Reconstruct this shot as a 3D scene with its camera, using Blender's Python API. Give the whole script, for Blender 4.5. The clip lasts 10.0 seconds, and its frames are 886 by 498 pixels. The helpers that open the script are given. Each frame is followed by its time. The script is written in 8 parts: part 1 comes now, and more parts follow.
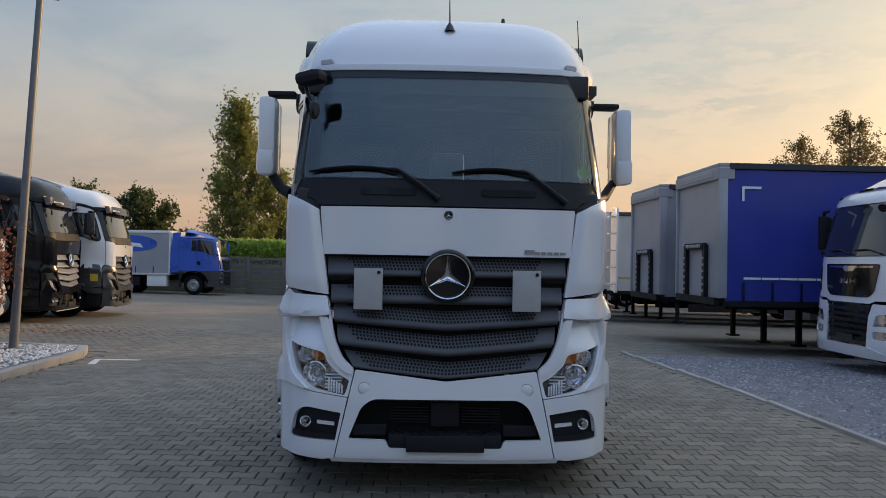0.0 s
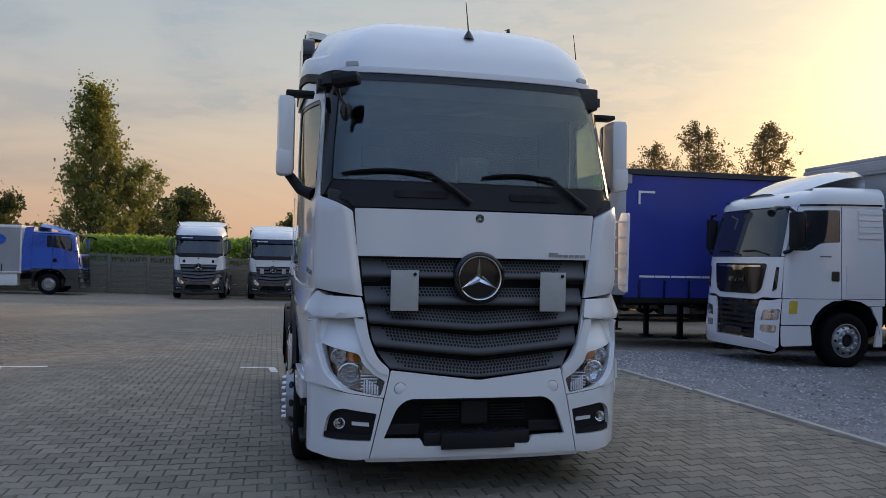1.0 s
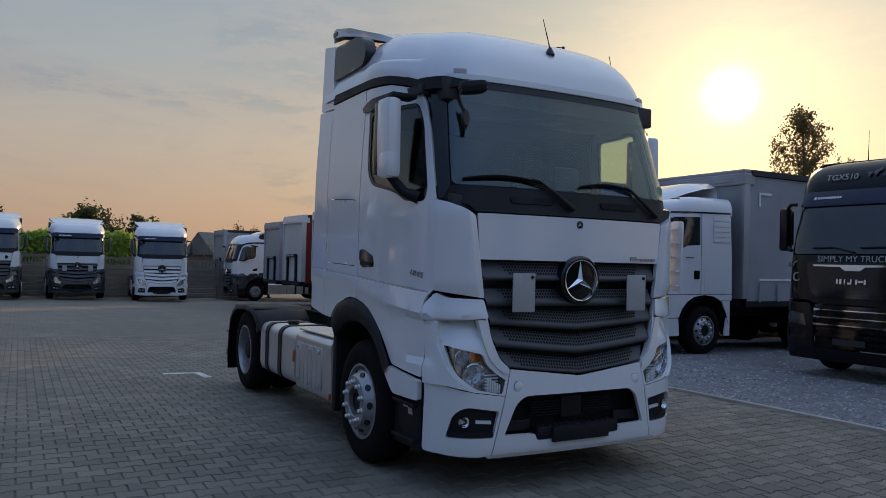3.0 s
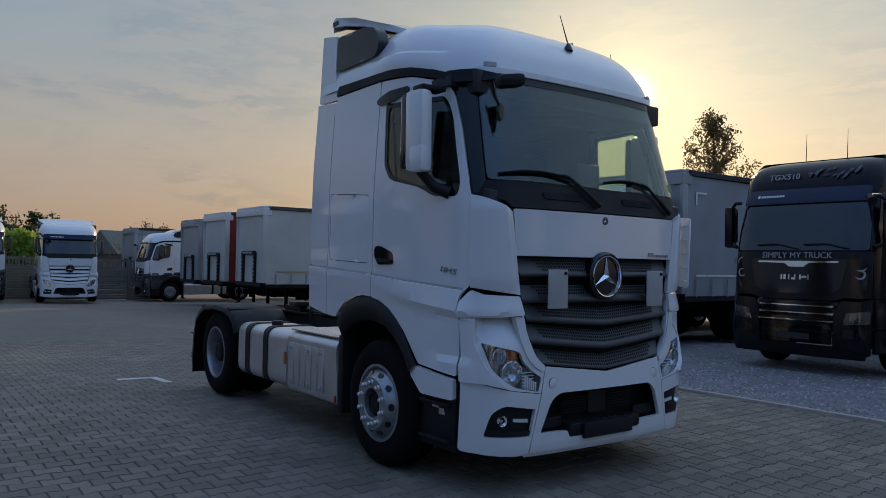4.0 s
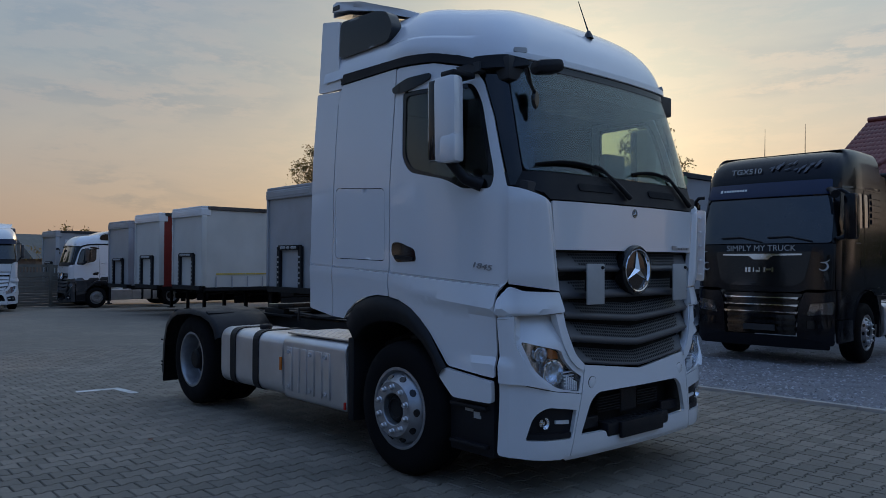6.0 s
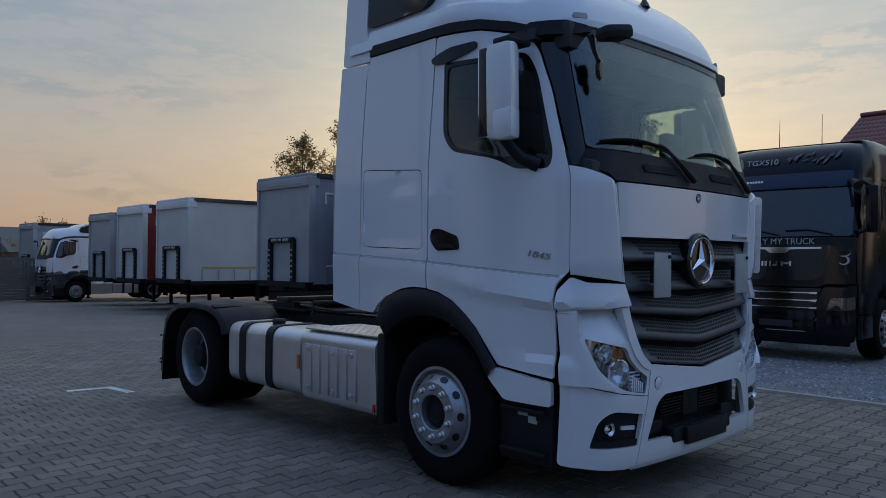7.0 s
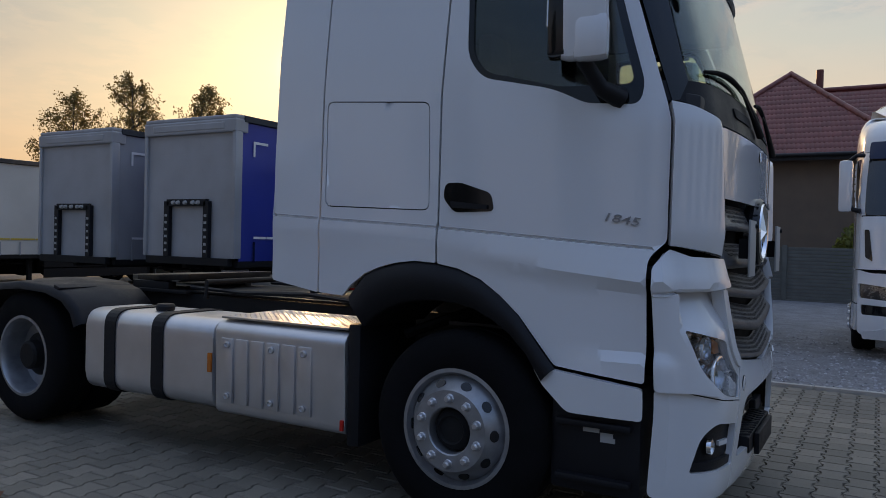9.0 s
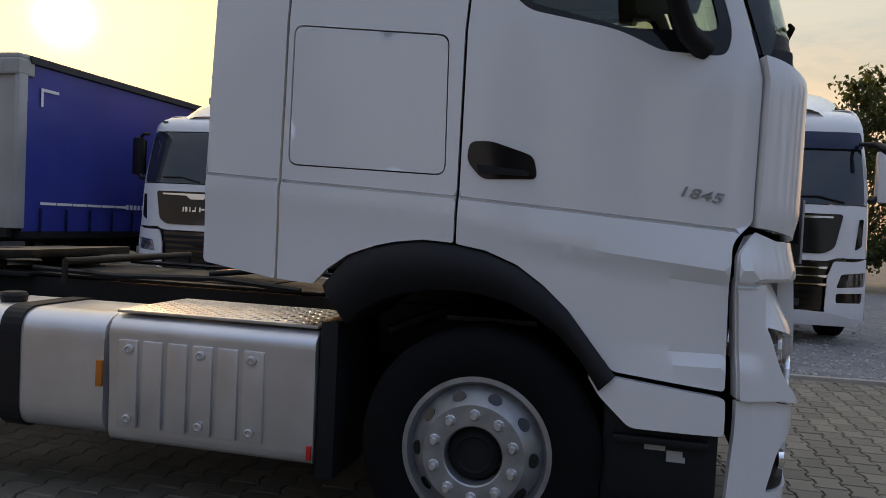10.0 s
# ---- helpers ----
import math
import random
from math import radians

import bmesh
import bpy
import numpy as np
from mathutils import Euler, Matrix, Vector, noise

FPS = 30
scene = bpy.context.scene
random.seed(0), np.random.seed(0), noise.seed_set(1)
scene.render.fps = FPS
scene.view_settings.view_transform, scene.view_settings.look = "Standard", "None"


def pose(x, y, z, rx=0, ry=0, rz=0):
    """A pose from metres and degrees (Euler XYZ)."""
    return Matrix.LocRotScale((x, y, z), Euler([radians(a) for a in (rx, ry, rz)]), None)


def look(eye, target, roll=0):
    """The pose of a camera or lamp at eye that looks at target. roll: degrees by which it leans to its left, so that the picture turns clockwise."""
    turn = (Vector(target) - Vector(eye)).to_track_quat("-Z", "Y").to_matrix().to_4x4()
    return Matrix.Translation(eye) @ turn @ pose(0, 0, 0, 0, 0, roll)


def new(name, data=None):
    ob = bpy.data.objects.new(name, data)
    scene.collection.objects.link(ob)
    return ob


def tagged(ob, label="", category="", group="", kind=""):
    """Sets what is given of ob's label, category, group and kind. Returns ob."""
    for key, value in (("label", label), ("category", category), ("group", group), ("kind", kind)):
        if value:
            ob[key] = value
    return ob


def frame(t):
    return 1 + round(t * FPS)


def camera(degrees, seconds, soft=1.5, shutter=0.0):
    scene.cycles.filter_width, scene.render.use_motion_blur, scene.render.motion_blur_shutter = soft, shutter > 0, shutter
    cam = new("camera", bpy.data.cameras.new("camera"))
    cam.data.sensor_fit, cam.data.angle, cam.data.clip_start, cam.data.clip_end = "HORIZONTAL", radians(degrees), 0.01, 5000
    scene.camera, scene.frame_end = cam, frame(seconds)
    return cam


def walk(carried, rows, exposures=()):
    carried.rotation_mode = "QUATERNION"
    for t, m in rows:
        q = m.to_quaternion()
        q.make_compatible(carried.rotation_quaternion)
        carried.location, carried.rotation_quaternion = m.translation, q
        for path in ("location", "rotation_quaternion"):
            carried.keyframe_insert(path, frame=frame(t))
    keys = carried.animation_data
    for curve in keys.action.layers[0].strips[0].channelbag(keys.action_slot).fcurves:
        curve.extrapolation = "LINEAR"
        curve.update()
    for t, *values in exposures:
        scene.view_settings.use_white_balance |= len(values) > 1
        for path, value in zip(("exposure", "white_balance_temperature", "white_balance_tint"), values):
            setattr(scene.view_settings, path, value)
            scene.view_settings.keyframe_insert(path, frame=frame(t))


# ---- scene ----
# ---------------------------------------------------------------- camera
cam = camera(60.7, 10.0, soft=0.75)
PATH = [
    (0.0, (-0.202, 0.848, 1.646), (-0.138, 2.847, 1.679), 1.0),
    (0.5, (-0.801, 0.837, 1.661), (-0.549, 2.821, 1.693), 1.0),
    (1.0, (-1.437, 0.863, 1.659), (-0.996, 2.813, 1.691), 1.1),
    (1.5, (-2.036, 1.000, 1.673), (-1.428, 2.905, 1.706), 1.3),
    (2.0, (-2.635, 1.120, 1.664), (-1.894, 2.977, 1.696), 1.4),
    (2.5, (-3.211, 1.284, 1.669), (-2.350, 3.089, 1.702), 1.4),
    (4.0, (-4.418, 2.116, 1.628), (-3.235, 3.728, 1.663), 1.1),
    (4.5, (-4.608, 2.359, 1.626), (-3.341, 3.906, 1.662), 0.8),
    (5.0, (-4.795, 2.412, 1.628), (-3.478, 3.916, 1.668), 0.4),
    (5.5, (-4.819, 2.564, 1.616), (-3.491, 4.058, 1.656), 0.2),
    (7.0, (-4.787, 3.508, 1.548), (-3.412, 4.961, 1.572), 0.4),
    (7.5, (-4.814, 3.927, 1.531), (-3.404, 5.346, 1.557), 0.4),
    (8.0, (-4.807, 4.369, 1.537), (-3.354, 5.743, 1.560), 0.4),
    (8.5, (-4.681, 4.851, 1.487), (-3.097, 6.073, 1.493), 0.6),
    (9.0, (-4.597, 5.447, 1.457), (-2.864, 6.446, 1.433), 1.4),
    (9.5, (-4.377, 6.131, 1.447), (-2.519, 6.869, 1.390), 2.0),
    (10.0, (-4.214, 6.769, 1.418), (-2.268, 7.224, 1.348), 2.8),
]
EXPOSURES = [(0.0, 0.84, 7900, 10), (1.5, 0.76, 7900, 12), (2.5, 0.50, 7500, 12), (4.0, 0.16, 6500, 8), (5.0, 0.24, 6450, 8), (5.5, 0.16, 6300, 8), (8.0, 0.26, 6450, 9), (9.0, 0.48, 7700, 12), (9.5, 0.80, 9600, 16), (10.0, 0.84, 9900, 14)]
walk(cam, [(t, look(eye, target, roll)) for t, eye, target, roll in PATH], EXPOSURES)

# ---------------------------------------------------------------- sky and sun
SUN_AZ, SUN_EL = 49.8, 12.2      # degrees from +y towards +x, and above the horizon
sun_way = Vector((math.sin(radians(SUN_AZ)) * math.cos(radians(SUN_EL)),
                  math.cos(radians(SUN_AZ)) * math.cos(radians(SUN_EL)), math.sin(radians(SUN_EL))))


def build_sky():
    world = bpy.data.worlds.new("sky")
    scene.world = world
    world.use_nodes = True
    nt = world.node_tree
    nt.nodes.clear()
    N, L = nt.nodes.new, nt.links.new
    out, bg = N("ShaderNodeOutputWorld"), N("ShaderNodeBackground")
    sky = N("ShaderNodeTexSky")
    sky.sky_type, sky.sun_disc = "NISHITA", False
    sky.sun_elevation, sky.sun_rotation = radians(SUN_EL), radians(SUN_AZ)
    sky.air_density, sky.dust_density, sky.ozone_density = 1.2, 3.0, 1.5
    co = N("ShaderNodeTexCoord")
    sep = N("ShaderNodeSeparateXYZ")
    L(co.outputs["Generated"], sep.inputs[0])

    def math_node(op, a, b=None, clamp=False):
        m = N("ShaderNodeMath")
        m.operation, m.use_clamp = op, clamp
        for i, v in enumerate((a, b)):
            if v is None:
                continue
            if isinstance(v, (int, float)):
                m.inputs[i].default_value = v
            else:
                L(v, m.inputs[i])
        return m.outputs[0]

    def mix(kind, fac, a, b):
        m = N("ShaderNodeMix")
        m.data_type, m.blend_type, m.clamp_result = "RGBA", kind, False
        for sock, v in ((m.inputs[0], fac), (m.inputs[6], a), (m.inputs[7], b)):
            if isinstance(v, (int, float)):
                sock.default_value = v
            elif isinstance(v, tuple):
                sock.default_value = (*v, 1)
            else:
                L(v, sock)
        return m.outputs[2]

    # a thin sheet of haze over the clear sky: greyish above, warm towards the horizon
    up = sep.outputs[2]
    ramp = N("ShaderNodeValToRGB")
    ramp.color_ramp.elements[0].position, ramp.color_ramp.elements[0].color = 0.0, (0.42, 0.27, 0.19, 1)
    ramp.color_ramp.elements[1].position, ramp.color_ramp.elements[1].color = 1.0, (0.50, 0.64, 0.86, 1)
    for p, c in ((0.07, (0.43, 0.31, 0.235)), (0.15, (0.41, 0.355, 0.30)), (0.24, (0.315, 0.345, 0.355)), (0.38, (0.25, 0.325, 0.40)), (0.62, (0.42, 0.52, 0.66))):
        e = ramp.color_ramp.elements.new(p)
        e.color = (*c, 1)
    L(up, ramp.inputs[0])
    # broken cloud, stretched level
    stretch = N("ShaderNodeMapping")
    stretch.inputs["Scale"].default_value = (1.0, 1.0, 4.0)
    L(co.outputs["Generated"], stretch.inputs[0])
    cloud = N("ShaderNodeTexNoise")
    cloud.inputs["Scale"].default_value, cloud.inputs["Detail"].default_value = 2.2, 8.0
    cloud.inputs["Roughness"].default_value, cloud.inputs["Distortion"].default_value = 0.55, 0.8
    L(stretch.outputs[0], cloud.inputs[0])
    fleck = N("ShaderNodeTexNoise")
    fleck.inputs["Scale"].default_value, fleck.inputs["Detail"].default_value, fleck.inputs["Roughness"].default_value = 14.0, 6.0, 0.65
    L(stretch.outputs[0], fleck.inputs[0])

    def window(sock, lo, hi):
        r = N("ShaderNodeMapRange")
        r.interpolation_type = "SMOOTHSTEP"
        r.inputs["From Min"].default_value, r.inputs["From Max"].default_value = lo, hi
        L(sock, r.inputs[0])
        return r.outputs[0]

    cover = window(cloud.outputs[0], 0.42, 0.66)
    flecks = window(fleck.outputs[0], 0.42, 0.58)
    dot = N("ShaderNodeVectorMath")
    dot.operation = "DOT_PRODUCT"
    L(co.outputs["Generated"], dot.inputs[0])
    dot.inputs[1].default_value = sun_way
    near = math_node("MAXIMUM", dot.outputs["Value"], 0.0)
    # brighter towards the sun's side, dim and bluish opposite
    toward = window(dot.outputs["Value"], -0.6, 0.9)
    sheet = mix("MULTIPLY", 1.0, ramp.outputs[0], mix("MIX", toward, (0.42, 0.56, 0.86), (1.0, 1.0, 1.0)))
    sheet = mix("MIX", math_node("MULTIPLY", cover, 0.75), sheet, mix("MULTIPLY", 1.0, sheet, (0.66, 0.76, 0.88)))
    warm_cloud = math_node("MULTIPLY", math_node("MULTIPLY", flecks, cover), math_node("POWER", near, 3.0))
    sheet = mix("ADD", math_node("MULTIPLY", warm_cloud, 0.8), sheet, (0.24, 0.13, 0.05))
    # the sun's light in the haze
    wide = math_node("POWER", near, 9.0)
    mid = math_node("POWER", near, 60.0)
    halo = math_node("POWER", near, 420.0)
    core = math_node("POWER", near, 4200.0)
    sheet = mix("MULTIPLY", wide, sheet, (1.0, 0.84, 0.64))
    warm = mix("MULTIPLY", math_node("MULTIPLY", flecks, 0.9), (0.085, 0.041, 0.022), (0.26, 0.34, 0.60))
    lit = mix("ADD", wide, sheet, warm)
    lit = mix("ADD", mid, lit, (0.10, 0.052, 0.006))
    lit = mix("ADD", halo, lit, (0.24, 0.15, 0.014))
    lit = mix("ADD", core, lit, (3.5, 3.0, 1.6))
    # the haze is thinner and brighter to the one side of the sun
    across = N("ShaderNodeVectorMath")
    across.operation = "DOT_PRODUCT"
    L(co.outputs["Generated"], across.inputs[0])
    across.inputs[1].default_value = (sun_way.y, -sun_way.x, 0.0)
    lit = mix("MULTIPLY", 1.0, lit, mix("MIX", window(across.outputs["Value"], -0.35, 0.45), (0.84, 0.85, 0.88), (1.16, 1.16, 1.14)))
    sky_part = mix("MULTIPLY", 1.0, sky.outputs[0], (0.008, 0.010, 0.013))
    both = mix("ADD", 1.0, sky_part, lit)
    L(both, bg.inputs[0])
    bg.inputs[1].default_value = 1.0
    L(bg.outputs[0], out.inputs[0])


build_sky()
sun = new("sun", bpy.data.lights.new("sun", "SUN"))
sun.data.energy, sun.data.angle, sun.data.color = 1.8, radians(5.0), (1.0, 0.66, 0.38)
sun.matrix_world = look(sun_way * 100, (0, 0, 0))

# ---------------------------------------------------------------- materials
def material(name, colour, rough=0.5, metal=0.0, vary=0.12, scale=6.0, bump=0.0, bump_scale=60.0, coat=0.0, fleck=0.0, spread=0.0, island=0.0, stain=None, spec=0.5):
    """Base colour with variation at two scales, uneven gloss and fine relief, in object metres."""
    m = bpy.data.materials.new(name)
    m.use_nodes = True
    nt = m.node_tree
    N, L = nt.nodes.new, nt.links.new
    b = nt.nodes["Principled BSDF"]
    co = N("ShaderNodeTexCoord")
    big, fine = N("ShaderNodeTexNoise"), N("ShaderNodeTexNoise")
    big.inputs["Scale"].default_value, big.inputs["Detail"].default_value = scale, 4
    fine.inputs["Scale"].default_value, fine.inputs["Detail"].default_value = bump_scale, 3
    L(co.outputs["Object"], big.inputs[0])
    L(co.outputs["Object"], fine.inputs[0])

    def mixed(kind, fac, a, c):
        x = N("ShaderNodeMix")
        x.data_type, x.blend_type = "RGBA", kind
        for s, v in ((x.inputs[0], fac), (x.inputs[6], a), (x.inputs[7], c)):
            if isinstance(v, (int, float)):
                s.default_value = v
            elif isinstance(v, tuple):
                s.default_value = (*v, 1)
            else:
                L(v, s)
        return x.outputs[2]

    def spreadout(sock, lo, hi):
        r = N("ShaderNodeMapRange")
        r.inputs["From Min"].default_value, r.inputs["From Max"].default_value = 0.3, 0.7
        r.inputs["To Min"].default_value, r.inputs["To Max"].default_value = lo, hi
        L(sock, r.inputs[0])
        return r.outputs[0]

    dark = tuple(c * (1 - vary) for c in colour)
    light = tuple(min(1, c * (1 + vary)) for c in colour)
    col = mixed("MIX", spreadout(big.outputs[0], 0, 1), dark, light)
    if fleck:
        col = mixed("MULTIPLY", fleck, col, mixed("MIX", spreadout(fine.outputs[0], 0, 1), (0.35, 0.35, 0.35), (1, 1, 1)))
    if stain:
        st = N("ShaderNodeTexNoise")
        st.inputs["Scale"].default_value, st.inputs["Detail"].default_value = scale * 0.35, 6
        L(co.outputs["Object"], st.inputs[0])
        col = mixed("MIX", spreadout(st.outputs[0], -0.6, 0.8), col, stain)
    if spread or island:
        src = N("ShaderNodeObjectInfo").outputs["Random"] if spread else N("ShaderNodeNewGeometry").outputs["Random Per Island"]
        k = spread or island
        r = N("ShaderNodeMapRange")
        r.inputs["To Min"].default_value, r.inputs["To Max"].default_value = 1 - k, 1 + k
        L(src, r.inputs[0])
        hsv = N("ShaderNodeHueSaturation")
        L(r.outputs[0], hsv.inputs["Value"])
        L(col, hsv.inputs["Color"])
        col = hsv.outputs[0]
    L(col, b.inputs["Base Color"])
    L(spreadout(big.outputs[0], max(0.02, rough * 0.85), min(1, rough * 1.15)), b.inputs["Roughness"])
    b.inputs["Metallic"].default_value = metal
    b.inputs["Coat Weight"].default_value = coat
    b.inputs["Coat Roughness"].default_value = 0.03
    if bump:
        bp = N("ShaderNodeBump")
        bp.inputs["Strength"].default_value, bp.inputs["Distance"].default_value = bump, 0.01
        L(fine.outputs[0], bp.inputs["Height"])
        L(bp.outputs[0], b.inputs["Normal"])
    b.inputs["Specular IOR Level"].default_value = spec
    return m


def glass(name, tint=(1, 1, 1), rough=0.0):
    """Thin glazing: clear with a tint, mirror-like at a glance."""
    m = bpy.data.materials.new(name)
    m.use_nodes = True
    nt = m.node_tree
    nt.nodes.clear()
    N, L = nt.nodes.new, nt.links.new
    out, mixer = N("ShaderNodeOutputMaterial"), N("ShaderNodeMixShader")
    tr, gl, lw = N("ShaderNodeBsdfTransparent"), N("ShaderNodeBsdfGlossy"), N("ShaderNodeLayerWeight")
    tr.inputs[0].default_value = (*tint, 1)
    gl.inputs["Roughness"].default_value = rough + 0.01
    lw.inputs[0].default_value = 0.5
    steep, share = N("ShaderNodeMath"), N("ShaderNodeMath")
    steep.operation, steep.inputs[1].default_value = "POWER", 4.0
    share.operation, share.inputs[1].default_value, share.inputs[2].default_value = "MULTIPLY_ADD", 0.88, 0.078
    L(lw.outputs["Facing"], steep.inputs[0])
    L(steep.outputs[0], share.inputs[0])
    L(share.outputs[0], mixer.inputs[0])
    L(tr.outputs[0], mixer.inputs[1])
    L(gl.outputs[0], mixer.inputs[2])
    L(mixer.outputs[0], out.inputs[0])
    return m


def leaf(name, colour, through_colour):
    """Leaf blades that let some light through, each a shade of its own."""
    m = material(name, colour, 0.6, vary=0.25, scale=0.5, island=0.4)
    nt = m.node_tree
    N, L = nt.nodes.new, nt.links.new
    out = nt.nodes["Material Output"]
    b = nt.nodes["Principled BSDF"]
    mixer, tr = N("ShaderNodeMixShader"), N("ShaderNodeBsdfTranslucent")
    tr.inputs[0].default_value = (*through_colour, 1)
    mixer.inputs[0].default_value = 0.45
    L(b.outputs[0], mixer.inputs[1])
    L(tr.outputs[0], mixer.inputs[2])
    L(mixer.outputs[0], out.inputs[0])
    return m


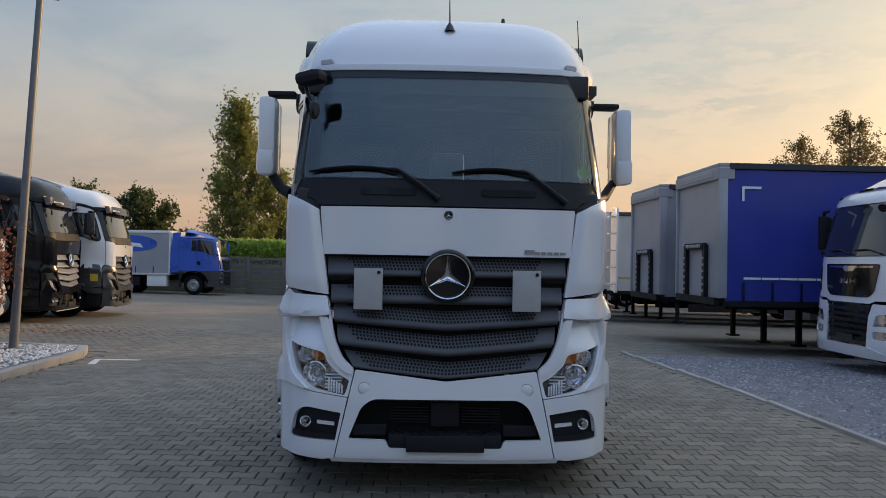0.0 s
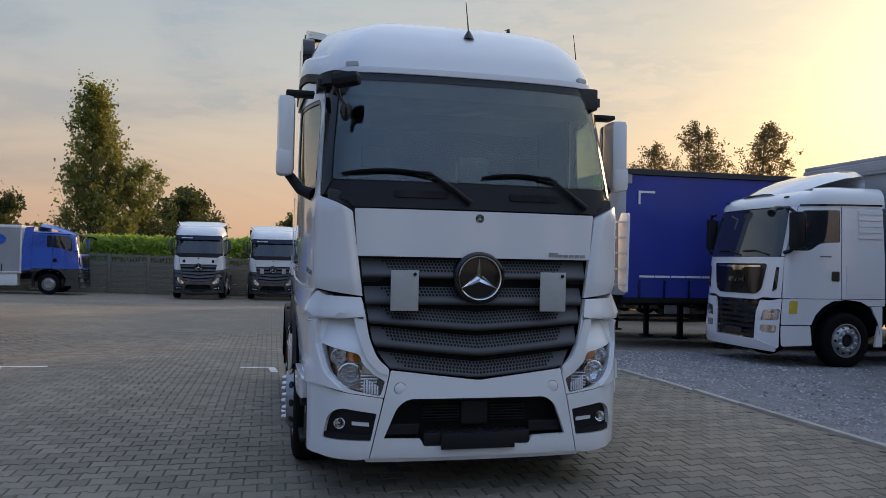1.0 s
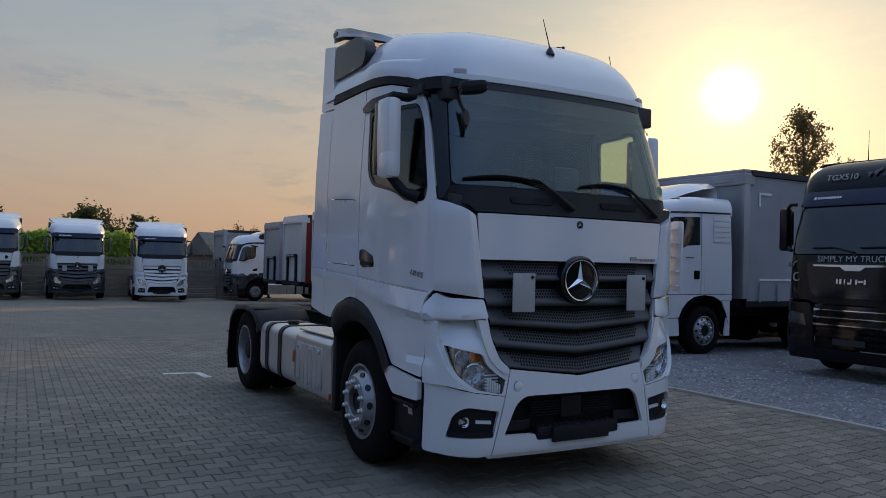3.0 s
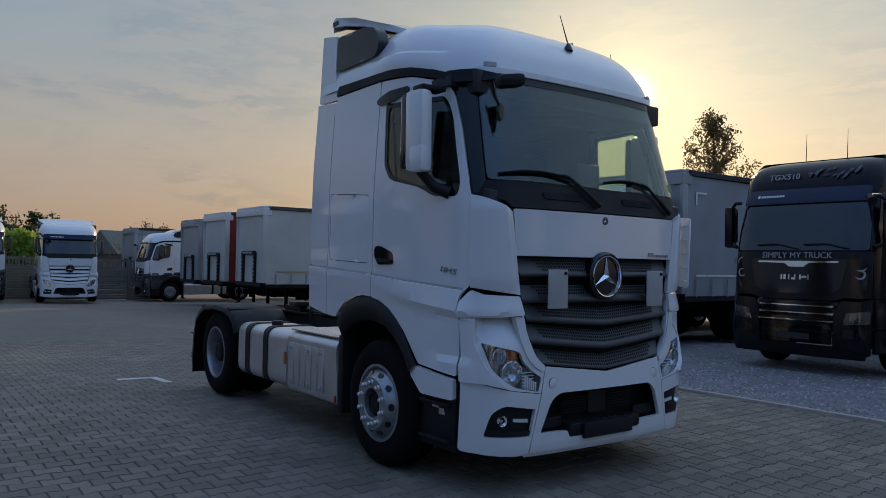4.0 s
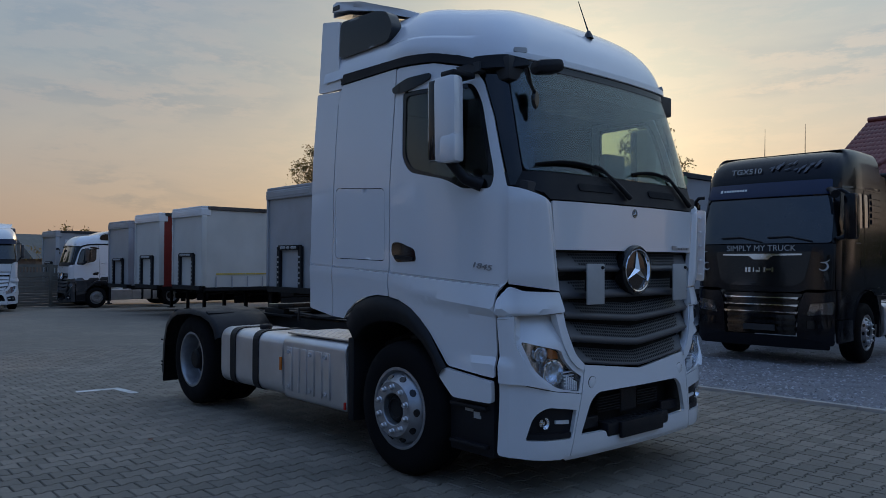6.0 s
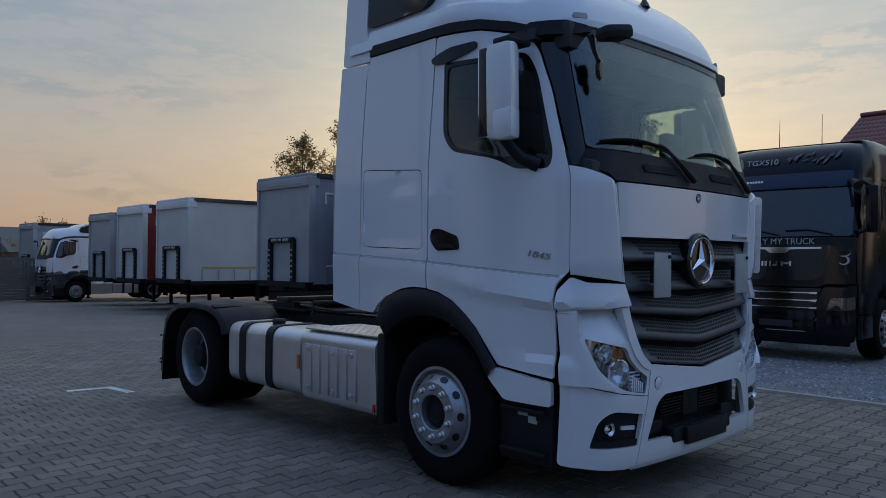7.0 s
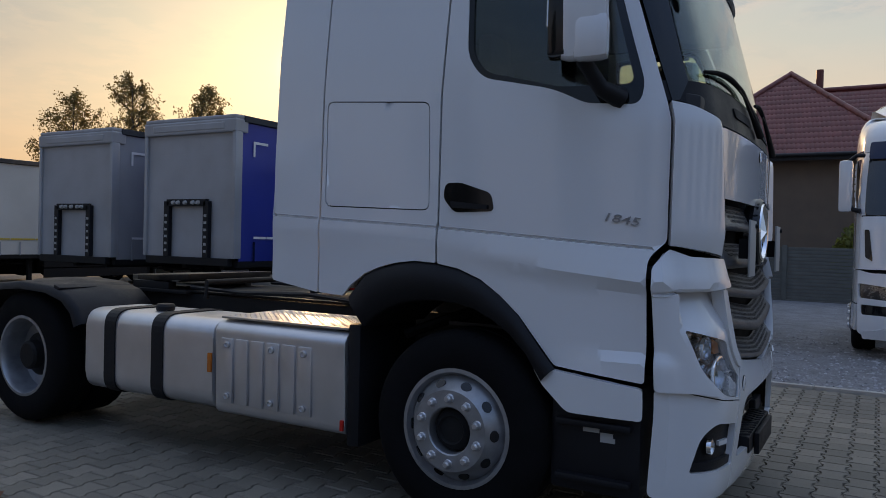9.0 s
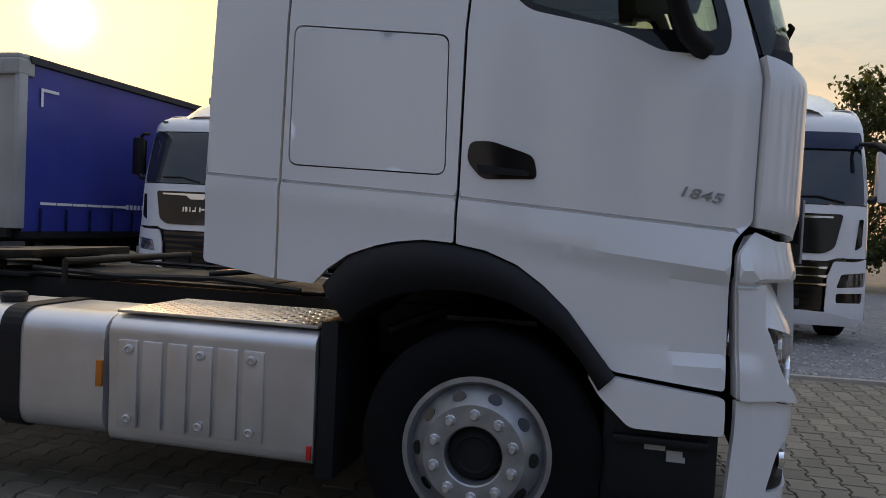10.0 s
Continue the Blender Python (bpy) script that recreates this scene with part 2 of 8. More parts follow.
M = {
    "white": material("white_paint", (0.74, 0.75, 0.77), 0.22, vary=0.02, scale=1.2, coat=1.0),
    "white_far": material("white_paint_dusty", (0.68, 0.69, 0.70), 0.35, vary=0.05, scale=1.0, coat=0.4),
    "dark_paint": material("dark_grey_paint", (0.035, 0.037, 0.042), 0.3, vary=0.1, scale=1.5, coat=0.6),
    "black_paint": material("black_paint", (0.0045, 0.0050, 0.0075), 0.16, vary=0.3, scale=2.2, spec=0.32),
    "blue_paint": material("blue_paint", (0.018, 0.10, 0.47), 0.3, vary=0.06, scale=1.2, coat=0.8),
    "navy": material("navy_film", (0.006, 0.012, 0.045), 0.12, vary=0.08),
    "plastic": material("black_plastic", (0.0075, 0.008, 0.011), 0.55, vary=0.2, bump=0.15, bump_scale=400, spec=0.3),
    "grille": material("grey_grille_plastic", (0.056, 0.058, 0.066), 0.42, vary=0.1, bump=0.1, bump_scale=300),
    "gloss_black": material("gloss_black", (0.008, 0.009, 0.011), 0.08, vary=0.1),
    "rubber": material("tyre_rubber", (0.0062, 0.0062, 0.0072), 0.85, vary=0.3, scale=9, bump=0.3, bump_scale=120, spec=0.12),
    "chrome": material("chrome", (0.80, 0.81, 0.83), 0.08, 1.0, vary=0.03),
    "alloy": material("silver_wheel_paint", (0.33, 0.34, 0.36), 0.36, 0.65, vary=0.15, scale=14, bump=0.05, bump_scale=150),
    "tank": material("brushed_aluminium", (0.66, 0.66, 0.68), 0.36, 0.85, vary=0.08, scale=4, bump=0.06, bump_scale=180),
    "tread": material("aluminium_tread_plate", (0.60, 0.58, 0.56), 0.4, 0.9, vary=0.15, scale=10),
    "chassis": material("chassis_grey", (0.009, 0.009, 0.010), 0.65, vary=0.3, scale=5, bump=0.1, spec=0.25),
    "greasy": material("greasy_steel", (0.022, 0.021, 0.021), 0.33, 0.6, vary=0.4, scale=9, bump=0.2, bump_scale=80),
    "plate": material("grey_board", (0.38, 0.38, 0.375), 0.6, vary=0.08, scale=8),
    "amber": material("amber_lens", (0.58, 0.16, 0.025), 0.15, vary=0.05),
    "red": material("red_lens", (0.55, 0.02, 0.015), 0.2, vary=0.05),
    "reflector": material("lamp_reflector", (0.85, 0.85, 0.86), 0.06, 1.0, vary=0.02),
    "lamp_bowl": material("lamp_housing", (0.66, 0.67, 0.69), 0.14, 0.9, vary=0.2, scale=25),
    # near-black colour that stands in for shade inside openings and recesses
    "cavity_shade": material("cavity_shade_black", (0.004, 0.004, 0.005), 0.9, vary=0.2),
    "lamp_rib": material("moulded_lamp_ribs", (0.78, 0.80, 0.83), 0.18, 0.25, vary=0.05),
    "seat": material("grey_seat_cloth", (0.045, 0.045, 0.05), 0.9, vary=0.2, bump=0.3),
    "trim": material("grey_cab_trim", (0.038, 0.040, 0.045), 0.8, vary=0.1),
    "trim_dark": material("dark_dashboard", (0.018, 0.018, 0.02), 0.6, vary=0.1),
    "glass": glass("windscreen_glass", (0.74, 0.84, 0.81)),
    "side_glass": glass("side_window_glass", (0.74, 0.78, 0.70)),
    "lamp_glass": glass("lamp_glass", (0.93, 0.95, 0.97)),
    "far_glass": material("dark_window", (0.02, 0.024, 0.03), 0.05, vary=0.2, coat=1.0),
    "yellow": material("yellow_sticker", (0.58, 0.42, 0.05), 0.5),
    "green_badge": material("pale_green_badge", (0.24, 0.36, 0.20), 0.4),
    "graphic": material("faded_grey_print", (0.085, 0.09, 0.105), 0.4, vary=0.3, scale=9),
    "mark": material("white_marking", (0.78, 0.78, 0.78), 0.5, vary=0.05),
    "mark_worn": material("worn_road_paint", (0.62, 0.62, 0.60), 0.7, vary=0.15, scale=12, stain=(0.35, 0.33, 0.30)),
    "curtain_blue": material("blue_tarpaulin", (0.018, 0.038, 0.28), 0.40, vary=0.1, scale=0.8, bump=0.15, bump_scale=5),
    "curtain_grey": material("grey_tarpaulin", (0.30, 0.31, 0.33), 0.5, vary=0.1, scale=0.8, bump=0.15, bump_scale=5),
    "curtain_white": material("white_tarpaulin", (0.53, 0.515, 0.48), 0.5, vary=0.1, scale=0.7, bump=0.2, bump_scale=4),
    "curtain_red": material("red_tarpaulin", (0.22, 0.02, 0.015), 0.5, vary=0.1),
    "board": material("grey_headboard", (0.37, 0.38, 0.40), 0.45, 0.2, vary=0.08, scale=1.5, stain=(0.28, 0.28, 0.28)),
    "concrete": material("concrete", (0.15, 0.145, 0.125), 0.85, vary=0.18, scale=2.5, bump=0.3, bump_scale=60, stain=(0.10, 0.10, 0.08)),
    "kerb": material("kerb_stone", (0.34, 0.32, 0.29), 0.85, vary=0.12, scale=6, bump=0.4, bump_scale=90, spread=0.12),
    "paver": material("concrete_paver", (0.228, 0.199, 0.158), 0.8, vary=0.22, scale=0.6, bump=0.5, bump_scale=140, fleck=0.5, island=0.20, stain=(0.165, 0.140, 0.110)),
    "paver_one": material("concrete_paver_single", (0.228, 0.199, 0.158), 0.8, vary=0.22, scale=0.6, bump=0.5, bump_scale=140, fleck=0.5, spread=0.20, stain=(0.165, 0.140, 0.110)),
    "joint": material("joint_sand", (0.035, 0.031, 0.026), 0.95, vary=0.3, scale=4, bump=0.5, bump_scale=200),
    "gravel": material("grey_gravel", (0.22, 0.22, 0.235), 0.9, vary=0.3, scale=3, bump=1.0, bump_scale=45, fleck=0.8),
    "stone": material("gravel_stone", (0.27, 0.27, 0.285), 0.85, vary=0.2, scale=30, island=0.5),
    "white_stone": material("white_pebble", (0.58, 0.56, 0.53), 0.8, vary=0.15, scale=30, island=0.3),
    "steel": material("galvanised_steel", (0.17, 0.175, 0.18), 0.55, 0.4, vary=0.15, scale=6),
    "bark": material("bark", (0.10, 0.085, 0.07), 0.9, vary=0.3, scale=8, bump=0.6, bump_scale=40),
    "leaf_poplar": leaf("poplar_leaf", (0.135, 0.15, 0.042), (0.30, 0.30, 0.06)),
    "leaf_birch": leaf("birch_leaf", (0.13, 0.105, 0.045), (0.27, 0.20, 0.07)),
    "leaf_dark": leaf("dark_leaf", (0.060, 0.078, 0.026), (0.10, 0.12, 0.03)),
    "leaf_hedge": leaf("hedge_leaf", (0.18, 0.28, 0.06), (0.45, 0.62, 0.11)),
    "leaf_brown": leaf("rusty_leaf", (0.24, 0.10, 0.055), (0.26, 0.09, 0.045)),
    "tile": material("red_roof_tile", (0.20, 0.055, 0.045), 0.5, vary=0.15, scale=2, spread=0.15),
    "render_wall": material("brown_render", (0.20, 0.14, 0.10), 0.9, vary=0.1, scale=2, bump=0.2),
    "wood": material("weathered_board", (0.20, 0.18, 0.16), 0.8, vary=0.2, scale=4, bump=0.2),
}

# ---------------------------------------------------------------- small builders
def thing(name, label, category, m=None, group=""):
    ob = tagged(new(name), label, category, group)
    ob.empty_display_size = 0.2
    if m is not None:
        ob.matrix_basis = m
    return ob


def from_data(name, verts, faces, mat, parent=None, label="", smooth=False):
    me = bpy.data.meshes.new(name)
    me.from_pydata([tuple(v) for v in verts], [], [tuple(f) for f in faces])
    me.update()
    if smooth:
        me.polygons.foreach_set("use_smooth", [True] * len(me.polygons))
    me.materials.append(mat)
    ob = new(name, me)
    if parent is not None:
        ob.parent = parent
    if label:
        ob["label"] = label
    return ob


def part(name, bm, mat, parent, label="", smooth=False, sharp=40):
    bmesh.ops.recalc_face_normals(bm, faces=bm.faces)
    me = bpy.data.meshes.new(name)
    if smooth:
        for f in bm.faces:
            f.smooth = True
        for e in bm.edges:
            e.smooth = not (len(e.link_faces) == 2 and e.calc_face_angle(0) > radians(sharp))
    bm.to_mesh(me)
    bm.free()
    me.materials.append(mat)
    ob = new(name, me)
    if parent is not None:
        ob.parent = parent
    if label:
        ob["label"] = label
    return ob


def add_box(bm, x0, x1, y0, y1, z0, z1, bevel=0.0, m=None):
    r = bmesh.ops.create_cube(bm, size=1.0)
    vs = r["verts"]
    for v in vs:
        v.co = Vector(((x0 + x1) / 2 + v.co.x * (x1 - x0), (y0 + y1) / 2 + v.co.y * (y1 - y0), (z0 + z1) / 2 + v.co.z * (z1 - z0)))
    if m is not None:
        bmesh.ops.transform(bm, matrix=m, verts=vs)
    if bevel:
        es = {e for v in vs for e in v.link_edges}
        bmesh.ops.bevel(bm, geom=list(es), offset=bevel, segments=2, affect="EDGES", profile=0.6)


def box(name, mat, parent, x0, x1, y0, y1, z0, z1, bevel=0.0, label="", m=None):
    bm = bmesh.new()
    add_box(bm, x0, x1, y0, y1, z0, z1, bevel, m)
    return part(name, bm, mat, parent, label, smooth=bevel > 0)


def add_tube(bm, points, radius, seg=10):
    """A round bar through the points; radius may be a list."""
    pts = [Vector(p) for p in points]
    rs = radius if isinstance(radius, (list, tuple)) else [radius] * len(pts)
    rings = []
    side = None
    for i, p in enumerate(pts):
        d = (pts[min(i + 1, len(pts) - 1)] - pts[max(i - 1, 0)]).normalized()
        if side is None:
            side = d.orthogonal().normalized()
        side = (side - d * side.dot(d)).normalized()
        up = d.cross(side)
        rings.append([bm.verts.new(p + (side * math.cos(2 * math.pi * k / seg) + up * math.sin(2 * math.pi * k / seg)) * rs[i]) for k in range(seg)])
    for a, b in zip(rings, rings[1:]):
        for k in range(seg):
            bm.faces.new((a[k], a[(k + 1) % seg], b[(k + 1) % seg], b[k]))
    bm.faces.new(rings[0][::-1])
    bm.faces.new(rings[-1])


def tube(name, mat, parent, points, radius, seg=10, label=""):
    bm = bmesh.new()
    add_tube(bm, points, radius, seg)
    return part(name, bm, mat, parent, label, smooth=True, sharp=50)


def add_lathe(bm, profile, seg, m):
    """profile: (radius, along) pairs, turned about the x axis, then placed by m."""
    rings = []
    for r, a in profile:
        if r < 1e-5:
            rings.append([bm.verts.new(m @ Vector((a, 0, 0)))])
        else:
            rings.append([bm.verts.new(m @ Vector((a, r * math.cos(2 * math.pi * k / seg), r * math.sin(2 * math.pi * k / seg)))) for k in range(seg)])
    for a, b in zip(rings, rings[1:]):
        for k in range(seg):
            n = (k + 1) % seg
            if len(a) == 1 and len(b) == 1:
                continue
            if len(a) == 1:
                bm.faces.new((a[0], b[n], b[k]))
            elif len(b) == 1:
                bm.faces.new((a[k], a[n], b[0]))
            else:
                bm.faces.new((a[k], a[n], b[n], b[k]))


def lathe(name, mat, parent, profile, m=Matrix(), seg=32, label="", sharp=35):
    bm = bmesh.new()
    add_lathe(bm, profile, seg, m)
    return part(name, bm, mat, parent, label, smooth=True, sharp=sharp)


def add_prism(bm, outline, place, depth):
    """outline: 2D points; place: (u, v, w) -> Vector; extruded from w = 0 to depth."""
    a = [bm.verts.new(place(u, v, 0)) for u, v in outline]
    b = [bm.verts.new(place(u, v, depth)) for u, v in outline]
    n = len(a)
    bm.faces.new(a)
    bm.faces.new(b[::-1])
    for i in range(n):
        bm.faces.new((a[i], b[i], b[(i + 1) % n], a[(i + 1) % n]))


def prism(name, mat, parent, outline, place, depth, bevel=0.0, label=""):
    bm = bmesh.new()
    add_prism(bm, outline, place, depth)
    if bevel:
        bmesh.ops.bevel(bm, geom=list(bm.edges), offset=bevel, segments=2, affect="EDGES", profile=0.6)
    return part(name, bm, mat, parent, label, smooth=bevel > 0)


def rounded(points, radius=0.03, steps=4):
    """A closed polygon with its corners rounded; radius one number or one per corner."""
    out = []
    n = len(points)
    for i in range(n):
        p0, p, p1 = (Vector((*points[k % n], 0)) for k in (i - 1, i, i + 1))
        r = radius[i] if isinstance(radius, (list, tuple)) else radius
        a, b = (p0 - p), (p1 - p)
        r = min(r, a.length * 0.45, b.length * 0.45)
        if r <= 1e-4:
            out.append((p.x, p.y))
            continue
        s, e = p + a.normalized() * r, p + b.normalized() * r
        for k in range(steps + 1):
            t = k / steps
            q = s * (1 - t) ** 2 + p * 2 * t * (1 - t) + e * t ** 2
            out.append((q.x, q.y))
    return out


def inside(poly, px, py):
    """Which of the points lie in the polygon."""
    hit = np.zeros(len(px), bool)
    n = len(poly)
    for i in range(n):
        (x0, y0), (x1, y1) = poly[i], poly[(i + 1) % n]
        if y0 == y1:
            continue
        cross = ((y0 > py) != (y1 > py)) & (px < (x1 - x0) * (py - y0) / (y1 - y0) + x0)
        hit ^= cross
    return hit


def panel(name, mat, parent, poly, surf, holes=(), step=0.08, thick=0.02, label="", lines=(), sharp=35):
    """A sheet of metal or glass: a 2D outline with holes laid on the surface surf(u, v) -> (point, outward way)."""
    from mathutils.geometry import delaunay_2d_cdt
    loops = [poly, *holes]
    pts, edges = [], []
    for lp in loops:
        dense = []
        for i, (a, b) in enumerate(lp):
            c, d = lp[(i + 1) % len(lp)]
            n = max(1, int(math.hypot(c - a, d - b) / step))
            dense += [(a + (c - a) * k / n, b + (d - b) * k / n) for k in range(n)]
        base = len(pts)
        pts += dense
        edges += [(base + i, base + (i + 1) % len(dense)) for i in range(len(dense))]
    for ln in lines:
        for (a, b), (c, d) in zip(ln, ln[1:]):
            n = max(1, int(math.hypot(c - a, d - b) / step))
            base = len(pts)
            pts += [(a + (c - a) * k / n, b + (d - b) * k / n) for k in range(n + 1)]
            edges += [(base + i, base + i + 1) for i in range(n)]
    arr = np.array(pts)
    lo, hi = arr.min(0), arr.max(0)
    gx, gy = np.meshgrid(np.arange(lo[0] + step * 0.5, hi[0], step), np.arange(lo[1] + step * 0.5, hi[1], step))
    gx, gy = gx.ravel(), gy.ravel()
    ok = inside(poly, gx, gy)
    for h in holes:
        ok &= ~inside(h, gx, gy)
    grid = np.stack((gx[ok], gy[ok]), 1)
    if len(grid):
        d2 = ((grid[:, None, :] - arr[None, :, :]) ** 2).sum(-1).min(1)
        grid = grid[d2 > (step * 0.35) ** 2]
    allp = [Vector(p) for p in pts] + [Vector(p) for p in grid]
    v2, _, tris, *_ = delaunay_2d_cdt(allp, edges, [], 0, 1e-5)
    c = np.array([np.mean([v2[i] for i in t], 0) for t in tris])
    keep = inside(poly, c[:, 0], c[:, 1])
    for h in holes:
        keep &= ~inside(h, c[:, 0], c[:, 1])
    tris = [t for t, k in zip(tris, keep) if k]
    count = {}
    for t in tris:
        for i in range(3):
            e = (t[i], t[(i + 1) % 3])
            count[e] = count.get(e, 0) + 1
    top, bot = [], []
    for p in v2:
        q, n = surf(p[0], p[1])
        top.append(q)
        bot.append(q - n * thick)
    nv = len(v2)
    faces = [tuple(t) for t in tris] + [(nv + t[2], nv + t[1], nv + t[0]) for t in tris]
    faces += [(a, nv + a, nv + b, b) for (a, b) in count if (b, a) not in count]
    bm = bmesh.new()
    vs = [bm.verts.new(v) for v in top + bot]
    for f in faces:
        try:
            bm.faces.new([vs[i] for i in f])
        except ValueError:
            pass
    bmesh.ops.delete(bm, geom=[v for v in bm.verts if not v.link_faces], context="VERTS")
    return part(name, bm, mat, parent, label, smooth=True, sharp=sharp)


def ease(t, a, b):
    """0 before a, 1 after b, smooth between."""
    t = min(1, max(0, (t - a) / (b - a)))
    return t * t * (3 - 2 * t)


def lerp_table(rows, t):
    """Smooth interpolation in rows of (t, value)."""
    if t <= rows[0][0]:
        return rows[0][1]
    for (a, va), (b, vb) in zip(rows, rows[1:]):
        if t <= b:
            return va + (vb - va) * (t - a) / (b - a)
    return rows[-1][1]


def ground_z(x, y):
    """The yard: level round the tractor unit, falling gently towards the trailers and the back fence."""
    d = min(y, 50.0) - 9.0
    fall = 0.0 if d < 0 else (0.017 * d * d / 4 if d < 2 else 0.017 * (d - 1))
    k, x = ease(y, 11, 22), max(-16.0, min(14.0, x))
    return -fall - 0.018 * (x * k + max(0.0, x - 4.0) * (1 - k))


def strip(name, parent, mat, bars, place, depth=0.004):
    """Writing that is not spelt out: plain bars."""
    bm = bmesh.new()
    for u0, u1, v0, v1 in bars:
        add_prism(bm, [(u0, v0), (u1, v0), (u1, v1), (u0, v1)], place, depth)
    return part(name, bm, mat, parent)


def words(name, body, size, mat, parent, m, depth=0.003):
    """Letters in the built-in font, as a mesh, centred at m (x right, y up, z out)."""
    cu = bpy.data.curves.new(name, "FONT")
    cu.body, cu.size, cu.extrude, cu.align_x, cu.align_y = body, size, depth, "CENTER", "CENTER"
    cu.resolution_u = 3
    ob = bpy.data.objects.new(name, cu)
    me = bpy.data.meshes.new_from_object(ob)
    bpy.data.objects.remove(ob)
    me.transform(m)
    me.materials.clear()
    me.materials.append(mat)
    o = new(name, me)
    o.parent = parent
    return o

# ---------------------------------------------------------------- ground, kerbs, fence, hedge
def kerb_x(y):
    return 3.90 + 0.028 * (15.6 - y)


def build_ground():
    xs = sorted({*np.arange(-20, 20.1, 1.0), -700, -300, -120, -60, -35, 35, 60, 120, 300, 700})
    ys = sorted({*np.arange(-8, 52.1, 1.0), -700, -300, -120, -50, -20, 70, 120, 300, 700})
    verts = [(x, y, ground_z(x, y) - 0.014) for y in ys for x in xs]
    n = len(xs)
    faces = [(j * n + i, j * n + i + 1, (j + 1) * n + i + 1, (j + 1) * n + i) for j in range(len(ys) - 1) for i in range(n - 1)]
    g = from_data("ground", verts, faces, yard_material(), smooth=True)
    tagged(g, "weathered grey-brown concrete block paving of a truck yard", "ground", kind="structure")
    # the gravel bay
    ys = list(np.arange(-6, 15.7, 0.5))
    xs = [0, 0.25, 0.6, 1.2, 2, 3, 4, 6, 8, 10, 13, 16, 17.2]
    verts = [(kerb_x(y) + 0.10 + x, y, ground_z(kerb_x(y) + x, y) + 0.012 + 0.012 * noise.noise((x * 1.3, y * 1.3, 0))) for y in ys for x in xs]
    n = len(xs)
    faces = [(j * n + i, j * n + i + 1, (j + 1) * n + i + 1, (j + 1) * n + i) for j in range(len(ys) - 1) for i in range(n - 1)]
    g = from_data("gravel_bay", verts, faces, M["gravel"], smooth=True)
    tagged(g, "grey crushed-stone gravel of the parking bay", "gravel", kind="structure")


def yard_material():
    """Rows of grey blocks with dark joints, for the paving too far off for its own stones."""
    m = material("block_paving", (0.21, 0.183, 0.145), 0.8, vary=0.25, scale=0.5, bump=0.3, bump_scale=90, fleck=0.3, stain=(0.16, 0.135, 0.106))
    nt = m.node_tree
    N, L = nt.nodes.new, nt.links.new
    b = nt.nodes["Principled BSDF"]
    co, br = N("ShaderNodeTexCoord"), N("ShaderNodeTexBrick")
    br.inputs["Scale"].default_value = 1.0
    br.inputs["Brick Width"].default_value, br.inputs["Row Height"].default_value = 0.2, 0.165
    br.inputs["Mortar Size"].default_value, br.inputs["Mortar Smooth"].default_value = 0.006, 0.3
    br.inputs["Color1"].default_value = (1.1, 1.1, 1.1, 1)
    br.inputs["Color2"].default_value = (0.82, 0.82, 0.82, 1)
    br.inputs["Mortar"].default_value = (0.4, 0.4, 0.4, 1)
    L(co.outputs["Object"], br.inputs[0])
    mx = N("ShaderNodeMix")
    mx.data_type, mx.blend_type = "RGBA", "MULTIPLY"
    mx.inputs[0].default_value = 0.8
    old = b.inputs["Base Color"].links[0].from_socket
    L(old, mx.inputs[6])
    L(br.outputs[0], mx.inputs[7])
    L(mx.outputs[2], b.inputs["Base Color"])
    return m


def build_kerb():
    """Edging stones between paving and gravel, laid end to end, a little uneven."""
    kerb = tagged(new("kerb"), "flush concrete edging stones between paving and gravel", "kerb", kind="structure")
    bm = bmesh.new()
    add_box(bm, -0.04, 0.04, -0.496, 0.496, -0.2, 0.0, 0.006)
    first = part("kerb_stone", bm, M["kerb"], kerb, smooth=True)
    rnd = random.Random(4)
    k = 0
    y = -5.5
    while y < 15.7:
        o = first if k == 0 else new("kerb_stone", first.data)
        o.parent = kerb
        o.matrix_basis = pose(kerb_x(y) + 0.05, y, ground_z(4, y) + 0.020 + rnd.uniform(-0.004, 0.004), rnd.uniform(-0.3, 0.3), 0, 1.6 + rnd.uniform(-0.4, 0.4))
        y += 1.0
        k += 1


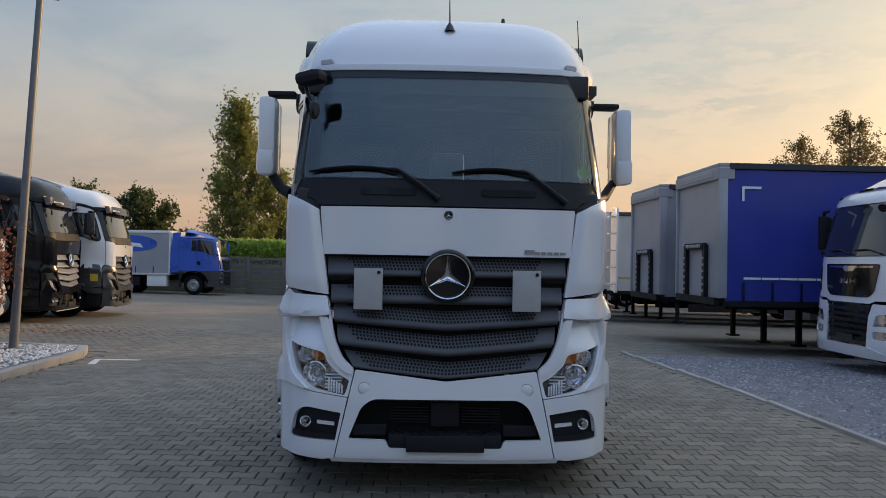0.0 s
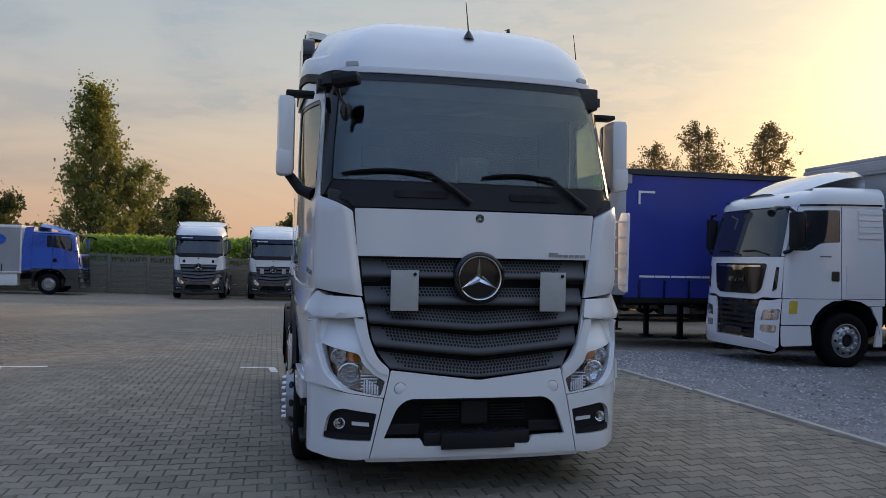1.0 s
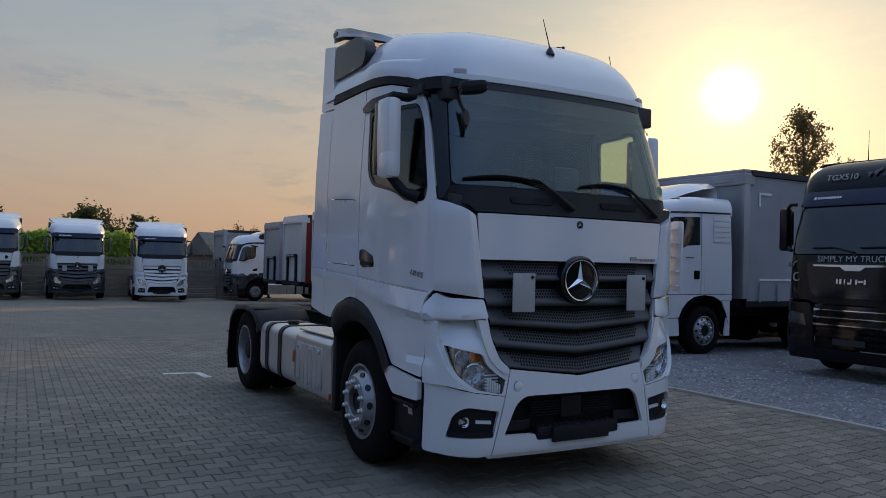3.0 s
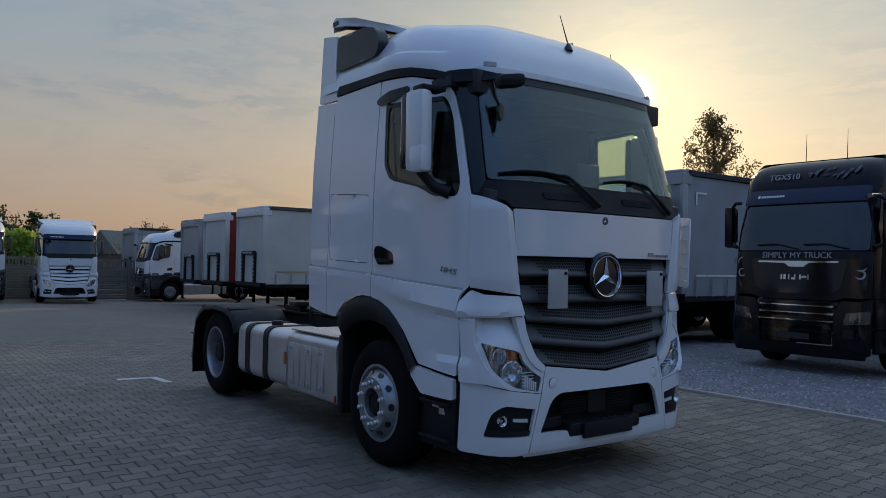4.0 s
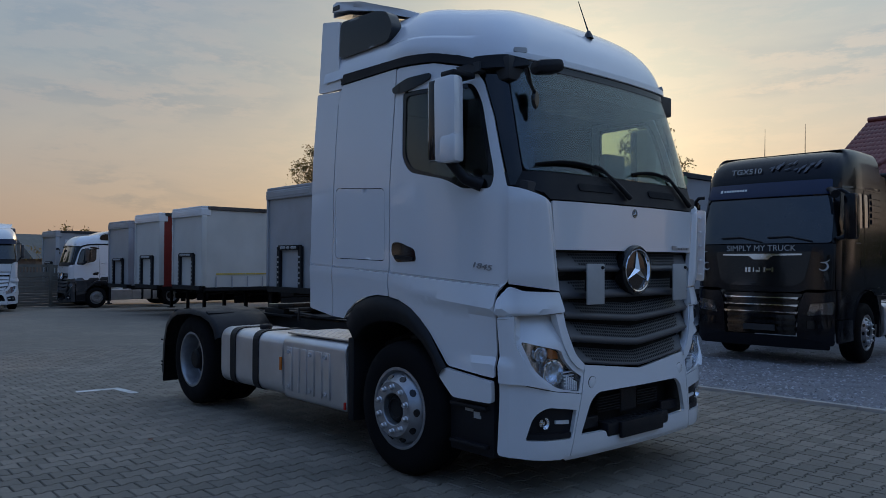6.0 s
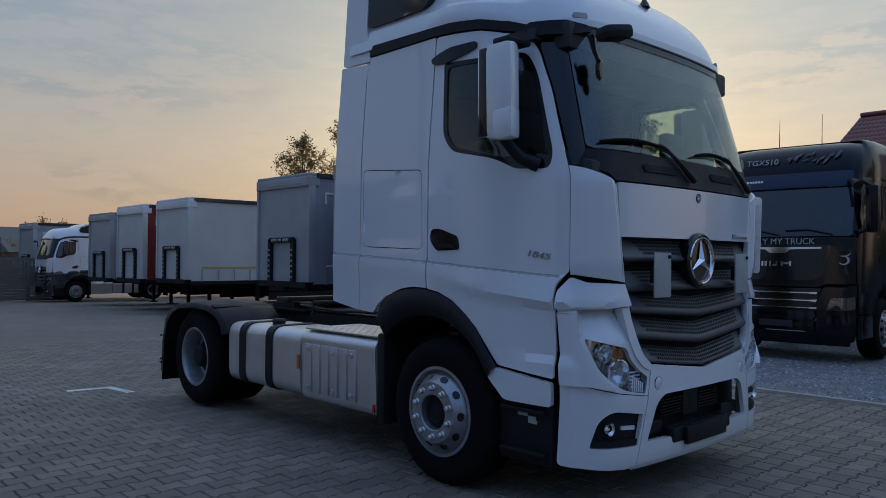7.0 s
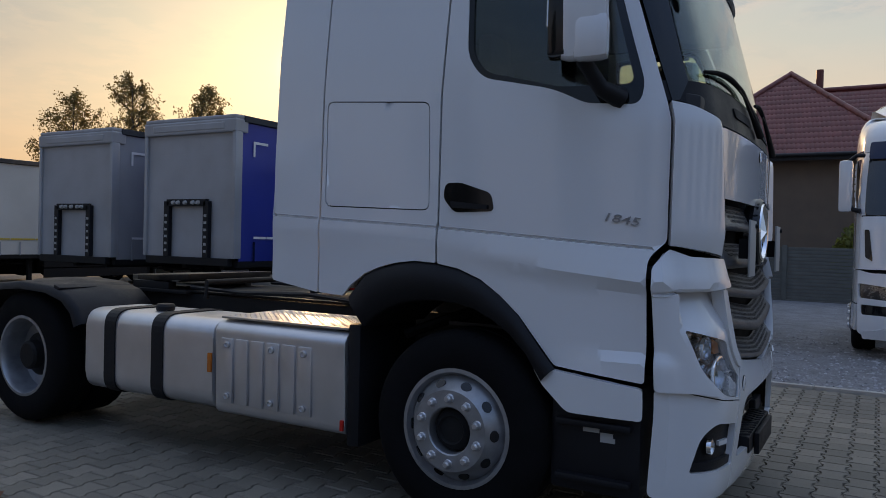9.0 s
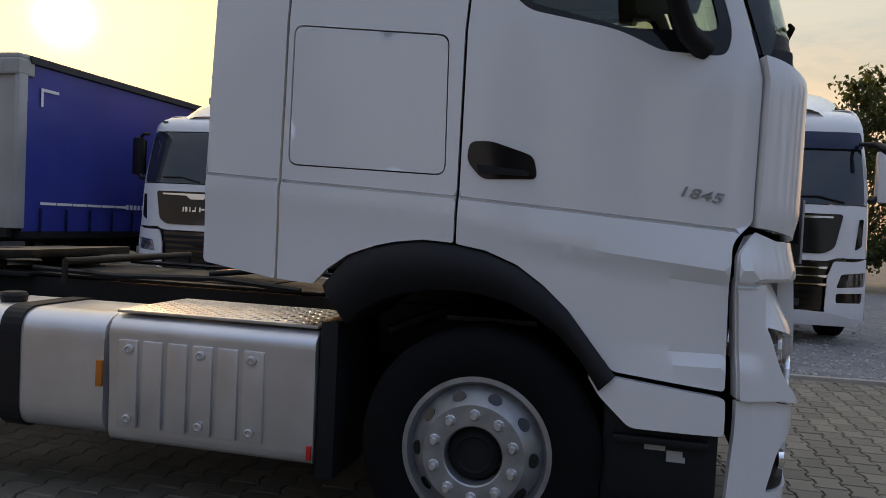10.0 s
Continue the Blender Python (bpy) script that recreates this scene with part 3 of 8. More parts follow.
def build_fence(name, x0, y0, x1, y1, z, height, label, pierced=True):
    """Precast concrete fence: posts with ribbed slabs slid between, the top slab pierced."""
    f = tagged(new(name), label, "fence", kind="structure")
    d = Vector((x1 - x0, y1 - y0, 0))
    n = round(d.length / 2.05)
    way = d.normalized()
    ang = math.degrees(math.atan2(way.y, way.x))
    bm = bmesh.new()
    add_box(bm, -0.07, 0.07, -0.07, 0.07, -0.3, height + 0.05, 0.015)
    post = part("post", bm, M["concrete"], f, smooth=True)
    rows = 4
    h = height / rows
    bm = bmesh.new()
    for k in range(4):
        add_box(bm, -0.96, 0.96, -0.02 - 0.012 * (k % 2), 0.02, k * h / 4 + 0.004, (k + 1) * h / 4 - 0.004, 0.006)
    slab = part("slab", bm, M["concrete"], f, smooth=True)
    bm = bmesh.new()
    add_box(bm, -0.96, 0.96, -0.02, 0.02, 0, h * 0.25)
    add_box(bm, -0.96, 0.96, -0.02, 0.02, h * 0.75, h)
    for k in range(13):
        c = -0.9 + k * 0.15
        add_box(bm, c - 0.035, c + 0.035, -0.018, 0.018, h * 0.25, h * 0.75)
    lattice = part("lattice_slab", bm, M["concrete"], f) if pierced else bm.free()
    used = set()

    def put(src, m):
        o = src if src not in used else new(src.name.split(".")[0], src.data)
        used.add(src)
        o.parent = f
        o.matrix_basis = m

    for i in range(n + 1):
        p = Vector((x0, y0, 0)) + d * i / n
        zz = z if z is not None else ground_z(p.x, p.y)
        put(post, pose(p.x, p.y, zz, 0, 0, ang))
        if i < n:
            q = p + d * 0.5 / n
            for r in range(rows):
                put(slab if (r < rows - 1 or not pierced) else lattice, pose(q.x, q.y, zz + r * h, 0, 0, ang))


build_ground()
build_kerb()
build_fence("fence_back", -30, 45.0, 8, 44.6, None, 2.1, "weathered grey precast concrete fence behind the parked trucks")
build_fence("fence_side", 21.2, 2.0, 21.2, 40, -0.25, 1.75, "grey precast concrete fence in front of the house", False)

# ---------------------------------------------------------------- semi-trailers
def wheel_parts(parent, x, y, z, side, r=0.5, width=0.30, dish=0.06, rim="alloy", detail=True, name="wheel"):
    """Tyre, rim and bolts; side -1 faces -x. Returns the tyre, which carries the rest."""
    m = pose(x, y, z) @ Matrix.Diagonal((side, 1, 1, 1))
    rr = r * 0.585
    w = width
    tyre = lathe(name, M["rubber"], parent, [(rr * 0.98, 0.0), (rr * 1.06, 0.012), (r * 0.80, 0.022), (r * 0.93, 0.006), (r * 0.985, -0.02), (r, -0.05),
                                               (r, -w * 0.45), (r * 0.985, -w * 0.46), (r * 0.985, -w * 0.54), (r, -w * 0.55), (r, -w + 0.05), (r * 0.93, -w), (rr, -w)], m, 48 if detail else 28, "black rubber tyre with worn tread")
    deep = [(rr * 1.02, -0.004), (rr * 1.05, 0.014), (rr * 0.98, 0.016), (rr * 0.955, 0.0), (rr * 0.93, -0.03), (rr * 0.90, dish * 1.6), (rr * 0.60, dish * 1.7), (rr * 0.56, dish * 1.75)]
    if dish < 0:
        lathe("hub", M["chassis"], tyre, [(rr * 0.58, dish * 1.76), (rr * 0.56, dish * 1.2), (rr * 0.50, dish * 1.05), (rr * 0.40, dish * 0.9), (rr * 0.37, dish * 0.35), (rr * 0.30, dish * 0.2), (0, dish * 0.18)], m, 24, "dark hub centre")
    lathe("rim", M[rim], tyre, deep if dish < 0 else [(rr * 1.02, -0.004), (rr * 1.05, 0.014), (rr * 0.98, 0.016), (rr * 0.955, 0.0), (rr * 0.92, -0.02), (rr * 0.83, dish * 0.25), (rr * 0.735, dish * 0.70), (rr * 0.70, dish * 0.85),
                                (rr * 0.42, dish * 0.85), (rr * 0.40, dish * 0.78), (rr * 0.385, dish * 0.2 - 0.02), (rr * 0.37, dish * 0.2 - 0.03), (0, dish * 0.2 - 0.03)], m, 48 if detail else 32, "silver painted steel wheel")
    if detail:
        for k in range(10):
            a = 2 * math.pi * (k + 0.5) / 10
            bm = bmesh.new()
            add_lathe(bm, [(0.0, dish * 0.85 + 0.034), (0.012, dish * 0.85 + 0.034), (0.018, dish * 0.85 + 0.024), (0.020, dish * 0.85 + 0.006), (0.024, dish * 0.85)], 10, m @ Matrix.Translation((0, rr * 0.565 * math.cos(a), rr * 0.565 * math.sin(a))))
            part("wheel_nut", bm, M["tank"], tyre)
        # black discs laid on the uncut rim for the dark of the hand holes
        for k in range(10):
            a = 2 * math.pi * k / 10
            bm = bmesh.new()
            add_lathe(bm, [(0, 0.006), (0.024, 0.006), (0.026, -0.02)], 12, m @ Matrix.Translation((dish * 0.40, rr * 0.80 * math.cos(a), rr * 0.80 * math.sin(a))) @ Matrix.Rotation(a, 4, "X") @ Matrix.Rotation(radians(38), 4, "Z") @ Matrix.Diagonal((1, 1, 1.2, 1)))
            part("hand_hole_disc", bm, M["gloss_black"], tyre)
        # shade of the deep hub hollow, put in as near-black colour
        lathe("dark_hub_hollow", M["cavity_shade"], tyre, [(rr * 0.37, dish * 0.2), (rr * 0.33, dish * 0.45), (rr * 0.25, dish * 0.60), (rr * 0.22, dish * 0.45), (0, dish * 0.5)], m, 24, "dark hub centre")
    return tyre


def trailer(label, curtain, m, length=13.6, board="board", tape="mark", skirt=False, edge="board", with_legs=True, side_label=""):
    """A curtain-sided semi-trailer; its headboard at y = 0, its length along +y, floor at 1.25 m."""
    T = thing("semi_trailer", label, "trailer", m, "parked semi-trailers")
    w, top, floor = 1.27, 4.0, 1.25
    hb = box("headboard", M[board], T, -w + 0.02, w - 0.02, 0.024, 0.08, floor - 0.05, top - 0.36, 0, "flat headboard of wide planks")
    for k in range(7):
        z = floor + 0.33 * k + 0.02
        box("headboard_plank", M[board], hb, -w + 0.08, w - 0.08, 0.0215, 0.0239, z, z + 0.328)
    for s in (-1, 1):
        box("corner_post", M[board], T, s * w - 0.06 * (s > 0) - 0.03 * (s < 0), s * w + 0.06 * (s < 0) + 0.03 * (s > 0), -0.03, 0.16, floor - 0.05, top - 0.34, 0.02)
    bm = bmesh.new()
    add_box(bm, -w - 0.03, w + 0.03, -0.05, 0.30, top - 0.36, top - 0.10, 0.03)
    add_box(bm, -w - 0.01, w + 0.01, -0.03, 0.32, top - 0.11, top - 0.02, 0.03)
    add_box(bm, -w + 0.25, w - 0.25, -0.06, 0.0, top - 0.30, top - 0.16, 0.02)
    part("roof_cap", bm, M[edge], T)
    # side curtains: long soft ripples between the buckles, tighter at the top
    for s in (-1, 1):
        ny, nz = 90, 14
        verts, faces = [], []
        for j in range(nz + 1):
            v = j / nz
            for i in range(ny + 1):
                y = 0.12 + (length - 0.2) * i / ny
                fold = 0.010 * math.sin(y * 9.5 + 2 * math.sin(v * 2 + y)) * (1 - v) ** 2 + 0.014 * noise.noise((y * 0.7, v * 2.2, 3 * s)) + 0.010 * math.sin(v * 26 + 3 * y) * math.exp(-y * 0.9) * (v > 0.4)
                verts.append((s * (w - 0.005 + fold), y, floor - 0.10 + (top - 0.16 - floor + 0.10) * v))
        for j in range(nz):
            for i in range(ny):
                a = j * (ny + 1) + i
                faces.append((a, a + 1, a + ny + 2, a + ny + 1))
        from_data("curtain", verts, faces, M[curtain], T, side_label or "stretched tarpaulin side curtain", smooth=True)
    bm = bmesh.new()
    for s in (-1, 1):
        add_box(bm, s * (w + 0.02) - 0.03, s * (w + 0.02) + 0.03, 0.2, length, top - 0.15, top - 0.03, 0.01)
    add_box(bm, -w, w, 0.1, length, top - 0.06, top - 0.02)
    part("roof", bm, M["trim"] if edge == "board" else M["dark_paint"], T, "roof with dark curtain rails")
    strap = None
    for s in (-1, 1):
        for k in range(int(length / 0.6)):
            y = 0.5 + 0.6 * k
            if strap is None:
                strap = box("curtain_strap", M["curtain_grey"] if curtain != "curtain_blue" else M["navy"], T, -0.008, 0.008, -0.02, 0.02, floor - 0.12, floor + 0.28)
                o = strap
            else:
                o = new("curtain_strap", strap.data)
                o.parent = T
            o.location = (s * (w + 0.035), y, 0)
    tape_mesh = None
    for s in (-1, 1):
        for k in range(34):
            y = 0.5 + k * 0.38
            if 2.6 < y < 3.4 and curtain == "curtain_blue":
                continue
            if tape_mesh is None:
                o = box("reflective_tape", M[tape], T, -0.002, 0.002, 0, 0.36, 0, 0.045)
                tape_mesh = o.data
            else:
                o = new("reflective_tape", tape_mesh)
                o.parent = T
            o.location = (s * (w + 0.022), y, floor + 0.34)
        if curtain == "curtain_blue":
            strip("maker_name", T, M["mark"], [(2.72 + q, 2.80 + q, floor + 0.32, floor + 0.41) for q in (0, 0.12, 0.24, 0.36, 0.48)], lambda u, v, q: Vector((s * (w + 0.022 + q), u, v)))
        corner = [(0.45, top - 0.80), (0.50, top - 0.80), (0.50, top - 0.55), (0.85, top - 0.55), (0.85, top - 0.50), (0.45, top - 0.50)]
        if tape == "mark":
            prism("corner_tape", M[tape], T, corner, lambda u, v, q: Vector((s * (w + 0.022 + q), u, v)), 0.004)
    bm = bmesh.new()
    for s in (-1, 1):
        add_box(bm, s * 0.55 - 0.06, s * 0.55 + 0.06, 0.4, length - 0.1, 0.95, floor - 0.12)
        add_box(bm, s * (w - 0.04) - 0.05, s * (w - 0.04) + 0.05, 0.1, length, floor - 0.22, floor - 0.10)
    for k in range(14):
        add_box(bm, -w + 0.05, w - 0.05, 0.5 + k * 0.95, 0.58 + k * 0.95, floor - 0.2, floor - 0.1)
    part("chassis", bm, M["chassis"], T, "dark steel chassis")
    if with_legs:
        for s in (-1, 1):
            bm = bmesh.new()
            add_box(bm, s * 0.95 - 0.06, s * 0.95 + 0.06, 2.74, 2.86, 0.06, 1.05, 0.01)
            add_box(bm, s * 0.95 - 0.05, s * 0.95 + 0.05, 2.75, 2.85, 0.04, 0.5)
            add_box(bm, s * 0.95 - 0.15, s * 0.95 + 0.15, 2.66, 2.94, 0.0, 0.05, 0.015)
            part("landing_leg", bm, M["chassis"], T, "steel landing leg on a foot plate")
        tube("leg_axle", M["chassis"], T, [(-0.95, 2.8, 0.85), (0.95, 2.8, 0.85)], 0.03)
    # pallet rack frame on the headboard
    bm = bmesh.new()
    for s in (-1, 1):
        add_box(bm, s * 0.56 - 0.075, s * 0.56 + 0.075, -0.07, 0.02, floor - 0.05, floor + 1.06, 0.008)
    add_box(bm, -0.56, 0.56, -0.07, 0.02, floor + 0.96, floor + 1.10, 0.008)
    part("coupling_frame", bm, M["plastic"], T, "black frame for hoses and plugs")
    for k, c in enumerate((-0.34, -0.2, 0.0, 0.22, 0.36)):
        lathe("coupling", M["plate"], T, [(0.0, 0.05), (0.035, 0.05), (0.045, 0.0)], pose(c, -0.07, floor + 1.03, 0, 0, -90), 10, "grey hose coupling")
    for s in (-1, 1):
        for k in range(6):
            box("frame_slot", M["plate"], T, s * 0.56 - 0.03, s * 0.56 + 0.03, -0.085, -0.065, floor + 0.05 + k * 0.14, floor + 0.10 + k * 0.14)
    bm = bmesh.new()
    add_box(bm, -w + 0.1, w - 0.1, -0.06, 0.06, floor - 0.20, floor - 0.05, 0.01)
    part("front_beam", bm, M["chassis"], T)
    # dark block added to deepen the shade, air tank and cross stays under the floor
    box("under_floor_shade_block", M["chassis"], T, -1.14, 1.14, 4.3, 7.0, 0.48, floor - 0.22, 0.02, "dark block added to deepen the shade under the floor")
    for s in (-1, 1):
        tube("air_tank", M["chassis"], T, [(s * 0.9, 3.2, 0.88), (s * 0.9, 3.25, 0.88), (s * 0.9, 3.95, 0.88), (s * 0.9, 4.0, 0.88)], [0.10, 0.14, 0.14, 0.10], 12, "dark air tank")
        box("mudguard", M["plastic"], T, min(s * 0.95, s * 1.26), max(s * 0.95, s * 1.26), length - 5.75, length - 1.9, 1.03, 1.07, 0.015, "black mudguard over the three wheels")
    # running gear and guards
    for k in range(3):
        for s in (-1, 1):
            wheel_parts(T, s * 1.24, length - 5.2 + 1.31 * k, 0.5, s, 0.5, 0.34, 0.02, detail=False)
    for k in range(3):
        tube("axle", M["chassis"], T, [(-1.0, length - 5.2 + 1.31 * k, 0.5), (1.0, length - 5.2 + 1.31 * k, 0.5)], 0.07)
    for s in (-1, 1):
        bm = bmesh.new()
        if skirt:
            add_box(bm, s * 1.22 - 0.015, s * 1.22 + 0.015, 3.2, 6.6, 0.62, 0.86, 0.012)
        else:
            add_box(bm, s * 1.22 - 0.015, s * 1.22 + 0.015, 3.1, length - 5.85, 0.42, 0.70, 0.01)
            add_box(bm, s * 1.22 - 0.015, s * 1.22 + 0.015, 3.1, length - 5.85, 0.74, 1.06, 0.01)
        part("side_guard", bm, M["white_far"] if skirt else M["chassis"], T, "pale underrun guard rail" if skirt else "dark underrun guard boards")
        for y in (3.7, 5.3, 7.0):
            box("guard_bracket", M["chassis"], T, s * 1.18 - 0.02, s * 1.18 + 0.02, y - 0.03, y + 0.03, 0.55, 1.1)
    bm = bmesh.new()
    add_box(bm, -w, w, length - 0.08, length, floor - 0.1, top - 0.05, 0.01)
    part("rear_doors", bm, M[board], T)
    box("rear_bumper", M["chassis"], T, -1.2, 1.2, length - 0.15, length - 0.05, 0.45, 0.60, 0.01)
    return T


def along_x(x, y, lift=0.0, turn=0.0):
    """Pose of a vehicle whose front faces -x: its own +y runs along +x. y is its middle."""
    return pose(x, y, ground_z(x, y) + lift, 0, 0, -90 + turn)


trailer("grey-fronted semi-trailer with a royal blue side curtain", "curtain_blue", along_x(5.95, 17.42), skirt=True, side_label="royal blue tarpaulin curtain with a torn lower hem")
trailer("grey semi-trailer with a creased grey-blue curtain", "curtain_grey", along_x(5.86, 20.93), skirt=True)
trailer("off-white semi-trailer with an orange stripe near its floor", "curtain_white", along_x(6.45, 29.1), board="curtain_white", tape="yellow", edge="white_far")
trailer("off-white semi-trailer with a dark red side curtain", "curtain_red", along_x(6.42, 32.8), board="curtain_white", edge="white_far")
trailer("plain grey semi-trailer parked in the row", "curtain_grey", along_x(6.95, 37.6))
trailer("grey semi-trailer parked near the back fence", "curtain_grey", along_x(6.6, 47.3))

# ---------------------------------------------------------------- the tractor unit and its kind
# Own coordinates: x across, y from the front face backwards, z up; u runs along the cab's outline from the middle of the front.
def cab_plan():
    s = np.arange(0, 4.2, 0.005)
    turn = np.interp(s, [0, 0.45, 0.885, 1.0, 1.18, 1.30, 2.35, 4.2], [0, 2.5, 8, 30, 66, 80, 90, 90])
    turn = np.convolve(np.pad(turn, 15, mode="edge"), np.ones(31) / 31, mode="valid")
    x = np.concatenate(([0], np.cumsum(np.cos(np.radians(turn[:-1])) * 0.005)))
    y = np.concatenate(([0], np.cumsum(np.sin(np.radians(turn[:-1])) * 0.005)))
    return s, x, y


PLAN_S, PLAN_X, PLAN_Y = cab_plan()
RAKE = [(0.2, 0.05), (0.32, 0.015), (0.7, 0.0), (1.0, 0.02), (1.38, 0.05), (1.6, 0.05), (2.02, 0.045), (2.2, 0.09), (3.0, 0.30), (3.05, 0.30), (3.6, 0.42)]
INSET = [(0.2, 0.01), (0.9, 0.0), (2.0, 0.0), (2.2, 0.01), (3.05, 0.075), (3.6, 0.09)]


def ux(x):
    """Along the outline, by the distance from the middle."""
    return float(np.interp(abs(x), PLAN_X, PLAN_S)) * (1 if x >= 0 else -1)


def uy(y, s=1):
    """Along the outline, by the distance behind the front."""
    return s * float(np.interp(y, PLAN_Y, PLAN_S))


def belt_z(y):
    return lerp_table([(0.2, 1.446), (0.30, 1.450), (1.42, 1.530), (2.19, 1.571), (2.6, 1.593)], y)


def ridge_z(y):
    return lerp_table([(0.2, 1.272), (0.82, 1.335), (1.05, 1.372), (1.45, 1.455), (2.6, 1.520)], y)


def cab_point(u, z, out=0.0):
    px, py = float(np.interp(abs(u), PLAN_S, PLAN_X)), float(np.interp(abs(u), PLAN_S, PLAN_Y))
    y = py + lerp_table(RAKE, z) * (1 - ease(py, 0.0, 1.3))
    x = px * (1 - lerp_table(INSET, z) * (1 - ease(py, 0.1, 1.3)) - 0.012 * ease(z, 2.3, 3.1))
    # below the belt the door swells to a ridge, then drops back; another ledge over the step
    side = ease(py, 0.20, 0.26)
    if side > 0:
        belt, ridge, low = belt_z(py), ridge_z(py), 0.965
        flare = lerp_table([(0.2, 0.046), (0.8, 0.030), (1.45, 0.014), (2.6, 0.012)], py)
        drop = lerp_table([(0.2, 0.055), (0.9, 0.07), (1.3, 0.10)], py)
        ledge = 0.026 * (1 - ease(py, 0.40, 0.86))
        k = lerp_table([(0.82, ledge), (low - 0.05, ledge), (low, 0.0), (ridge - drop, flare * 0.25), (ridge, flare), (belt - 0.016, 0.010), (belt - 0.013, -0.014), (belt - 0.005, -0.014), (belt - 0.001, 0.0)], z)
        x += k * side
    return Vector((math.copysign(x, u), y, z))


def cab_surf(out=0.0):
    def surf(u, z):
        p = cab_point(u, z)
        du = cab_point(u + 0.02, z) - cab_point(u - 0.02, z)
        dz = cab_point(u, z + 0.02) - cab_point(u, z - 0.02)
        n = du.cross(dz).normalized()
        if n.dot(Vector((p.x, p.y - 1.3, 0))) < 0:
            n = -n
        return p + n * (out(u, z) if callable(out) else out), n
    return surf


def mirror_poly(poly, s):
    return [(u * s, z) for u, z in poly]


def star_sign(parent, at, r, depth, detail=True):
    """A ring with three arms on a black disc, as plain shapes."""
    m = Matrix.Translation(at) @ Matrix.Rotation(radians(-90), 4, "Z")
    disc = lathe("emblem", M["gloss_black"], parent, [(0, r * 0.09), (r * 0.92, r * 0.07), (r * 1.05, r * 0.18), (r * 1.12, r * 0.12), (r * 1.15, -depth)], m, 40, "round black emblem with a chrome ring and arms")
    lathe("emblem_ring", M["chrome"], disc, [(r * 0.86, r * 0.085), (r * 0.90, r * 0.21), (r * 0.95, r * 0.22), (r * 0.985, r * 0.12)], m, 40)
    bm = bmesh.new()
    for k in range(3):
        a = radians(90 + 120 * k)
        d, q = Vector((math.cos(a), 0, math.sin(a))), Vector((-math.sin(a), 0, math.cos(a)))
        c = Vector(at) + Vector((0, -0.11 * r, 0))
        tip, ridge = c + d * r * 0.9, c + Vector((0, -0.18 * r, 0))
        for sg in (-1, 1):
            base = c + (d * 0.5 + q * sg * 0.866) * r * 0.17
            vs = [bm.verts.new(v) for v in (tip, base, ridge)]
            bm.faces.new(vs)
    part("emblem_star", bm, M["chrome"], disc)
    return disc


